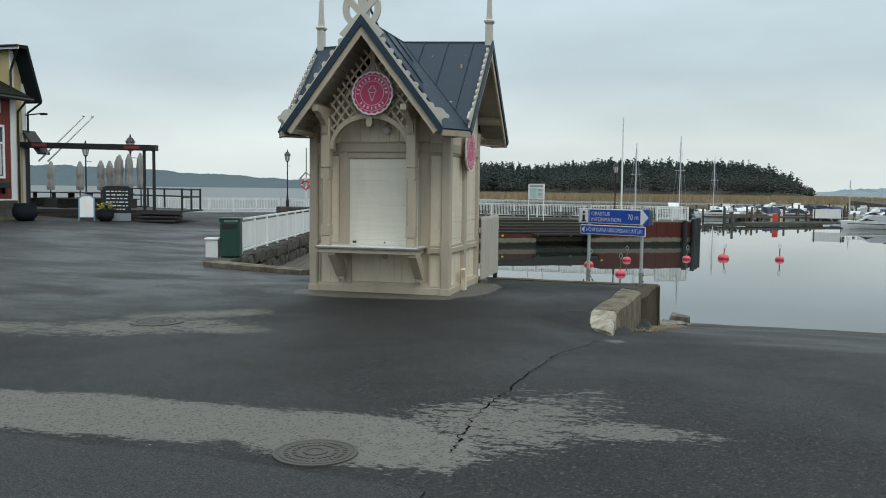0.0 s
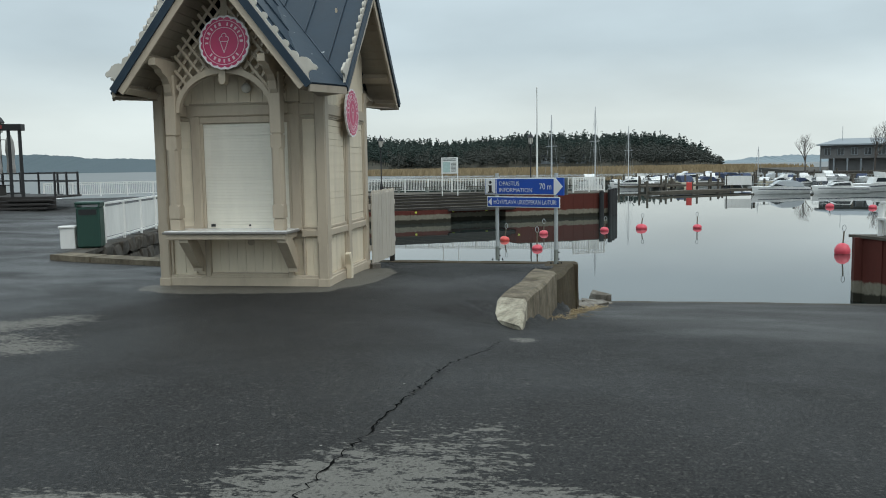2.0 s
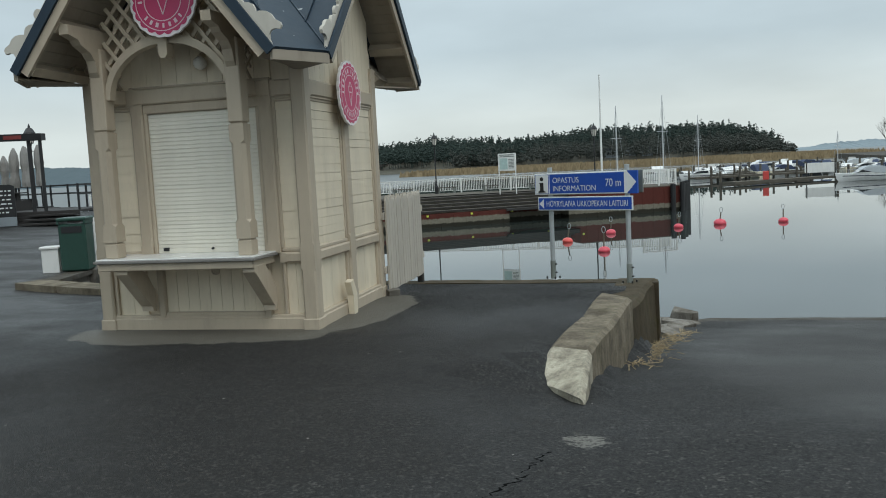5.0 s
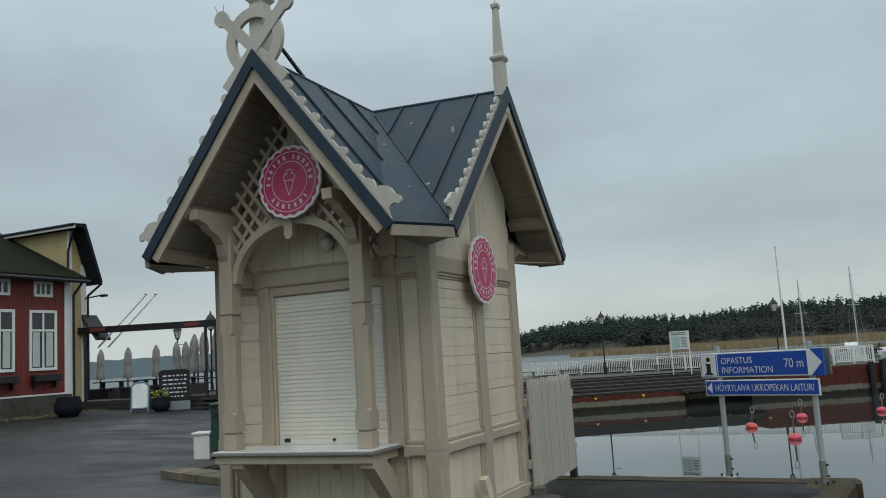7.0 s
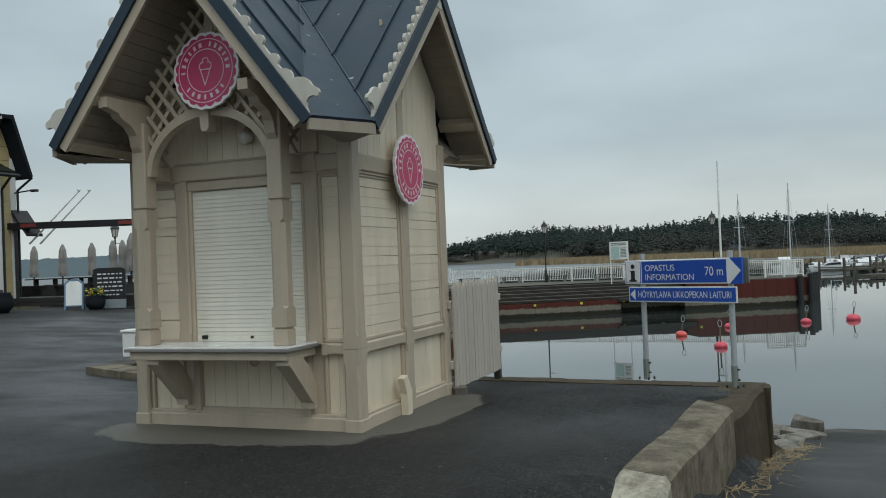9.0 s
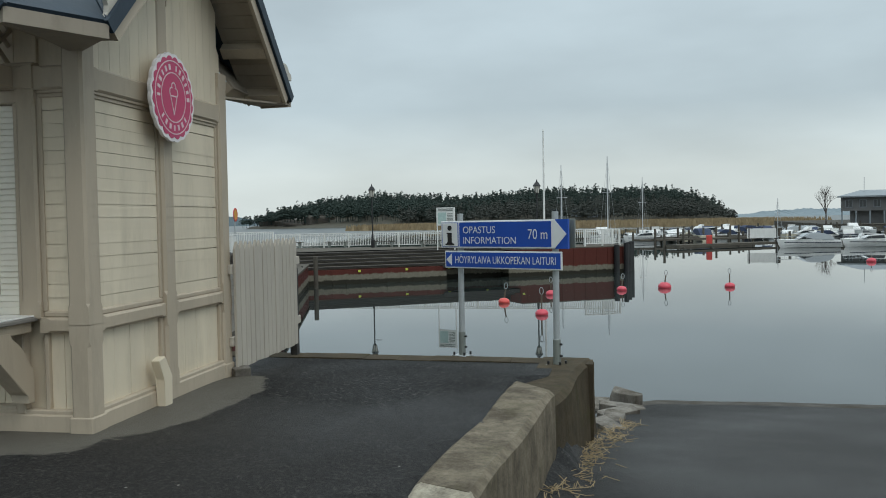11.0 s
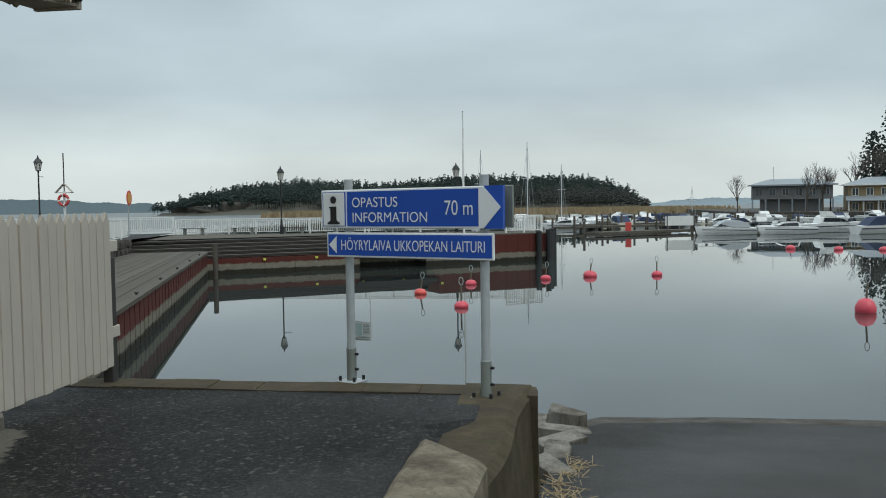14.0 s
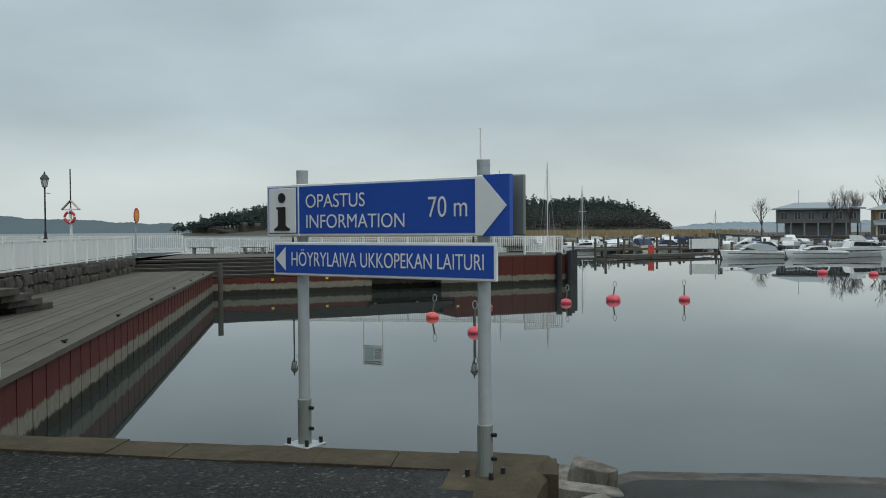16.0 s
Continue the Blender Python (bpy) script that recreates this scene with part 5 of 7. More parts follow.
jetty = thing("jetty", "low plank jetty with rust-red sheet-pile front", "jetty", kind="structure")
JT = -0.62
bm = bmesh.new()
y = 5.0
k = 0
while y < 38.6:
    y2 = min(y + 0.35, 38.6)
    o = 0.013 * (k % 2)
    plate(bm, [(jx(y) - o, y), (jx(y2) - o, y2), (jx(y2) - o - 0.25, y2), (jx(y) - o - 0.25, y)], -2.6, JT - 0.03, "xy")
    y, k = y2, k + 1
part("sheet_pile", bm, M_PILE, jetty, "rust-red sheet piling with pale tide line")
bm = bmesh.new()
beam(bm, (jx(5.0) - 0.1, 5.0, JT), (jx(38.6) - 0.1, 38.6, JT), 0.3, 0.1)
part("capping", bm, M_PLANK, jetty)
for k in range(20):
    bm = bmesh.new()
    u = k / 20
    x_off0, x_off1 = -0.28 - 5.2 * u, -0.28 - 5.2 * (u + 1 / 20) + 0.015
    plate(bm, [(jx(6) + x_off0, 6), (jx(40.2) + x_off0, 40.2), (jx(40.2) + x_off1, 40.2), (jx(6) + x_off1, 6)], JT - 0.06, JT + 0.006 * math.sin(k * 2.1), "xy")
    part("plank", bm, M_PLANK, jetty)
for k in range(7):
    yy = 9 + 4.4 * k
    bm = bmesh.new()
    box(bm, jx(yy) - 0.14, jx(yy) - 0.08, yy - 0.02, yy + 0.02, JT + 0.04, JT + 0.09, 0.005)
    beam(bm, (jx(yy) - 0.11, yy - 0.09, JT + 0.1), (jx(yy) - 0.11, yy + 0.09, JT + 0.1), 0.03, 0.03)
    part("mooring_cleat", bm, M_BLACK, jetty)
bm = bmesh.new()
rod(bm, (jx(37.2) + 0.5, 37.2, -2.6), (jx(37.2) + 0.5, 37.2, JT + 0.5), 0.12, n=10)
single("mooring_pile", bm, M_PLANK, "grey timber mooring pile at the basin's corner", "pile")

# stone retaining wall under the white fence
SW = [(-2.9, 4.75), (-3.9, 3.3), (-5.9, 3.95), (-7.05, 4.5), (-7.8, 7.2), (-10.55, 18.6), (-15.9, 39.6)]
wall = thing("stone_wall", "rough granite retaining wall below the white fence", "stone wall", kind="structure")
bm = bmesh.new()
for (ax, ay), (bx, by) in zip(SW, SW[1:]):
    plate(bm, [(ax, ay), (bx, by), (bx - 0.4, by - 0.02), (ax - 0.4, ay - 0.02)], -2.6, 0.03, "xy")
part("backing", bm, M_GRANITE, wall)
rnd = random.Random(3)
stone_meshes = []
for q in range(6):
    bm = bmesh.new()
    bmesh.ops.create_icosphere(bm, subdivisions=2, radius=1.0)
    for v in bm.verts:
        c = v.co.normalized()
        v.co = Vector([math.copysign(abs(t) ** 0.5, t) for t in c]) * (0.8 + 0.25 * noise.noise(c * 1.5 + Vector((q * 3.1, 0, 0))))
    stone_meshes.append(mesh_of("stone", bm, M_GRANITE))
count = 0
for (ax, ay), (bx, by) in zip(SW, SW[1:]):
    L = math.hypot(bx - ax, by - ay)
    ang = math.degrees(math.atan2(by - ay, bx - ax))
    d = 0.0
    while d < L and count < 300:
        w = rnd.uniform(0.35, 0.75)
        for z in (-0.5, -0.12) if ay > 6 else (-1.5, -0.9, -0.35):
            u = d / L
            piece("stone", rnd.choice(stone_meshes), wall, pose(ax + (bx - ax) * u + rnd.uniform(-0.03, 0.05), ay + (by - ay) * u, z + rnd.uniform(-0.05, 0.05), rnd.uniform(-8, 8), rnd.uniform(-8, 8), ang) @ Matrix.Diagonal((w * 0.6, 0.16, 0.24, 1)))
            count += 1
        d += w * 0.95
bm = bmesh.new()
for (ax, ay), (bx, by) in list(zip(SW, SW[1:]))[1:]:
    n = max(1, int(math.hypot(bx - ax, by - ay) / 1.6))
    for k in range(n):
        u0, u1 = k / n + 0.004, (k + 1) / n - 0.004
        a = Vector((ax + (bx - ax) * u0, ay + (by - ay) * u0, 0.07))
        b = Vector((ax + (bx - ax) * u1, ay + (by - ay) * u1, 0.07))
        z = max(ground_z(a.x - 0.5, a.y), 0.06)
        beam(bm, a + Vector((-0.15, 0, z - 0.10)), b + Vector((-0.15, 0, z - 0.10)), 0.42, 0.09)
part("coping", bm, M_GRANITE, wall)
for k in range(4):
    bm = bmesh.new()
    yy = 20.0 - 0.5 * k
    box(bm, jx(yy) - 3.6, jx(yy) - 2.6 + 0.0, yy - 1.2, yy + 0.4 - 0.2 * k, JT + 0.17 * k, JT + 0.17 * (k + 1), 0.01)
    single("stone_step", bm, M_GRANITE, "grey stone step up from the jetty", "step", group="jetty steps")

# white panel fence above the stone wall
FS = [(-7.95, 7.5), (-10.75, 18.8), (-16.1, 39.7)]
white_fence = thing("panel_fence", "white steel railing with solid panels above the stone wall", "fence")
for (ax, ay), (bx, by) in zip(FS, FS[1:]):
    L = math.hypot(bx - ax, by - ay)
    n = round(L / 1.62)
    for k in range(n):
        p = Vector((ax + (bx - ax) * k / n, ay + (by - ay) * k / n, 0))
        q = Vector((ax + (bx - ax) * (k + 1) / n, ay + (by - ay) * (k + 1) / n, 0))
        p.z = q.z = 0.11
        up = Vector((0, 0, 1))
        bm = bmesh.new()
        beam(bm, p + up * 0.0, p + up * 1.02, 0.06, 0.06)
        part("post", bm, M_WHITE, white_fence)
        bm = bmesh.new()
        d = (q - p).normalized() * 0.05
        beam(bm, p + d + up * 0.53, q - d + up * 0.53, 0.012, 0.76)
        part("panel", bm, M_WHITE, white_fence)
        bm = bmesh.new()
        beam(bm, p + up * 1.0, q + up * 1.0, 0.07, 0.05)
        part("top_rail", bm, M_WHITE, white_fence)
        bm = bmesh.new()
        beam(bm, p + up * 0.10, q + up * 0.10, 0.05, 0.05)
        part("bottom_rail", bm, M_WHITE, white_fence)


def railing(name, a, b, z, h, label, every=1.9, gap=0.125):
    """An open white railing with slim balusters."""
    r = thing(name, label, "railing", "white railings")
    a, b = Vector((*a, z)), Vector((*b, z))
    L = (b - a).length
    n = max(1, round(L / every))
    up = Vector((0, 0, 1))
    for k in range(n + 1):
        bm = bmesh.new()
        p = a.lerp(b, k / n)
        beam(bm, p, p + up * (h + 0.02), 0.09, 0.09)
        part("post", bm, M_WHITE, r)
    for zz, t in ((h, 0.06), (h - 0.12, 0.04), (0.16, 0.05)):
        bm = bmesh.new()
        beam(bm, a + up * zz, b + up * zz, 0.06, t)
        part("rail", bm, M_WHITE, r)
    bm = bmesh.new()
    m_ = int(L / gap)
    for k in range(m_):
        p = a.lerp(b, (k + 0.5) / m_)
        beam(bm, p + up * 0.16, p + up * h, 0.035, 0.035)
    tagged(part("baluster", bm, M_WHITE, r), kind="stuff")
    return r


P0, P1 = Vector((-11.9, 39.0, 0)), Vector((5.8, 49.03, 0))
PD = (P1 - P0).normalized()
PN = Vector((-PD.y, PD.x, 0))
PT = -0.12
pier = thing("pier", "large timber pier with rust-red piled front and stepped edge", "pier", kind="structure")


def on_pier(u, back):
    return P0 + PD * u + PN * back


PL_ = (P1 - P0).length
bm = bmesh.new()
u, k = 0.0, 0
while u < PL_ - 0.01:
    u2 = min(u + 0.4, PL_)
    o = 0.02 * (k % 2)
    top = -0.98 if u < 9.6 else (PT - 0.06 if u > 13.2 else -1.12)
    dark = 8.4 < u < 12.4
    a, b, c, d = on_pier(u, o + (1.2 if dark else 0)), on_pier(u2, o + (1.2 if dark else 0)), on_pier(u2, 1.6), on_pier(u, 1.6)
    plate(bm, [(q.x, q.y) for q in (a, b, c, d)], -2.6, top, "xy")
    u, k = u2, k + 1
part("sheet_pile", bm, M_PILE, pier, "rust-red sheet piling with pale tide line")
bm = bmesh.new()
a, b = on_pier(8.2, 0.3), on_pier(13.0, 0.3)
beam(bm, (a.x, a.y, -1.0), (b.x, b.y, -1.0), 1.0, 0.14)
part("opening_lintel", bm, M_DARKWOOD, pier)
# broad timber steps rising to the deck on the landward part
for k in range(5):
    bm = bmesh.new()
    z = -0.98 + (k + 1) * 0.172
    e = 13.3
    q = [on_pier(-4.6, 0.25 + 0.75 * k), on_pier(e, 0.25 + 0.75 * k), on_pier(e, 6), on_pier(-4.6, 6)]
    plate(bm, [(p.x, p.y) for p in q], z - 0.14, z, "xy")
    part("timber_step", bm, M_PLANK, pier)
    bm = bmesh.new()
    q = [on_pier(-4.6, 0.21 + 0.75 * k), on_pier(e, 0.21 + 0.75 * k), on_pier(e, 0.25 + 0.75 * k), on_pier(-4.6, 0.25 + 0.75 * k)]
    plate(bm, [(p.x, p.y) for p in q], z - 0.07, z + 0.004, "xy")
    part("step_edge", bm, M_DARKWOOD, pier)
deck_in = [(on_pier(-4.6, 4.0).x, on_pier(-4.6, 4.0).y), (on_pier(13.3, 4.0).x, on_pier(13.3, 4.0).y), (on_pier(13.3, 0.05).x, on_pier(13.3, 0.05).y), (5.75, 49.08), (6.35, 53.3), (-19.5, 53.6), (-16.1, 40.0)]
bm = bmesh.new()
plate(bm, deck_in, PT - 0.12, PT, "xy")
part("deck", bm, M_PLANK, pier)
bm = bmesh.new()
plate(bm, [(5.77, 49.03), (6.4, 53.4), (5.95, 53.4), (5.35, 49.1)], -2.6, PT - 0.05, "xy")
plate(bm, [(-19.5, 53.7), (6.4, 53.4), (6.4, 53.2), (-19.5, 53.5)], -2.6, PT - 0.05, "xy")
part("end_wall", bm, M_PILE, pier)
bm = bmesh.new()
for k in range(5):
    p = Vector((5.97 + 0.12 * k, 48.9 + 0.75 * k, 0))
    rod(bm, (p.x, p.y, -2.6), (p.x, p.y, PT + 0.2 - 0.15 * (k % 2)), 0.17, n=10)
p = on_pier(PL_ - 0.6, -0.2)
rod(bm, (p.x, p.y, -2.6), (p.x, p.y, PT + 0.1), 0.18, n=10)
part("fender_pile", bm, M_BLACK, pier, "black fender piles at the pier's end")
bm = bmesh.new()
for u in (3.2, 6.0, 8.6, 11.0, 13.4):
    p = on_pier(u, -0.06)
    z = -1.08 if u < 13 else -0.75
    beam(bm, p + PD * -0.12 + Vector((0, 0, z)), p + PD * 0.02 + Vector((0, 0, z)), 0.03, 0.12)
part("reflector", bm, M_TOWEL, pier, "small yellow reflectors")
railing("pier_railing", (-19.0, 53.2), (5.2, 52.6), PT, 1.02, "white open timber railing along the pier's far side")
railing("shore_railing", (-33.0, 41.6), (-26.2, 48.0), 0.12, 1.0, "white open timber railing along the promenade")
railing("shore_railing", (-26.0, 48.2), (-19.2, 53.2), 0.08, 1.0, "white open timber railing along the promenade")
railing("pier_end_railing", (3.4, 49.0), (5.6, 50.2), PT, 1.05, "short white railing near the pier's end", 1.2)
for k in range(7):
    bench = thing("bench", "white slatted bench in front of the railing", "bench", "benches along the railing", pose(-17.5 + 3.4 * k, 52.5, PT))
    for x in (-0.6, 0.6):
        bm = bmesh.new()
        box(bm, x - 0.05, x + 0.05, -0.2, 0.2, 0, 0.4)
        part("leg", bm, M_GREYBACK, bench)
    for yb in (-0.18, 0.0, 0.18):
        bm = bmesh.new()
        box(bm, -0.85, 0.85, yb - 0.07, yb + 0.07, 0.4, 0.44)
        part("slat", bm, M_PLANK, bench)

# right-hand quay with its white railing
rq = thing("right_quay", "rust-red piled quay with timber edge beside the slipway", "quay", kind="structure")
A_, B_ = Vector((10.95, 11.6, 0)), Vector((17.3, -2.9, 0))
C_ = Vector((26.0, 10.4, 0))
bm = bmesh.new()
for a, b in ((A_, B_), (A_, C_)):
    n = int((b - a).length / 0.35)
    d = (b - a).normalized()
    nn = Vector((-d.y, d.x, 0))
    if (Vector((20, 4, 0)) - a).dot(nn) < 0:
        nn = -nn
    for k in range(n):
        p, q = a.lerp(b, k / n), a.lerp(b, (k + 1) / n)
        o = nn * (0.03 * (k % 2))
        plate(bm, [(v.x, v.y) for v in (p + o, q + o, q + nn * 0.3, p + nn * 0.3)], -2.6, -0.12, "xy")
part("sheet_pile", bm, M_PILE, rq, "rust-red sheet piling with pale tide line")
bm = bmesh.new()
plate(bm, [(10.88, 11.68), (26.0, 10.6), (26, -3.2), (17.3, -3.1)], -0.13, -0.06, "xy")
part("deck", bm, M_PLANK, rq)


def board_rail(name, a, b, z, h, label, every):
    """A low railing of stout posts with two broad boards and a bench board."""
    r = thing(name, label, "railing", "quay railings")
    a, b = Vector((*a, z)), Vector((*b, z))
    n = round((b - a).length / every)
    up = Vector((0, 0, 1))
    for k in range(n + 1):
        bm = bmesh.new()
        p = a.lerp(b, k / n)
        beam(bm, p, p + up * (h - 0.03), 0.11, 0.11)
        part("post", bm, M_WHITE, r)
    for zz, t, w in ((h, 0.07, 0.14), (h * 0.52, 0.05, 0.36)):
        bm = bmesh.new()
        beam(bm, a + up * zz, b + up * zz, w, t)
        part("rail", bm, M_WHITE, r)


board_rail("quay_railing", (11.5, 11.15), (16.9, -1.2), -0.06, 0.86, "white painted timber railing with broad top rail", 0.62)
board_rail("quay_railing", (11.7, 11.35), (25.5, 10.5), -0.06, 0.86, "white painted timber railing with broad top rail", 0.9)


# ---- lamps, masts and boards on the promenade ----
def street_lamp(at, h=4.35):
    l = thing("street_lamp", "black old-style lantern lamp post", "street lamp", "lantern lamp posts", pose(*at))
    bm = bmesh.new()
    lathe(bm, [(0.13, 0), (0.13, 0.5), (0.09, 0.6), (0.07, 0.9), (0.05, 1.0), (0.045, h - 0.9), (0.07, h - 0.85), (0.04, h - 0.78)], 10)
    part("pole", bm, M_BLACK, l)
    bm = bmesh.new()
    rod(bm, (0, 0, h - 1.15), (0.55, 0, h - 1.15), 0.018, n=6)
    part("arm", bm, M_BLACK, l)
    bm = bmesh.new()
    for k in range(6):
        a0 = math.pi * k / 3
        rod(bm, (0.13 * math.cos(a0), 0.13 * math.sin(a0), h - 0.78), (0.22 * math.cos(a0), 0.22 * math.sin(a0), h - 0.3), 0.014, n=4)
    lathe(bm, [(0.27, h - 0.32), (0.25, h - 0.27), (0.13, h - 0.08), (0.06, h - 0.04), (0.05, h + 0.02), (0.015, h + 0.14)], 6)
    lathe(bm, [(0.05, h - 0.82), (0.15, h - 0.79), (0.15, h - 0.77)], 6)
    part("lantern", bm, M_BLACK, l)
    bm = bmesh.new()
    lathe(bm, [(0.12, h - 0.77), (0.20, h - 0.32)], 6)
    part("glass", bm, M_GLOBE, l, "pale lantern glass")
    return l


LAMP = street_lamp((-11.4, 52.2, PT))
for at in ((0.2, 52.0, PT), (-24.9, 46.8, 0.5), (-24.5, 26.0, 0.35), (-31.2, 31.0, 0.3)):
    copy_thing(LAMP, pose(*at, 0, 0, 90 * (at[0] < -15)))

bm = bmesh.new()
box(bm, -25.6, -22.6, 46.2, 47.4, -0.3, 0.5, 0.05)
single("stone_footing", bm, M_GRANITE, "low granite footing under lamp and lifebuoy", "footing")

# lifebuoy stand, flag rod and round yellow sign
stand = thing("lifebuoy_stand", "white post with red lifebuoy under a small gable", "lifebuoy", m4=pose(-23.3, 46.8, 0.5))
bm = bmesh.new()
box(bm, -0.06, 0.06, -0.06, 0.06, 0, 2.3, 0.01)
part("post", bm, M_WHITE, stand)
bm = bmesh.new()
rod(bm, (0, 0, 2.2), (0, 0, 4.6), 0.035, n=6)
part("rod", bm, M_DARKWOOD, stand)
for s in (-1, 1):
    bm = bmesh.new()
    beam(bm, (0, 0, 2.75), (s * 0.55, 0, 2.2), 0.2, 0.05)
    part("gable_board", bm, M_FENCE, stand)
bm = bmesh.new()
beam(bm, (-0.55, 0, 2.2), (0.55, 0, 2.2), 0.06, 0.06)
part("tie", bm, M_WHITE, stand)
bm = bmesh.new()
n, m_ = 24, 8
vr = [[bm.verts.new(((0.31 + 0.085 * math.cos(2 * math.pi * j / m_)) * math.cos(2 * math.pi * i / n), -0.12 + 0.07 * math.sin(2 * math.pi * j / m_), 1.75 + (0.31 + 0.085 * math.cos(2 * math.pi * j / m_)) * math.sin(2 * math.pi * i / n))) for j in range(m_)] for i in range(n)]
for i in range(n):
    for j in range(m_):
        f = bm.faces.new((vr[i][j], vr[(i + 1) % n][j], vr[(i + 1) % n][(j + 1) % m_], vr[i][(j + 1) % m_]))
        f.material_index = 1 if (i % 6) == 0 else 0
part("lifebuoy", bm, [M_LIFERING, M_WHITE], stand, "red lifebuoy with white bands")
ysign = thing("round_road_sign", "yellow and red round traffic sign seen edge-on", "sign", m4=pose(-19.5, 47.2, -0.02, 0, 0, 96))
bm = bmesh.new()
rod(bm, (0, 0, 0), (0, 0, 2.0), 0.04, n=8)
part("post", bm, M_STEEL, ysign)
bm = bmesh.new()
bmesh.ops.create_cone(bm, cap_ends=True, segments=28, radius1=0.45, radius2=0.45, depth=0.03, matrix=pose(0, -0.06, 2.35, 90, 0, 0))
part("rim", bm, M_LIFERING, ysign)
bm = bmesh.new()
bmesh.ops.create_cone(bm, cap_ends=True, segments=28, radius1=0.33, radius2=0.33, depth=0.03, matrix=pose(0, -0.066, 2.35, 90, 0, 0))
part("face", bm, M_YELLOWSIGN, ysign)

info = thing("notice_board", "white framed harbour notice board on two posts", "notice board", m4=pose(-4.9, 45.0, PT, 0, 0, -16))
for s in (-0.58, 0.58):
    bm = bmesh.new()
    rod(bm, (s, 0, 0), (s, 0, 2.55), 0.035, n=8)
    part("post", bm, M_WHITE, info)
bm = bmesh.new()
box(bm, -0.62, 0.62, -0.04, 0.04, 1.5, 2.6, 0.01)
part("board", bm, M_WHITE, info)
bm = bmesh.new()
box(bm, -0.5, 0.05, -0.052, -0.03, 1.6, 2.3)
part("map_sheet", bm, plain("map_print", (0.42, 0.55, 0.52), 0.5, 0, 0.3, 6), info, "pale green printed map")
bm = bmesh.new()
for k in range(7):
    box(bm, 0.12, 0.5, -0.052, -0.03, 1.65 + 0.09 * k, 1.69 + 0.09 * k)
for k in range(2):
    box(bm, -0.5, 0.5, -0.052, -0.03, 2.38 + 0.1 * k, 2.43 + 0.1 * k)
part("print", bm, M_GREYBACK, info, "grey lines of small print")

bm = bmesh.new()
lathe(bm, [(0.07, 0), (0.065, 4), (0.04, 7.55), (0.06, 7.6), (0.02, 7.7)], 10, (0.75, 50.6, PT))
single("flagpole", bm, M_WHITE, "tall white flagpole on the pier", "flagpole")

# ---- buoys in the basin ----
def buoy(at, mat, r, label, stick=0.55, flat=0.62):
    b = thing("mooring_buoy", label, "buoy", "mooring buoys", pose(at[0], at[1], WATER, 4 * math.sin(at[0]), 5 * math.cos(at[0]), 0))
    bm = bmesh.new()
    lathe(bm, [(r * 0.2, -r * 0.5), (r * 0.8, -r * 0.35), (r, 0.05), (r * 0.97, r * flat * 0.6), (r * 0.7, r * flat * 1.15), (r * 0.25, r * flat * 1.4)], 20)
    part("float", bm, mat, b, smooth=True)
    bm = bmesh.new()
    rod(bm, (0, 0, r * 0.8), (0.03, 0.0, r * flat + stick), 0.03, n=8)
    part("rod", bm, M_ROPE, b)
    bm = bmesh.new()
    prev = None
    for k in range(13):
        a = 2 * math.pi * k / 12
        cur = Vector((0.03 + 0.07 * math.cos(a), 0, r * flat + stick + 0.12 + 0.13 * math.sin(a)))
        if prev:
            rod(bm, prev, cur, 0.014, n=5)
        prev = cur
    part("eye", bm, M_STEEL, b)
    return b


for at, mat, r, st in (((0.18, 29.45), M_BUOYO, 0.24, 0.45), ((1.95, 33.2), M_BUOY, 0.24, 0.42), ((2.0, 25.1), M_BUOY, 0.24, 0.6), ((5.2, 35.4), M_BUOY, 0.24, 0.4), ((7.3, 36.8), M_BUOY, 0.32, 0.42), ((10.4, 37.1), M_BUOY, 0.25, 0.5), ((23.4, 58.7), M_BUOY, 0.33, 0.25), ((26.0, 56.9), M_BUOY, 0.3, 0.25), ((28.6, 56.0), M_BUOY, 0.3, 0.25)):
    buoy(at, mat, r, "round orange mooring buoy with iron eye" if mat is M_BUOYO else "round red mooring buoy with iron eye", st)
buoy((14.15, 23.4), M_BUOY, 0.3, "fat red mooring buoy with upright rod", 0.6, 1.0)

# ---- litter bin, stub post, terrace and red house ----
bin_ = thing("litter_bin", "dark green steel litter bin beside the white fence", "litter bin", m4=pose(-7.86, 6.75, ground_z(-7.9, 6.7), 0, 0, 20))
bm = bmesh.new()
box(bm, -0.27, 0.27, -0.27, 0.27, 0.03, 1.0, 0.03)
part("body", bm, M_GREEN, bin_)
bm = bmesh.new()
box(bm, -0.29, 0.29, -0.29, 0.29, 1.06, 1.13, 0.02)
box(bm, -0.28, -0.24, -0.28, 0.28, 1.0, 1.07)
box(bm, 0.24, 0.28, -0.28, 0.28, 1.0, 1.07)
part("hood", bm, M_GREEN, bin_)
bm = bmesh.new()
box(bm, -0.2, 0.2, -0.285, -0.26, 0.82, 0.95)
part("slot", bm, M_BLACK, bin_)
stub = thing("white_crate", "small white slatted box beside the litter bin", "box", m4=pose(-8.35, 6.6, ground_z(-8.3, 6.6), 0, 0, 20))
for k in range(3):
    bm = bmesh.new()
    box(bm, -0.17, 0.17, -0.17 + 0.12 * k, -0.08 + 0.12 * k, 0, 0.5, 0.008)
    part("slat", bm, M_WHITE, stub)
bm = bmesh.new()
box(bm, -0.2, 0.2, -0.2, 0.2, 0.5, 0.55, 0.01)
part("lid", bm, M_WHITE, stub)
bm = bmesh.new()
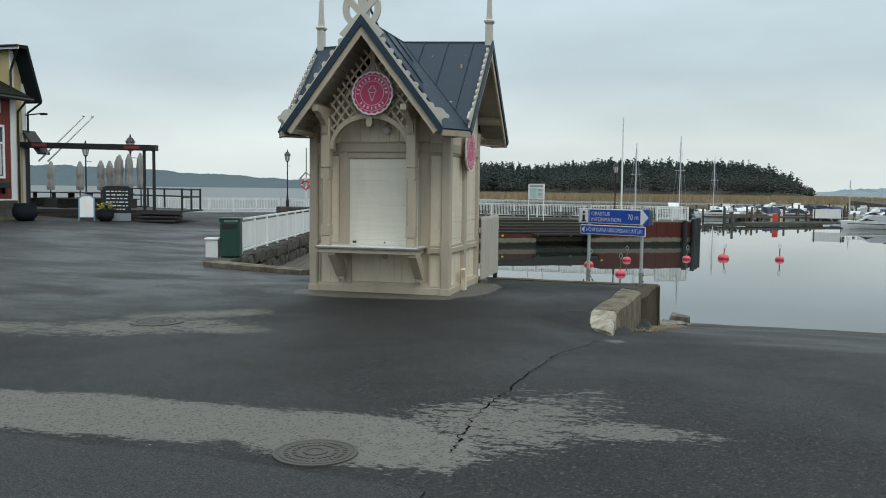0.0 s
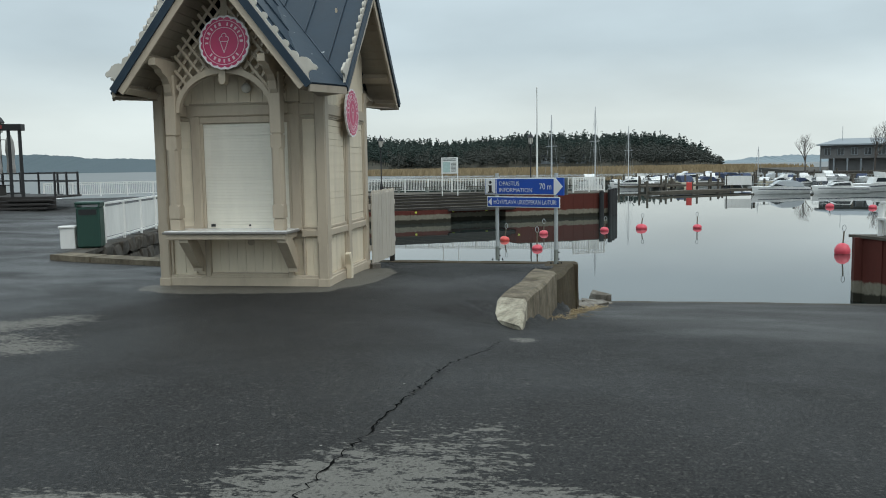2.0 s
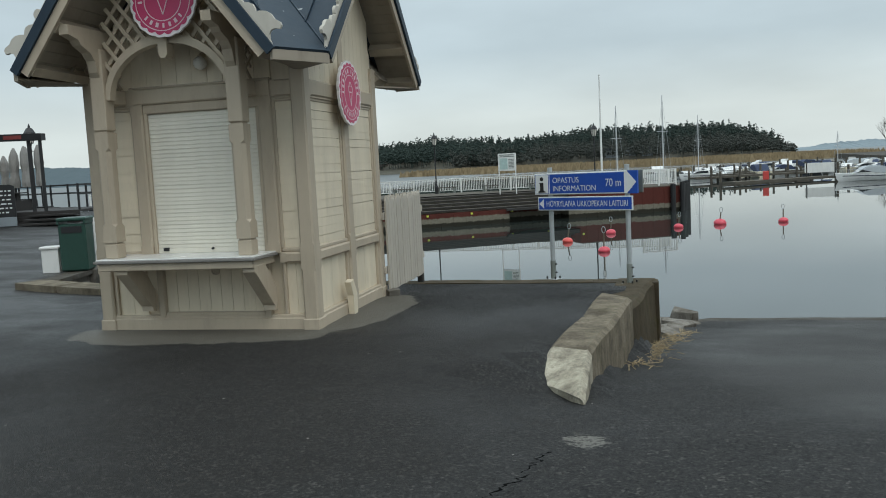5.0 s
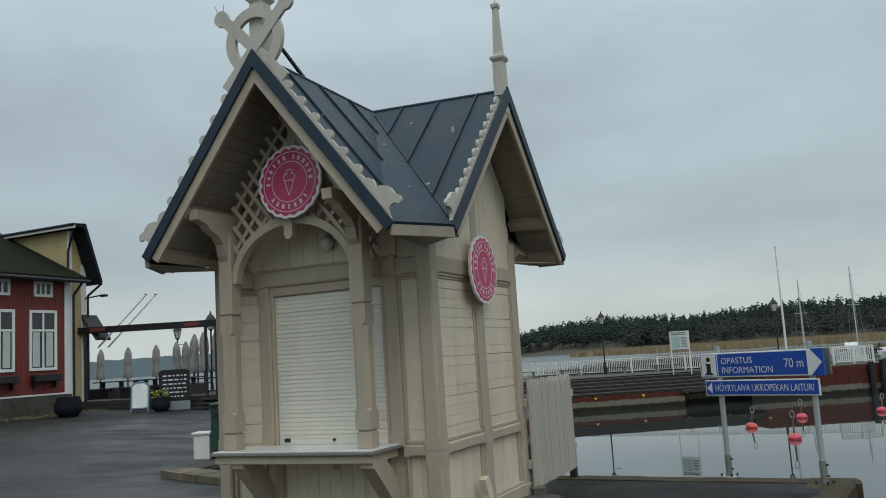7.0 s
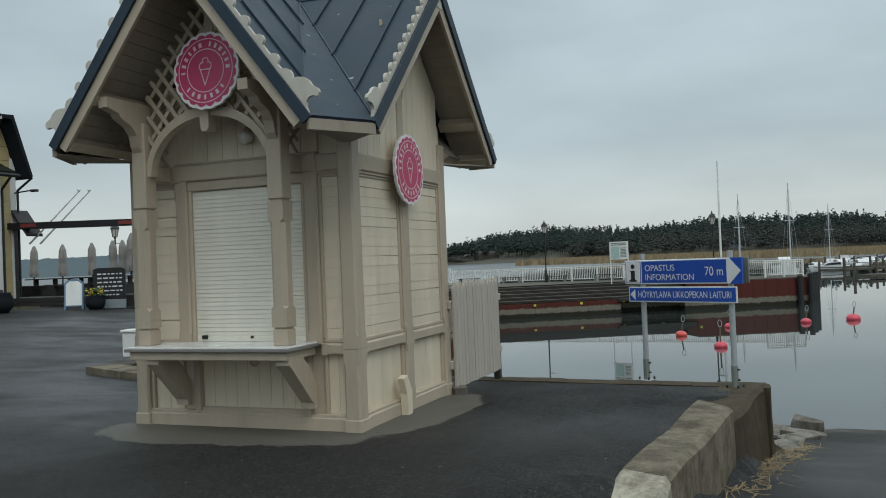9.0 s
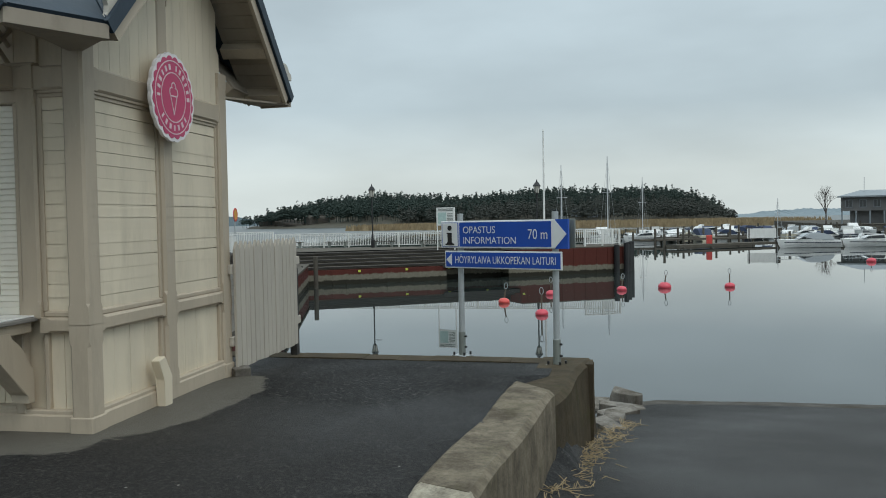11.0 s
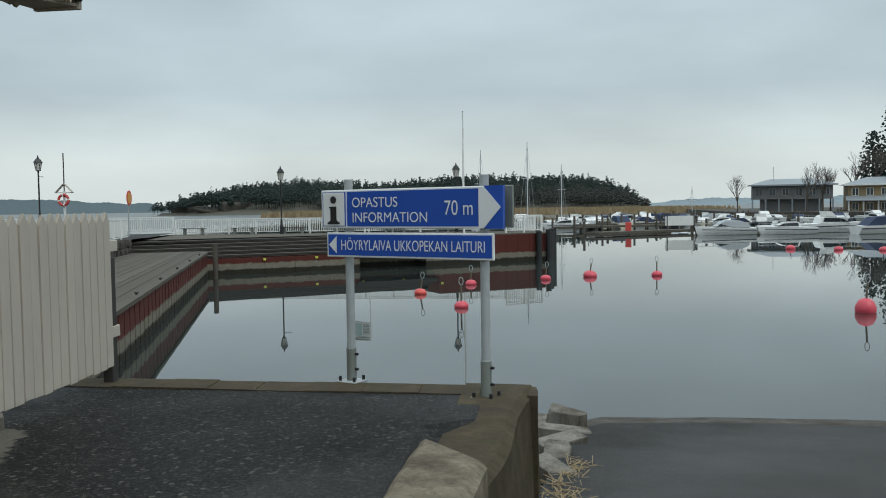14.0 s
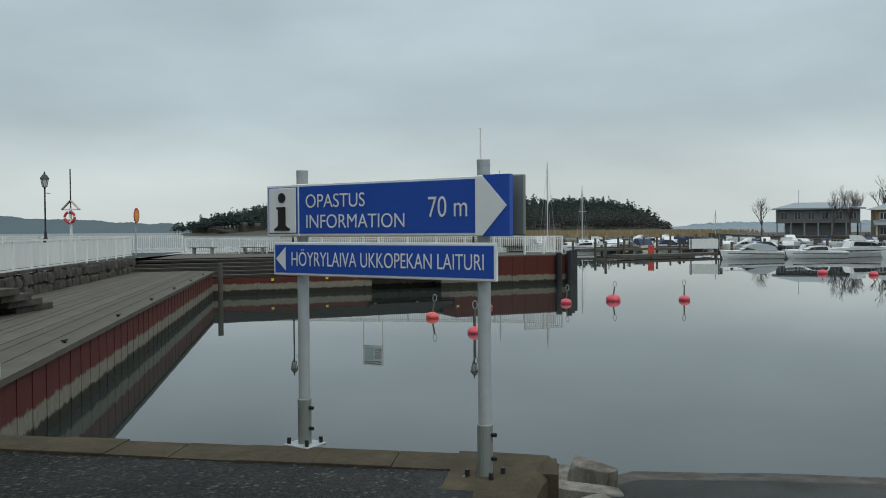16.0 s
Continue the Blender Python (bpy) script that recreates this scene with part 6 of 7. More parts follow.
for (ax, ay), (bx, by) in (((-7.1, 4.35), (-5.9, 3.85)), ((-5.85, 3.83), (-3.95, 3.15))):
    beam(bm, (ax, ay, 0.10), (bx, by, 0.10), 0.5, 0.16)
single("kerb", bm, M_CONC, "worn concrete kerb slab at the basin's edge", "kerb", "structure")

# terrace
TZ = 0.92
terrace = thing("terrace", "dark timber restaurant terrace with pergola frame", "terrace", kind="structure")
T0, T1 = Vector((-24.7, 18.1, 0)), Vector((-18.6, 19.3, 0))
TD = (T1 - T0).normalized()
TN = Vector((-TD.y, TD.x, 0))


def on_t(u, v, z):
    p = T0 + TD * u + TN * v
    return Vector((p.x, p.y, z))


TLEN = (T1 - T0).length
for k in range(10):
    bm = bmesh.new()
    left = -0.2 if k == 0 else -6.0
    right = TLEN + 1.3 - 1.15 * max(0, k - 2)
    a, b = on_t(left, 0.9 * k + 0.01, TZ - 0.05), on_t(right, 0.9 * k + 0.01, TZ - 0.05)
    plate(bm, [(q.x, q.y) for q in (a, b, on_t(right, 0.9 * k + 0.88, 0), on_t(left, 0.9 * k + 0.88, 0))], TZ - 0.08, TZ + 0.003 * (k % 2), "xy")
    part("deck_plank", bm, M_DARKWOOD, terrace)
for k in range(3):
    bm = bmesh.new()
    beam(bm, on_t(-0.9, 0.0, 0.5 + 0.16 * k), on_t(TLEN + 1.3, 0.0, 0.5 + 0.16 * k), 0.05, 0.145)
    part("fascia_board", bm, M_DARKWOOD, terrace)
bm = bmesh.new()
for k in range(3):
    a = on_t(TLEN + 0.3, -0.35 * k - 0.2, 0.4 + 0.0)
    beam(bm, on_t(TLEN - 0.6, -0.3 * k - 0.15, 0.77 - 0.15 * k), on_t(TLEN + 1.2, -0.3 * k - 0.15, 0.77 - 0.15 * k), 0.3, 0.06)
part("entrance_step", bm, M_DARKWOOD, terrace)
for u in (0.2, TLEN * 0.92, TLEN - 0.05):
    for v in (0.1,):
        bm = bmesh.new()
        beam(bm, on_t(u, v, 0.5), on_t(u, v, 3.85), 0.12, 0.12)
        part("pergola_post", bm, M_BLACK, terrace)
bm = bmesh.new()
beam(bm, on_t(-0.5, 0.1, 3.84), on_t(TLEN + 0.1, 0.1, 3.74), 0.35, 0.26)
part("pergola_beam", bm, M_BLACK, terrace, "black cassette awning beam with red badges")
bm = bmesh.new()
for u in (0.9, TLEN - 1.0):
    beam(bm, on_t(u - 0.35, -0.09, 3.84 - 0.1 * u / TLEN), on_t(u + 0.35, -0.09, 3.84 - 0.1 * u / TLEN), 0.02, 0.14)
part("badge", bm, plain("dull_red_badge", (0.2, 0.035, 0.03), 0.6), terrace, "plain red badge")
bm = bmesh.new()
for z in (0.95, 0.6):
    beam(bm, on_t(TLEN + 1.2, 0.2, TZ + z), on_t(TLEN + 1.2, 2.6, TZ + z), 0.05, 0.07)
    beam(bm, on_t(TLEN + 1.2, 2.6, TZ + z), on_t(TLEN - 6.6, 8.8, TZ + z), 0.05, 0.07)
for v in range(3):
    beam(bm, on_t(TLEN + 1.2, 0.2 + 1.2 * v, TZ), on_t(TLEN + 1.2, 0.2 + 1.2 * v, TZ + 1.0), 0.08, 0.08)
for k in range(1, 7):
    p = on_t(TLEN + 1.2 - 7.8 * k / 6, 2.6 + 6.2 * k / 6, TZ)
    beam(bm, p, p + Vector((0, 0, 1.0)), 0.08, 0.08)
part("terrace_railing", bm, M_BLACK, terrace)


def parasol(p, h, w):
    a = thing("closed_parasol", "closed grey canvas parasol on the terrace", "parasol", "closed parasols", pose(p.x, p.y, TZ, 1.5 * math.sin(p.x * 3), 1.5 * math.cos(p.y), 0))
    bm = bmesh.new()
    rod(bm, (0, 0, 0), (0, 0, h), 0.035, n=8)
    part("pole", bm, M_BLACK, a)
    bm = bmesh.new()
    lathe(bm, [(w * 0.85, h * 0.35), (w, h * 0.42), (w * 0.8, h * 0.6), (w * 0.95, h * 0.72), (w * 0.75, h * 0.88), (w * 0.35, h * 0.97), (0.04, h)], 12)
    for v in bm.verts:
        g = 1 + 0.16 * math.sin(6 * math.atan2(v.co.y, v.co.x) + v.co.z * 2)
        v.co.x, v.co.y = v.co.x * g, v.co.y * g
    part("canvas", bm, M_CANVAS, a, "tied grey canvas")
    bm = bmesh.new()
    box(bm, -0.3, 0.3, -0.3, 0.3, 0, 0.06, 0.01)
    part("base", bm, M_BLACK, a)


for x, y, h in ((-29.9, 24.0, 2.35), (-28.05, 24.0, 2.35), (-26.2, 24.0, 2.35), (-24.9, 24.0, 2.4), (-24.5, 24.2, 2.4), (-23.9, 24.0, 2.65), (-23.6, 23.7, 2.7), (-23.25, 24.0, 2.75), (-22.9, 23.6, 2.75), (-22.5, 24.0, 2.8)):
    parasol(Vector((x, y, 0)), h, 0.2)
for u, v in ((-0.6, 3.0), (1.6, 2.2), (3.2, 2.6), (0.4, 4.8)):
    t = thing("terrace_table", "dark timber table with benches on the terrace", "table", "terrace tables", Matrix.Translation(on_t(u, v, TZ)))
    for name, x0, x1, y0, y1, z0, z1 in (("tabletop", -0.8, 0.8, -0.4, 0.4, 0.7, 0.75), ("seat", -0.8, 0.8, -0.85, -0.6, 0.42, 0.46), ("seat", -0.8, 0.8, 0.6, 0.85, 0.42, 0.46), ("leg", -0.65, -0.57, -0.8, 0.8, 0.0, 0.42), ("leg", 0.57, 0.65, -0.8, 0.8, 0.0, 0.42), ("stretcher", -0.6, -0.5, -0.1, 0.1, 0.3, 0.7), ("stretcher", 0.5, 0.6, -0.1, 0.1, 0.3, 0.7)):
        bm = bmesh.new()
        box(bm, x0, x1, y0, y1, z0, z1, 0.01)
        part(name, bm, M_DARKWOOD, t)

ab = thing("a_board", "white pavement board in a blue frame", "sign board", m4=pose(-20.77, 17.45, ground_z(-20.77, 17.4), 0, 0, 35))
bm = bmesh.new()
for s in (-1, 1):
    pts = [(-0.34, 0.0), (-0.34, 1.0), (-0.2, 1.14), (0, 1.18), (0.2, 1.14), (0.34, 1.0), (0.34, 0.0), (0.28, 0.0), (0.28, 0.12), (-0.28, 0.12), (-0.28, 0.0)]
    b2 = bmesh.new()
    plate(b2, pts, -0.015, 0.015)
    bmesh.ops.transform(b2, matrix=pose(0, s * 0.22, 0, s * 10, 0, 0), verts=b2.verts)
    part("frame", b2, plain("blue_grey_frame", (0.12, 0.2, 0.28), 0.5), ab)
bm.free()
bm = bmesh.new()
plate(bm, [(-0.28, 0.16), (-0.28, 0.97), (-0.15, 1.08), (0.15, 1.08), (0.28, 0.97), (0.28, 0.16)], -0.022, -0.014)
bmesh.ops.transform(bm, matrix=pose(0, -0.22, 0, -10, 0, 0), verts=bm.verts)
part("face", bm, M_WHITE, ab, "blank white face")


def planter(at, r, flowers):
    p = thing("flower_pot" if flowers else "stone_urn", "dark round pot with yellow flowers" if flowers else "empty dark round stone pot", "pot", m4=pose(*at))
    bm = bmesh.new()
    lathe(bm, [(r * 0.6, 0), (r * 0.95, r * 0.4), (r, r * 0.9), (r * 0.8, r * 1.35), (r * 0.85, r * 1.45), (r * 0.7, r * 1.45), (r * 0.65, r * 1.3)], 20)
    part("pot", bm, M_DARKROOF, p, smooth=True)
    if flowers:
        rnd = random.Random(2)
        for nm, mat, n, s in (("leaf_tuft", M_LEAF, 60, 0.06), ("blossom", M_FLOWER, 50, 0.04)):
            bm = bmesh.new()
            for k in range(n):
                c = Vector((rnd.gauss(0, r * 0.4), rnd.gauss(0, r * 0.4), r * 1.4 + rnd.uniform(0.02, 0.28)))
                bmesh.ops.create_icosphere(bm, subdivisions=1, radius=s * rnd.uniform(0.6, 1.1), matrix=Matrix.Translation(c))
            tagged(part(nm, bm, mat, p), kind="stuff")


planter((-20.05, 17.75, ground_z(-20, 17.7)), 0.36, True)
planter((-22.05, 15.2, ground_z(-22, 15.2)), 0.5, False)
bb = thing("menu_board", "black chalk menu board with unreadable writing", "sign board", m4=pose(-19.85, 18.3, ground_z(-19.85, 18.3), 0, 0, 25))
bm = bmesh.new()
plate(bm, [(-0.6, 0.35), (0.6, 0.35), (0.6, 1.5), (0.45, 1.56), (-0.45, 1.56), (-0.6, 1.5)], -0.03, 0.03)
part("board", bm, M_BLACK, bb)
bm = bmesh.new()
box(bm, -0.6, 0.6, -0.05, 0.05, 0.0, 0.34, 0.01)
part("stand", bm, M_GREYROOF, bb)
rnd = random.Random(4)
bm = bmesh.new()
for k in range(6):
    x = -0.45
    while x < 0.4:
        w = rnd.uniform(0.05, 0.2)
        box(bm, x, min(x + w, 0.48), -0.036, -0.028, 0.5 + 0.16 * k, 0.55 + 0.16 * k)
        x += w + 0.06
tagged(part("chalk_writing", bm, M_TEXT, bb), kind="stuff")

for k in range(2):
    fp = thing("slanted_flagpole", "slender white flagpole slanting from the house wall", "flagpole", "slanted flagpoles")
    bm = bmesh.new()
    a = Vector((-24.2 + 0.25 * k, 18.6 + 0.3 * k, 3.1))
    rod(bm, a, a + Vector((1.7, 1.0, 2.1)), 0.04, 0.03, 8)
    part("pole", bm, M_WHITE, fp)
    bm = bmesh.new()
    bmesh.ops.create_uvsphere(bm, u_segments=8, v_segments=6, radius=0.07, matrix=Matrix.Translation(a + Vector((1.7, 1.0, 2.15))))
    part("knob", bm, M_WHITE, fp)


def window_at(parent, x, y0, y1, z0, z1, cols=2, transom=0.68, curtain=True, s=1, frame_mat=None):
    """A window in a wall that faces s*x: casing, glass, bars."""
    w = part("window", bmesh.new(), M_WHITE, parent)
    fm = frame_mat or M_WHITE
    bm = bmesh.new()
    t = 0.11
    for a, b, c, d in ((y0 - t, y1 + t, z1, z1 + t), (y0 - t, y1 + t, z0 - t, z0), (y0 - t, y0, z0, z1), (y1, y1 + t, z0, z1)):
        box(bm, x, x + s * 0.06, a, b, c, d, 0.006)
    for k in range(1, cols):
        yy = y0 + (y1 - y0) * k / cols
        box(bm, x, x + s * 0.04, yy - 0.04, yy + 0.04, z0, z1)
    if transom:
        zz = z0 + (z1 - z0) * transom
        box(bm, x, x + s * 0.045, y0, y1, zz - 0.04, zz + 0.04)
    part("window_frame", bm, fm, w)
    bm = bmesh.new()
    box(bm, x - s * 0.02, x + s * 0.012, y0, y1, z0, z1)
    part("pane", bm, M_GLASS, w)
    if curtain:
        for a, b in ((y0 + 0.06, y0 + (y1 - y0) * 0.36), (y1 - (y1 - y0) * 0.36, y1 - 0.06)):
            bm = bmesh.new()
            box(bm, x + s * 0.013, x + s * 0.019, a, b, z0 + 0.05, z0 + (z1 - z0) * (transom or 1) - 0.05, 0.002)
            part("curtain", bm, M_CURTAIN, w)


house = thing("red_house", "old red timber house with white windows and mossy dark roof", "house")
HX, HY1, HY0 = -24.3, 17.25, -16.0
bm = bmesh.new()
box(bm, HX - 9, HX, HY0, HY1, 1.3, 5.85)
part("wall", bm, M_REDBOARD, house)
bm = bmesh.new()
box(bm, HX - 9.1, HX + 0.06, HY0, HY1 + 0.06, 0.3, 1.3, 0.02)
part("plinth", bm, M_GRANITE, house, "granite plinth")
k = 0
y = 6.0
bm = bmesh.new()
box(bm, HX, HX + 0.022, 0.004, 0.156, 1.31, 5.8)
mb = mesh_of("board", bm, M_REDBOARD)
while y < HY1 - 0.3:
    piece("board", mb, house, pose(0, y, 0))
    y += 0.16
bm = bmesh.new()
box(bm, HX - 0.1, HX + 0.06, HY1 - 0.28, HY1 + 0.05, 1.3, 5.8, 0.01)
part("corner_board", bm, M_WHITE, house)
bm = bmesh.new()
box(bm, HX, HX + 0.08, HY0, HY1, 1.3, 1.37, 0.01)
part("sill_board", bm, M_WHITE, house)
for yc in (15.95, 14.05, 12.15, 10.25):
    window_at(house, HX + 0.024, yc - 0.52, yc + 0.52, 2.38, 4.50)
    window_at(house, HX + 0.024, yc - 0.32, yc + 0.32, 5.24, 5.64, 3, 0, False)
    bm = bmesh.new()
    box(bm, HX + 0.08, HX + 0.38, yc - 0.6, yc + 0.6, 1.85, 2.12, 0.02)
    box(bm, HX + 0.03, HX + 0.2, yc - 0.5, yc - 0.45, 1.6, 1.86)
    box(bm, HX + 0.03, HX + 0.2, yc + 0.45, yc + 0.5, 1.6, 1.86)
    part("window_box", bm, M_BLACK, house, "black window box")
bm = bmesh.new()
plate(bm, [(HX + 0.55, 5.8), (HX + 0.55, 5.94), (HX - 6.5, 9.3), (HX - 13, 5.94), (HX - 13, 5.8), (HX - 6.5, 9.12)], HY0 - 0.3, HY1 + 0.4, "xz")
part("roof", bm, M_MOSSROOF, house, "mossy dark roof")
bm = bmesh.new()
rod(bm, (HX + 0.6, HY0, 5.78), (HX + 0.6, HY1 + 0.5, 5.78), 0.08, n=8)
rod(bm, (HX + 0.58, HY1 + 0.15, 5.75), (HX + 0.12, HY1 + 0.1, 5.25), 0.05, n=8)
rod(bm, (HX + 0.12, HY1 + 0.1, 5.25), (HX + 0.12, HY1 + 0.1, 0.8), 0.05, n=8)
part("gutter", bm, M_BLACK, house)
bm = bmesh.new()
for q in range(260):
    rx, ry = HX + 0.1 + random.Random(q).uniform(0, 1.3), random.Random(q + 999).uniform(8, HY1 + 3)
    z = ground_z(rx, ry)
    bmesh.ops.create_cone(bm, cap_ends=False, segments=4, radius1=0.09, radius2=0.0, depth=0.06, matrix=Matrix.Translation((rx, ry, z + 0.02)))
single("grass", bm, M_GRASS, "worn grass along the house plinth", "grass", "stuff")

yh = thing("yellow_house", "pale yellow timber house behind the red one, with a dark roof", "house")
bm = bmesh.new()
box(bm, -33.5, -24.75, 17.6, 18.43, 0.3, 8.02)
part("wall", bm, M_YELLOWBOARD, yh)
bm = bmesh.new()
box(bm, -24.78, -24.70, 18.2, 18.47, 0.3, 6.6, 0.01)
box(bm, -24.78, -24.70, 17.56, 17.75, 0.3, 8.0, 0.01)
part("corner_board", bm, M_WHITE, yh)
for k in range(12):
    bm = bmesh.new()
    box(bm, -24.76, -24.725, 17.75, 18.2, 1.0 + 0.55 * k, 1.53 + 0.55 * k, 0.006)
    part("board", bm, M_YELLOWBOARD, yh)
bm = bmesh.new()
plate(bm, [(17.3, 8.06), (17.3, 8.2), (17.85, 8.24), (18.7, 5.86), (18.62, 5.74), (17.75, 8.06)], -34.3, -24.0, "yz")
part("roof", bm, M_DARKROOF, yh)
bm = bmesh.new()
beam(bm, (-24.0, 17.28, 8.08), (-34.2, 17.28, 8.08), 0.05, 0.14)
part("eave_board", bm, M_WHITE, yh)
bm = bmesh.new()
rod(bm, (-24.0, 17.24, 8.16), (-34.2, 17.24, 8.16), 0.06, n=8)
rod(bm, (-24.05, 17.3, 8.1), (-24.65, 17.5, 7.1), 0.05, n=8)
rod(bm, (-24.65, 17.5, 7.1), (-24.65, 17.5, 5.9), 0.05, n=8)
rod(bm, (-24.05, 18.7, 5.8), (-24.65, 18.5, 5.3), 0.05, n=8)
rod(bm, (-24.65, 18.5, 5.3), (-24.65, 18.5, 1.0), 0.05, n=8)
part("gutter", bm, M_BLACK, yh)
bm = bmesh.new()
plate(bm, [(-24.7, 4.5), (-23.9, 3.5), (-23.9, 3.4), (-24.7, 4.36)], 18.2, 19.0, "xz")
part("awning", bm, M_DARKWOOD, yh, "dark awning")
bm = bmesh.new()
rod(bm, (-24.7, 18.4, 5.2), (-24.0, 18.7, 5.3), 0.03, n=6)
box(bm, -24.1, -23.8, 18.6, 18.8, 5.22, 5.32, 0.02)
part("wall_lamp", bm, M_BLACK, yh)

# ---- far shore: island, reeds, hills ----
def hill_mesh(name, xs, y, tops, depth, mat, label, seed, jag, teeth=1):
    """A wooded ridge seen from afar: a long mound whose skyline is broken by tree tops."""
    bm = bmesh.new()
    n = 420
    rnd = random.Random(seed)
    rows = []
    for k in range(n + 1):
        u = k / n
        x = xs[0] + (xs[1] - xs[0]) * u
        f = u * (len(tops) - 1)
        i = min(int(f), len(tops) - 2)
        t = f - i
        t = t * t * (3 - 2 * t)
        h = tops[i] * (1 - t) + tops[i + 1] * t
        h += jag * (noise.noise((x * 0.02, seed, 0)) * 2 + noise.noise((x * 0.11, seed, 3)) + rnd.uniform(-0.4, 0.4)) * min(1, h / 10)
        rows.append([bm.verts.new(p) for p in ((x, y - depth * 0.3, WATER - 0.5), (x, y, max(h, 0) * 0.55), (x, y + depth * 0.25, max(h, 0)), (x, y + depth, WATER - 0.5))])
    for a, b in zip(rows, rows[1:]):
        for j in range(3):
            bm.faces.new((a[j], b[j], b[j + 1], a[j + 1]))
    return single(name, bm, mat, label, "hill", "structure")


hill_mesh("backdrop", (-2600, -760), 2100, (62, 62, 62, 60, 52, 37, 24, 3), 400, M_HAZEHILL, "distant wooded hills across the bay", 5, 2.2)
hill_mesh("backdrop", (-1300, -380), 3300, (14, 18, 14, 10, 4), 400, M_HAZEHILL2, "hazy farther hills across the bay", 8, 2)
hill_mesh("backdrop", (330, 1500), 2300, (2, 16, 14, 22, 24, 30), 400, M_HAZEHILL2, "hazy hills beyond the harbour", 11, 3)

TOPS = [(-256, 0), (-238, 9), (-205, 14), (-165, 16), (-120, 14), (-95, 12), (-70, 15), (-20, 17), (20, 16), (55, 16), (78, 13), (92, 7), (102, -1)]


def isl_top(x):
    for (a, h), (b, g) in zip(TOPS, TOPS[1:]):
        if a <= x <= b:
            return h + (g - h) * (x - a) / (b - a)
    return -2.0


bm = bmesh.new()
rows = []
for k in range(121):
    x = -250 + 366 * k / 120
    h = isl_top(x) - 3
    prof = [(560, WATER - 0.4), (575, 0.2), (600, max(0, h * 0.35)), (640, max(0, h * 0.75)), (690, max(0, h)), (760, max(0, h * 0.5)), (800, WATER - 1)]
    rows.append([bm.verts.new((x, y + 25 * max(0, (-x - 190) / 60), z + (1.2 * noise.noise((x * 0.05, y * 0.05, 0)) if z > 0.3 else 0))) for y, z in prof])
for a, b in zip(rows, rows[1:]):
    for j in range(6):
        bm.faces.new((a[j], b[j], b[j + 1], a[j + 1]))
single("island_ground", bm, concrete("island_rock", (0.05, 0.05, 0.036), (0.10, 0.095, 0.07), 0.6), "low rocky island ground under the trees", "island", "structure")

rnd = random.Random(21)


OCTA_V = np.array([(1, 0, 0), (-1, 0, 0), (0, 1, 0), (0, -1, 0), (0, 0, 1), (0, 0, -1)], float)
OCTA_F = np.array([(0, 2, 4), (2, 1, 4), (1, 3, 4), (3, 0, 4), (2, 0, 5), (1, 2, 5), (3, 1, 5), (0, 3, 5)])


def crown_mesh(name, trees, size, mat, bare=0.35):
    """Many trees in one mesh: ragged crowns of small leaf clumps over thin trunks. A tree is (x, y, z, height, width, clumps, spire)."""
    rg = np.random.RandomState(len(trees))
    vs, fs, base = [], [], 0
    for x, y, z, h, w, n, spire in trees:
        u = rg.uniform(bare, 1.0, n)
        wide = np.where(u < 0.55, 0.75 + 0.45 * u, 1.0 - 0.95 * (u - 0.55) / 0.45 * spire) * w
        a, r = rg.uniform(0, 6.283, n), np.sqrt(rg.uniform(0.0, 1.0, n)) * wide
        lobes = 1.0 + 0.35 * np.sin(3 * a + x) * np.sin(9 * u + y)
        c = np.stack([x + r * lobes * np.cos(a), y + r * lobes * np.sin(a), z + h * u], 1)
        k = rg.uniform(0.55, 1.25, n) * size * (0.7 + 0.5 * (1 - u))
        sc = np.stack([k * rg.uniform(0.7, 1.3, n), k * rg.uniform(0.7, 1.3, n), k * rg.uniform(0.45, 0.85, n)], 1)
        v = OCTA_V[None] * sc[:, None] * rg.uniform(0.7, 1.3, (n, 6, 1)) + c[:, None]
        v[:, :4, 2] += (k[:, None] * rg.uniform(-0.4, 0.4, (n, 4)))
        vs.append(v.reshape(-1, 3))
        fs.append((OCTA_F[None] + base + 6 * np.arange(n)[:, None, None]).reshape(-1, 3))
        base += 6 * n
        t = 0.012 * h + 0.06
        vs.append(np.array([(x - t, y, z - 1), (x + t, y, z - 1), (x, y + t, z - 1), (x, y, z + h * 0.95)]))
        fs.append(np.array([(0, 1, 3), (1, 2, 3), (2, 0, 3)]) + base)
        base += 4
    me = bpy.data.meshes.new(name)
    me.from_pydata(np.concatenate(vs).tolist(), [], np.concatenate(fs).tolist())
    me.materials.append(mat)
    return me


def forest(name, n, xr, yr, hr, wr, mat, label, clumps=34, spire=0.8, size=0.85, bare=0.3):
    trees = []
    for _ in range(n):
        x, y = rnd.uniform(*xr), rnd.uniform(*yr)
        top = isl_top(x)
        if top < 0.5:
            continue
        g = max(0, top - 3) * min(1.0, 0.3 + 0.7 * (y - 590) / 100)
        h = rnd.uniform(*hr) * (0.75 if x > 92 or x < -225 else 1) * (1.18 if rnd.random() < 0.08 else 1)
        trees.append((x, y, g, h, rnd.uniform(*wr), clumps, spire))
    return tagged(new(name, crown_mesh(name, trees, size, mat, bare)), label, "forest", kind="stuff")


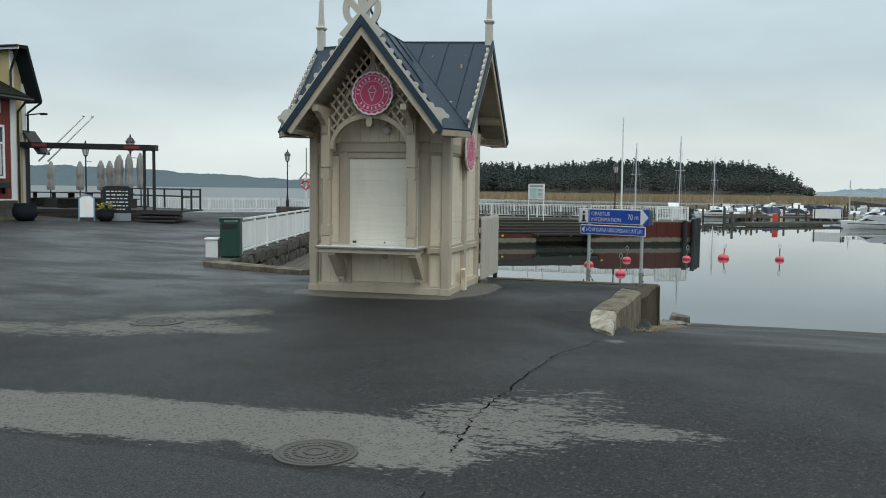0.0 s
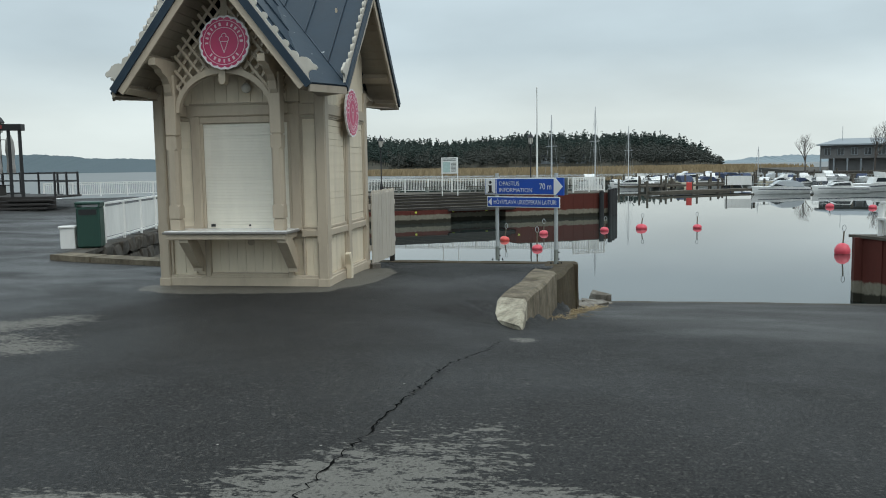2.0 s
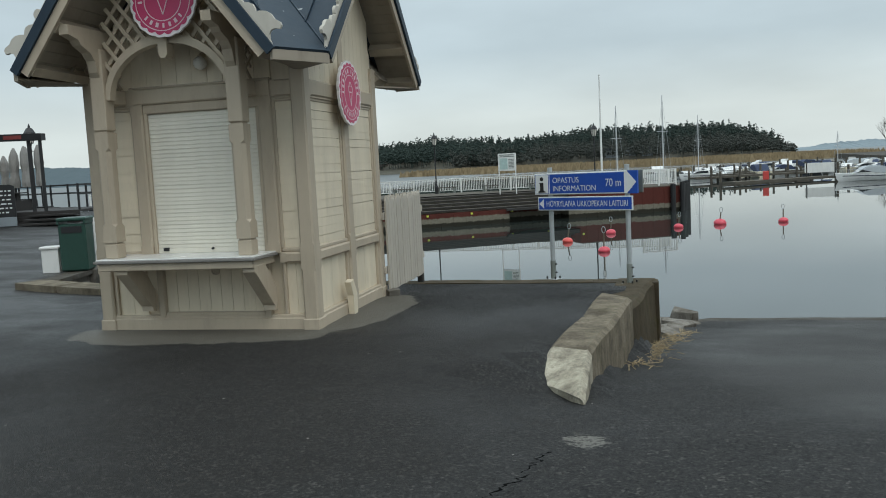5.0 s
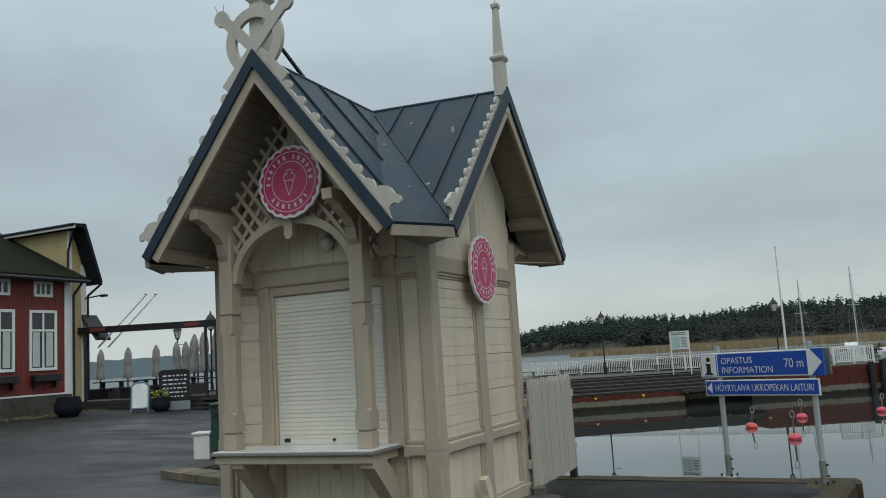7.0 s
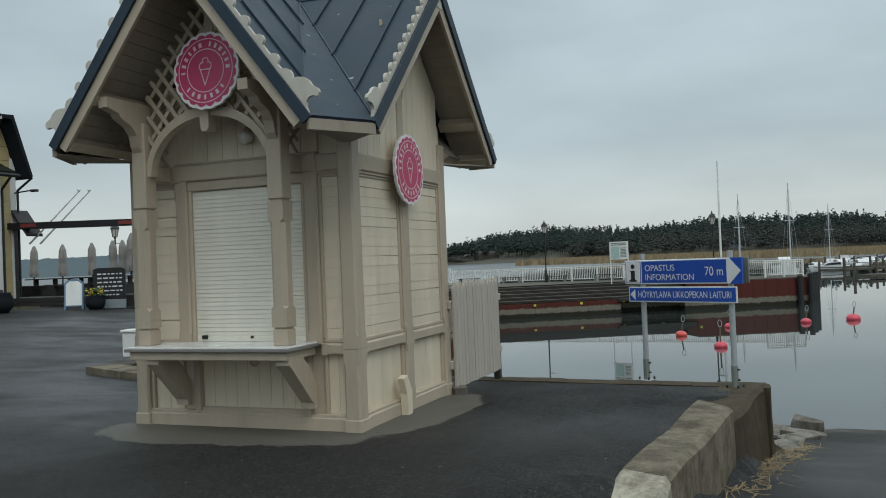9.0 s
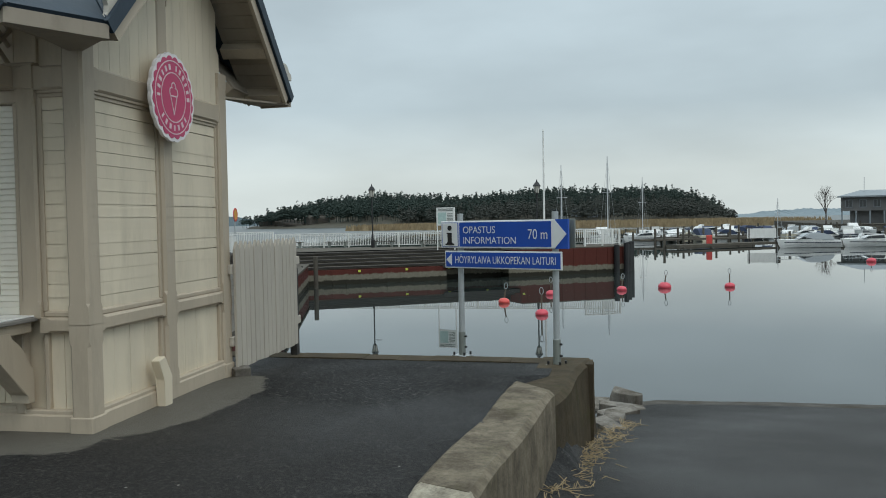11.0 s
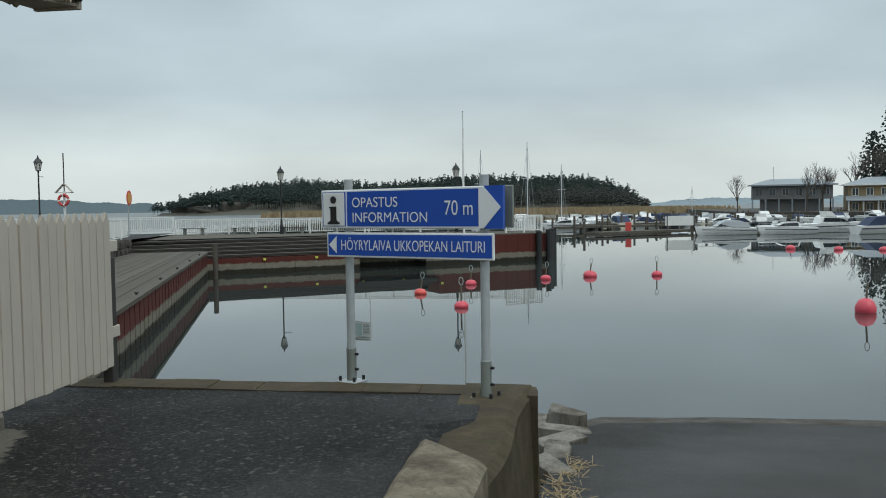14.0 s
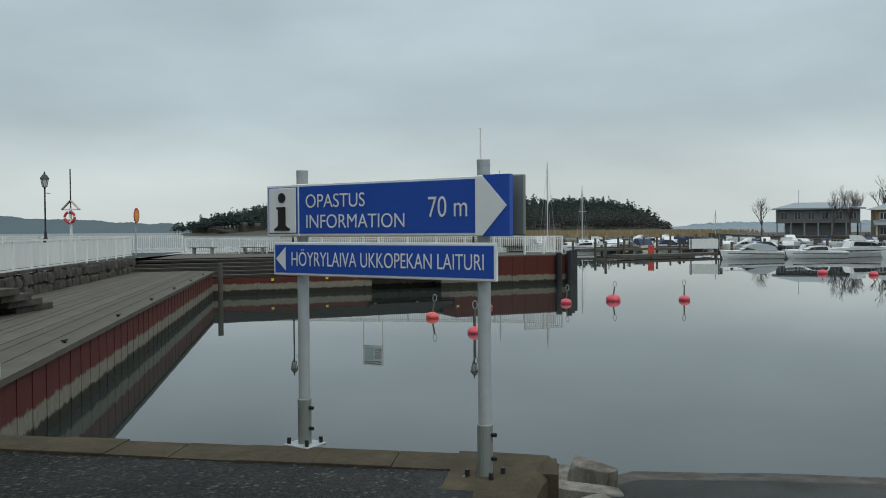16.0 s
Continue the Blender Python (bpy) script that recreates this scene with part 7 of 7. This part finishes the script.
forest("pine_forest", 1500, (-246, 99), (612, 735), (8, 15.0), (1.7, 3.4), M_PINE, "dense dark pine forest on the island")
forest("pine_forest", 700, (-252, -80), (580, 655), (7, 12), (1.6, 3.0), M_PINE, "dense dark pine forest on the island's point")
forest("bare_woodland", 900, (-130, 98), (570, 640), (5, 11), (1.8, 3.4), M_BROWNWOOD, "leafless brown shrubs and birches on the island shore", 30, 0.6, 0.75, 0.1)
for k in range(9):
    x = -236 + 9.0 * k + 4 * math.sin(k * 1.9)
    boulder("shore_rock", (x, 596 + 8 * math.cos(k), 0.4 + 1.2 * math.sin(k * 0.4)), (7 + 3 * math.sin(k * 2.2), 8, 2.6 + 1.6 * math.sin(k * 1.3 + 1) + (3.5 if k in (4, 5) else 0)), M_GRANITE, "large grey rock outcrop on the island shore", k * 0.77, "island rocks")
bm = bmesh.new()
for k in range(9000):
    u = rnd.random()
    x = -98 + 183 * u
    y = rnd.uniform(300, 420) + 90 * max(0, 0.4 - u)
    h = rnd.uniform(1.6, 2.9)
    w = rnd.uniform(0.5, 1.1)
    a = bm.verts.new((x - w, y, WATER))
    b = bm.verts.new((x + w, y + rnd.uniform(-0.8, 0.8), WATER))
    c = bm.verts.new((x + rnd.uniform(-0.4, 0.4), y, WATER + h))
    bm.faces.new((a, b, c))
single("reed_bed", bm, M_REED, "broad belt of dry yellow reeds along the far shore", "reeds", "stuff")
for k, (x, y, w) in enumerate(((-18, 596, 10), (-6, 600, 8), (5, 598, 7))):
    cot = thing("shore_cottage", "small pale cottage among the trees on the island", "cottage", "island cottages", pose(x, y - 8, 4.2))
    bm = bmesh.new()
    box(bm, -w / 2, w / 2, -3, 3, -3, 2.6)
    part("wall", bm, M_GREYROOF, cot)
    bm = bmesh.new()
    plate(bm, [(-3.4, 2.5), (3.4, 2.5), (0, 4.4)], -w / 2 - 0.3, w / 2 + 0.3, "yz")
    part("roof", bm, M_DARKROOF, cot)
    for q in (-0.28, 0.0, 0.28):
        bm = bmesh.new()
        box(bm, q * w - 0.6, q * w + 0.6, -3.1, -2.95, 0.4, 1.8)
        part("window", bm, M_GLASS, cot)

# ---- marina ----
def hull_mesh(L, W, H, mat, name="hull"):
    """A lofted motor-boat hull, bow to -x."""
    bm = bmesh.new()
    rows = []
    for k in range(11):
        u = k / 10
        w = W / 2 * (1 - (1 - u) ** 2.6) if u < 1 else W / 2
        w = max(w, 0.02)
        top = H * (1.22 - 0.30 * u + 0.08 * u * u)
        x = -L / 2 + L * u
        rows.append([bm.verts.new(p) for p in ((x + (0.10 * L * (1 - u) ** 2), -0.0, -0.3), (x + 0.05 * L * (1 - u), -w * 0.72, 0.05), (x + 0.02 * L * (1 - u), -w * 0.92, H * 0.5), (x, -w, top), (x, 0, top + 0.06), (x, w, top), (x + 0.02 * L * (1 - u), w * 0.92, H * 0.5), (x + 0.05 * L * (1 - u), w * 0.72, 0.05))])
    for a, b in zip(rows, rows[1:]):
        for j in range(8):
            bm.faces.new((a[j], b[j], b[(j + 1) % 8], a[(j + 1) % 8]))
    bm.faces.new(rows[0][::-1])
    bm.faces.new(rows[-1])
    return mesh_of(name, bm, mat)


def motor_boat(at, yaw, L, mat=None, cabin=1, mast=0.0, label="white cabin cruiser moored at the marina"):
    W, H = L * 0.31, L * 0.115
    b = thing("motor_boat" if not mast else "sailing_boat", label, "boat", "boats in the marina", pose(at[0], at[1], WATER, 0, 0, yaw))
    piece("hull", hull_mesh(L, W, H, mat or M_HULL), b)
    bm = bmesh.new()
    beam(bm, (-L * 0.42, -W * 0.42, H * 0.82), (L * 0.49, -W * 0.505, H * 0.68), 0.03, H * 0.12)
    beam(bm, (-L * 0.42, W * 0.42, H * 0.82), (L * 0.49, W * 0.505, H * 0.68), 0.03, H * 0.12)
    part("rubbing_strake", bm, M_HULLDARK, b)
    if cabin:
        bm = bmesh.new()
        plate(bm, [(-L * 0.22, H * 1.05), (-L * 0.08, H * 1.75), (L * 0.18, H * 1.85), (L * 0.22, H * 1.0)], -W * 0.36, W * 0.36)
        bmesh.ops.bevel(bm, geom=list(bm.edges), offset=L * 0.012, segments=2, affect="EDGES")
        part("cabin", bm, M_HULL, b)
        bm = bmesh.new()
        plate(bm, [(-L * 0.185, H * 1.25), (-L * 0.085, H * 1.66), (L * 0.15, H * 1.74), (L * 0.17, H * 1.25)], -W * 0.372, W * 0.372)
        part("window", bm, M_GLASS, b, "dark cabin windows")
        if cabin == 2:
            bm = bmesh.new()
            plate(bm, [(-L * 0.02, H * 1.85), (L * 0.05, H * 2.45), (L * 0.12, H * 2.5), (L * 0.1, H * 1.85)], -W * 0.34, W * 0.34)
            part("radar_arch", bm, M_HULL, b)
        if cabin == 4:
            bm = bmesh.new()
            plate(bm, [(-L * 0.14, H * 1.5), (-L * 0.02, H * 2.15), (L * 0.2, H * 2.15), (L * 0.36, H * 1.75), (L * 0.42, H * 1.0), (L * 0.1, H * 1.0)], -W * 0.4, W * 0.4)
            bmesh.ops.bevel(bm, geom=list(bm.edges), offset=L * 0.02, segments=2, affect="EDGES")
            part("canopy", bm, plain("pale_canopy", (0.42, 0.45, 0.47), 0.6), b, "pale grey canopy")
        if cabin == 3:
            bm = bmesh.new()
            plate(bm, [(-L * 0.10, H * 1.7), (L * 0.02, H * 2.25), (L * 0.25, H * 2.1), (L * 0.40, H * 1.0), (L * 0.18, H * 1.0)], -W * 0.4, W * 0.4)
            part("canopy", bm, M_CANOPY, b, "dark canvas canopy")
    bm = bmesh.new()
    for s in (-1, 1):
        prev = None
        for k in range(6):
            u = k / 5
            p = Vector((-L * 0.48 + L * 0.42 * u, s * (W * 0.06 + W * 0.36 * u ** 0.6), H * (1.22 - 0.10 * u)))
            rod(bm, p, p + Vector((0, 0, H * 0.5)), 0.015, n=4)
            if prev is not None:
                rod(bm, prev + Vector((0, 0, H * 0.5)), p + Vector((0, 0, H * 0.5)), 0.015, n=4)
            prev = p
    part("bow_rail", bm, M_STEEL, b)
    if mast:
        bm = bmesh.new()
        rod(bm, (-L * 0.05, 0, H), (-L * 0.05, 0, mast), 0.08, 0.05, 8)
        rod(bm, (-L * 0.05, -W * 0.3, mast * 0.6), (-L * 0.05, W * 0.3, mast * 0.6), 0.03, n=5)
        part("mast", bm, M_ALU, b)
        bm = bmesh.new()
        for p in ((-L * 0.48, 0, H), (L * 0.48, 0, H), (-L * 0.05, W * 0.45, H), (-L * 0.05, -W * 0.45, H)):
            rod(bm, p, (-L * 0.05, 0, mast * 0.97), 0.012, n=4)
        part("stay", bm, M_STEEL, b)
    return b


motor_boat((26.0, 87.5), 6, 6.2, cabin=4, label="white motor cruiser with dark stripe and grey canopy")
motor_boat((32.4, 87.8), 4, 6.0, cabin=1)
motor_boat((38.5, 92.0), 186, 8.0, cabin=2, label="white cruiser with radar arch")
motor_boat((42.0, 86.5), 190, 7.0, M_HULL, 3, label="white boat with dark canvas canopy")
motor_boat((45.0, 80.0), 190, 8.0, M_HULLCREAM, 1, label="cream timber motor boat with red gear on deck")
motor_boat((34.5, 95.0), 180, 6.0, cabin=1)
rnd = random.Random(8)
for k in range(26):
    x = 9.5 + 1.75 * k * (1 + 0.01 * k)
    y = 128 + rnd.uniform(-14, 14) + (12 if k > 16 else 0)
    motor_boat((x, y), rnd.choice((80, 95, 270, 100, 10)), rnd.uniform(5.5, 8), rnd.choice((None, None, None, M_HULLDARK)), rnd.choice((1, 2, 3, 1)))
for k in range(30):
    motor_boat((13 + 0.95 * k + rnd.uniform(-0.6, 0.6), rnd.uniform(112, 172)), rnd.choice((75, 100, 265, 280, 20, 190)), rnd.uniform(4.5, 7), rnd.choice((None, None, M_HULLCREAM, M_HULLDARK)), rnd.choice((1, 2, 3, 4)))
motor_boat((-46.5, 61), 15, 7.5, None, 1, label="white cabin boat beyond the promenade railing")
motor_boat((5.4, 118), 100, 7.5, None, 2)
motor_boat((0.2, 100), 95, 7.5, None, 0, 10.1, "white sailing boat with a tall bare mast")
motor_boat((5.8, 100), 95, 7.5, None, 0, 11.0, "white sailing boat with a tall bare mast")
motor_boat((11.6, 128), 95, 7.0, None, 0, 9.6, "white sailing boat with a tall bare mast")
motor_boat((38.0, 160), 95, 6.0, None, 0, 6.5, "white sailing boat with a lowered rig")


def pontoon(a, b, w, z=-1.35, piles=5.0, label="grey timber floating pontoon"):
    p = thing("pontoon", label, "pontoon", "marina pontoons")
    a, b = Vector((*a, z)), Vector((*b, z))
    bm = bmesh.new()
    beam(bm, a, b, w, 0.25)
    part("deck", bm, M_PLANK, p)
    n = int((b - a).length / piles)
    side = (b - a).normalized().cross(Vector((0, 0, 1)))
    for k in range(n + 1):
        q = a.lerp(b, k / max(1, n)) + side * (w * 0.6) * (1 if k % 2 else -1)
        bm = bmesh.new()
        rod(bm, (q.x, q.y, -2.6), (q.x, q.y, -0.2 + 0.5 * math.sin(k * 2.3)), 0.14, n=8)
        part("pile", bm, M_PLANK, p)


pontoon((12.4, 88.0), (24.0, 96.0), 2.2, -1.5, 9)
pontoon((8.0, 120.0), (62.0, 150.0), 2.0, -1.2, 2.2)
pontoon((9.5, 104.0), (24.0, 110.0), 1.8, -1.25, 1.9)
pontoon((13.0, 112.0), (40.0, 128.0), 1.8, -1.2, 2.0)
pontoon((10.0, 135.0), (60.0, 165.0), 2.0, -1.2, 3.2)
pontoon((26.0, 95.0), (48.0, 92.5), 1.6, -1.4, 3.0)
pontoon((30.0, 160.0), (75.0, 168.0), 3.0, -0.9, 4.0, "long grey timber jetty below the houses")
tank = thing("fuel_pump", "small red fuel pump on the pontoon", "pump", m4=pose(16.6, 91.0, -1.38))
bm = bmesh.new()
box(bm, -0.3, 0.3, -0.25, 0.25, 0, 0.95, 0.04)
part("body", bm, M_LIFERING, tank)
hut = thing("pontoon_screen", "white notice screen on the pontoon", "screen", m4=pose(23.0, 95.0, -1.35))
bm = bmesh.new()
box(bm, -1.7, 1.7, -0.05, 0.05, 0.4, 1.5, 0.01)
part("panel", bm, M_WHITE, hut)
for s in (-1.5, 1.5):
    bm = bmesh.new()
    box(bm, s - 0.06, s + 0.06, -0.06, 0.06, -0.1, 1.6)
    part("post", bm, M_DARKWOOD, hut)
cr = thing("slanting_gangway", "grey metal gangway raised at a slant", "gangway", m4=pose(38.8, 76.0, -1.6))
bm = bmesh.new()
beam(bm, (0, 0, 0), (3.6, 3.0, 3.6), 0.9, 0.25)
part("deck", bm, M_STEEL, cr)
bm = bmesh.new()
lathe(bm, [(0.8, -0.6), (0.8, 0.25), (0.6, 0.4)], 14)
part("float", bm, M_STEEL, cr)

# far bank and houses
bm = bmesh.new()
plate(bm, [(50, 172), (130, 110), (240, 110), (240, 320), (66, 300)], -2.5, -0.4, "xy")
single("far_bank", bm, M_GRANITE, "low stone bank across the harbour", "bank", "structure")


def storey_house(name, label, m4, w, d, floors, wall_mat, roof_mat, bays, veranda=False, stilts=0.0, roof_h=1.6, trim=None):
    h = thing(name, label, "house", m4=m4)
    fh = 3.0
    top = stilts + fh * floors
    bm = bmesh.new()
    box(bm, -w / 2, w / 2, 0, d, stilts, top)
    part("wall", bm, wall_mat, h)
    bm = bmesh.new()
    o = 0.9
    vs = [bm.verts.new(p) for p in ((-w / 2 - o, -o, top), (w / 2 + o, -o, top), (w / 2 + o, d + o, top), (-w / 2 - o, d + o, top), (-w / 2 + d * 0.4, d / 2, top + roof_h), (w / 2 - d * 0.4, d / 2, top + roof_h))]
    for f in ((0, 1, 5, 4), (1, 2, 5), (2, 3, 4, 5), (3, 0, 4), (3, 2, 1, 0)):
        bm.faces.new([vs[k] for k in f])
    part("roof", bm, roof_mat, h)
    bm = bmesh.new()
    beam(bm, (-w / 2 - o, -o, top - 0.1), (w / 2 + o, -o, top - 0.1), 0.1, 0.3)
    part("eave_board", bm, trim or M_WHITE, h)
    for f in range(floors):
        for k in range(bays):
            x = -w / 2 + w * (k + 0.5) / bays
            win = part("window", bmesh.new(), M_GLASS, h)
            bm = bmesh.new()
            box(bm, x - 0.55, x + 0.55, -0.06, 0.02, stilts + fh * f + 0.8, stilts + fh * f + 2.2)
            part("pane", bm, M_GLASS, win)
            bm = bmesh.new()
            for a, b, c, e in ((x - 0.65, x - 0.55, 0.7, 2.3), (x + 0.55, x + 0.65, 0.7, 2.3), (x - 0.05, x + 0.05, 0.8, 2.2), (x - 0.65, x + 0.65, 2.2, 2.3), (x - 0.65, x + 0.65, 0.7, 0.8)):
                box(bm, a, b, -0.1, 0.0, stilts + fh * f + c, stilts + fh * f + e)
            part("frame", bm, trim or M_WHITE, win)
    n = bays + 1
    if stilts or veranda:
        for k in range(n):
            x = -w / 2 + w * k / (n - 1)
            bm = bmesh.new()
            zt = stilts if stilts else 2.7
            beam(bm, (x, -1.9 if veranda else -0.3, -1.5), (x, -1.9 if veranda else -0.3, zt), 0.22, 0.22)
            part("pillar", bm, trim or M_WHITE, h)
    if veranda:
        bm = bmesh.new()
        vs = [bm.verts.new(p) for p in ((-w / 2 - 0.5, -2.5, 2.75), (w / 2 + 0.5, -2.5, 2.75), (w / 2 + 0.5, 0.1, 3.7), (-w / 2 - 0.5, 0.1, 3.7), (-w / 2 - 0.5, -2.5, 2.6), (w / 2 + 0.5, -2.5, 2.6), (w / 2 + 0.5, 0.1, 3.5), (-w / 2 - 0.5, 0.1, 3.5))]
        for f in ((0, 1, 2, 3), (7, 6, 5, 4), (0, 4, 5, 1), (1, 5, 6, 2), (2, 6, 7, 3), (3, 7, 4, 0)):
            bm.faces.new([vs[q] for q in f])
        part("veranda_roof", bm, roof_mat, h)
    return h


sh = storey_house("boat_house", "dark grey two-storey house on pillars with a pale roof", pose(62.3, 178, -0.4, 0, 0, -14), 15.5, 9, 1, M_GREYBOARD, M_GREYROOF, 6, False, 2.6, 1.3, M_GREYROOF)
bm = bmesh.new()
box(bm, -6.0, 6.0, 1.5, 8.5, -0.4, 2.6)
part("ground_floor_wall", bm, M_GREYBOARD, sh)
bm = bmesh.new()
rod(bm, (-3.5, 3, 5.6), (-3.5, 3, 9.5), 0.06, n=6)
part("aerial", bm, M_STEEL, sh)
v1 = storey_house("villa", "ochre yellow waterside villa with white-pillared veranda and grey roof", pose(86.0, 173, -1.0, 0, 0, -16), 27, 10, 2, M_OCHRE, M_GREYROOF, 10, True, 0, 1.6)
bm = bmesh.new()
box(bm, -4.6, -2.0, 2, 4.6, 5.5, 10.8)
part("tower", bm, M_OCHRE, v1)
bm = bmesh.new()
bmesh.ops.create_cone(bm, cap_ends=True, segments=4, radius1=2.5, radius2=0.2, depth=1.2, matrix=pose(-3.3, 3.3, 11.4, 0, 0, 45))
part("tower_roof", bm, M_DARKROOF, v1)


def bare_tree(at, h, seed, label="leafless deciduous tree by the water"):
    t = thing("bare_tree", label, "tree", "leafless trees", pose(*at))
    r = random.Random(seed)
    bt, bl = bmesh.new(), bmesh.new()

    def grow(p, d, L, rad, depth):
        q = p + d * L
        rod(bt if depth < 2 else bl, p, q, rad, rad * 0.65, 5 if depth < 2 else 3, False)
        if depth < 5:
            for _ in range(3 if depth else 5):
                nd = (d + Vector((r.uniform(-1, 1), r.uniform(-1, 1), r.uniform(-0.15, 0.75))) * 0.62).normalized()
                grow(p + d * L * r.uniform(0.55, 1.0), nd, L * r.uniform(0.55, 0.78), rad * 0.55, depth + 1)
    grow(Vector((0, 0, 0)), Vector((0, 0, 1)), h * 0.32, h * 0.015, 0)
    part("trunk", bt, M_BARK, t)
    tagged(part("crown", bl, M_TWIG, t, "fine bare twigs"), kind="stuff")


for at, h, s in (((51.2, 178, -0.5), 10.5, 1), ((62.5, 170, -0.5), 12.5, 2), ((66.0, 171, -0.5), 12.5, 3), ((71.5, 182, -0.5), 13.5, 4), ((84.0, 190, -0.5), 19, 5), ((88.0, 188, -0.5), 20, 6), ((80.5, 192, -0.5), 17, 7)):
    bare_tree(at, h, s)


def tall_pine(at, h, w, label="tall dark pine on the wooded slope by the water"):
    t = thing("pine_tree", label, "tree", "pines on the slope", pose(*at))
    bm = bmesh.new()
    rod(bm, (0, 0, -0.5), (0, 0, h * 0.92), h * 0.014, h * 0.004, 6)
    part("trunk", bm, M_BARK, t)
    me = crown_mesh("crown", [(0, 0, 0, h, w, 420, 0.75), (w * 0.4, 0.5, h * 0.1, h * 0.75, w * 0.8, 220, 0.6)], 0.5, M_PINE, 0.28)
    tagged(piece("crown", me, t), kind="stuff")


for k, (x, y, h) in enumerate(((93.5, 204, 25), (98, 199, 28), (103, 206, 27), (108, 200, 30), (114, 205, 29), (121, 201, 31), (92.0, 211, 19))):
    tall_pine((x, y, -0.5), h, 3.4 + 0.5 * math.sin(k * 2.1))
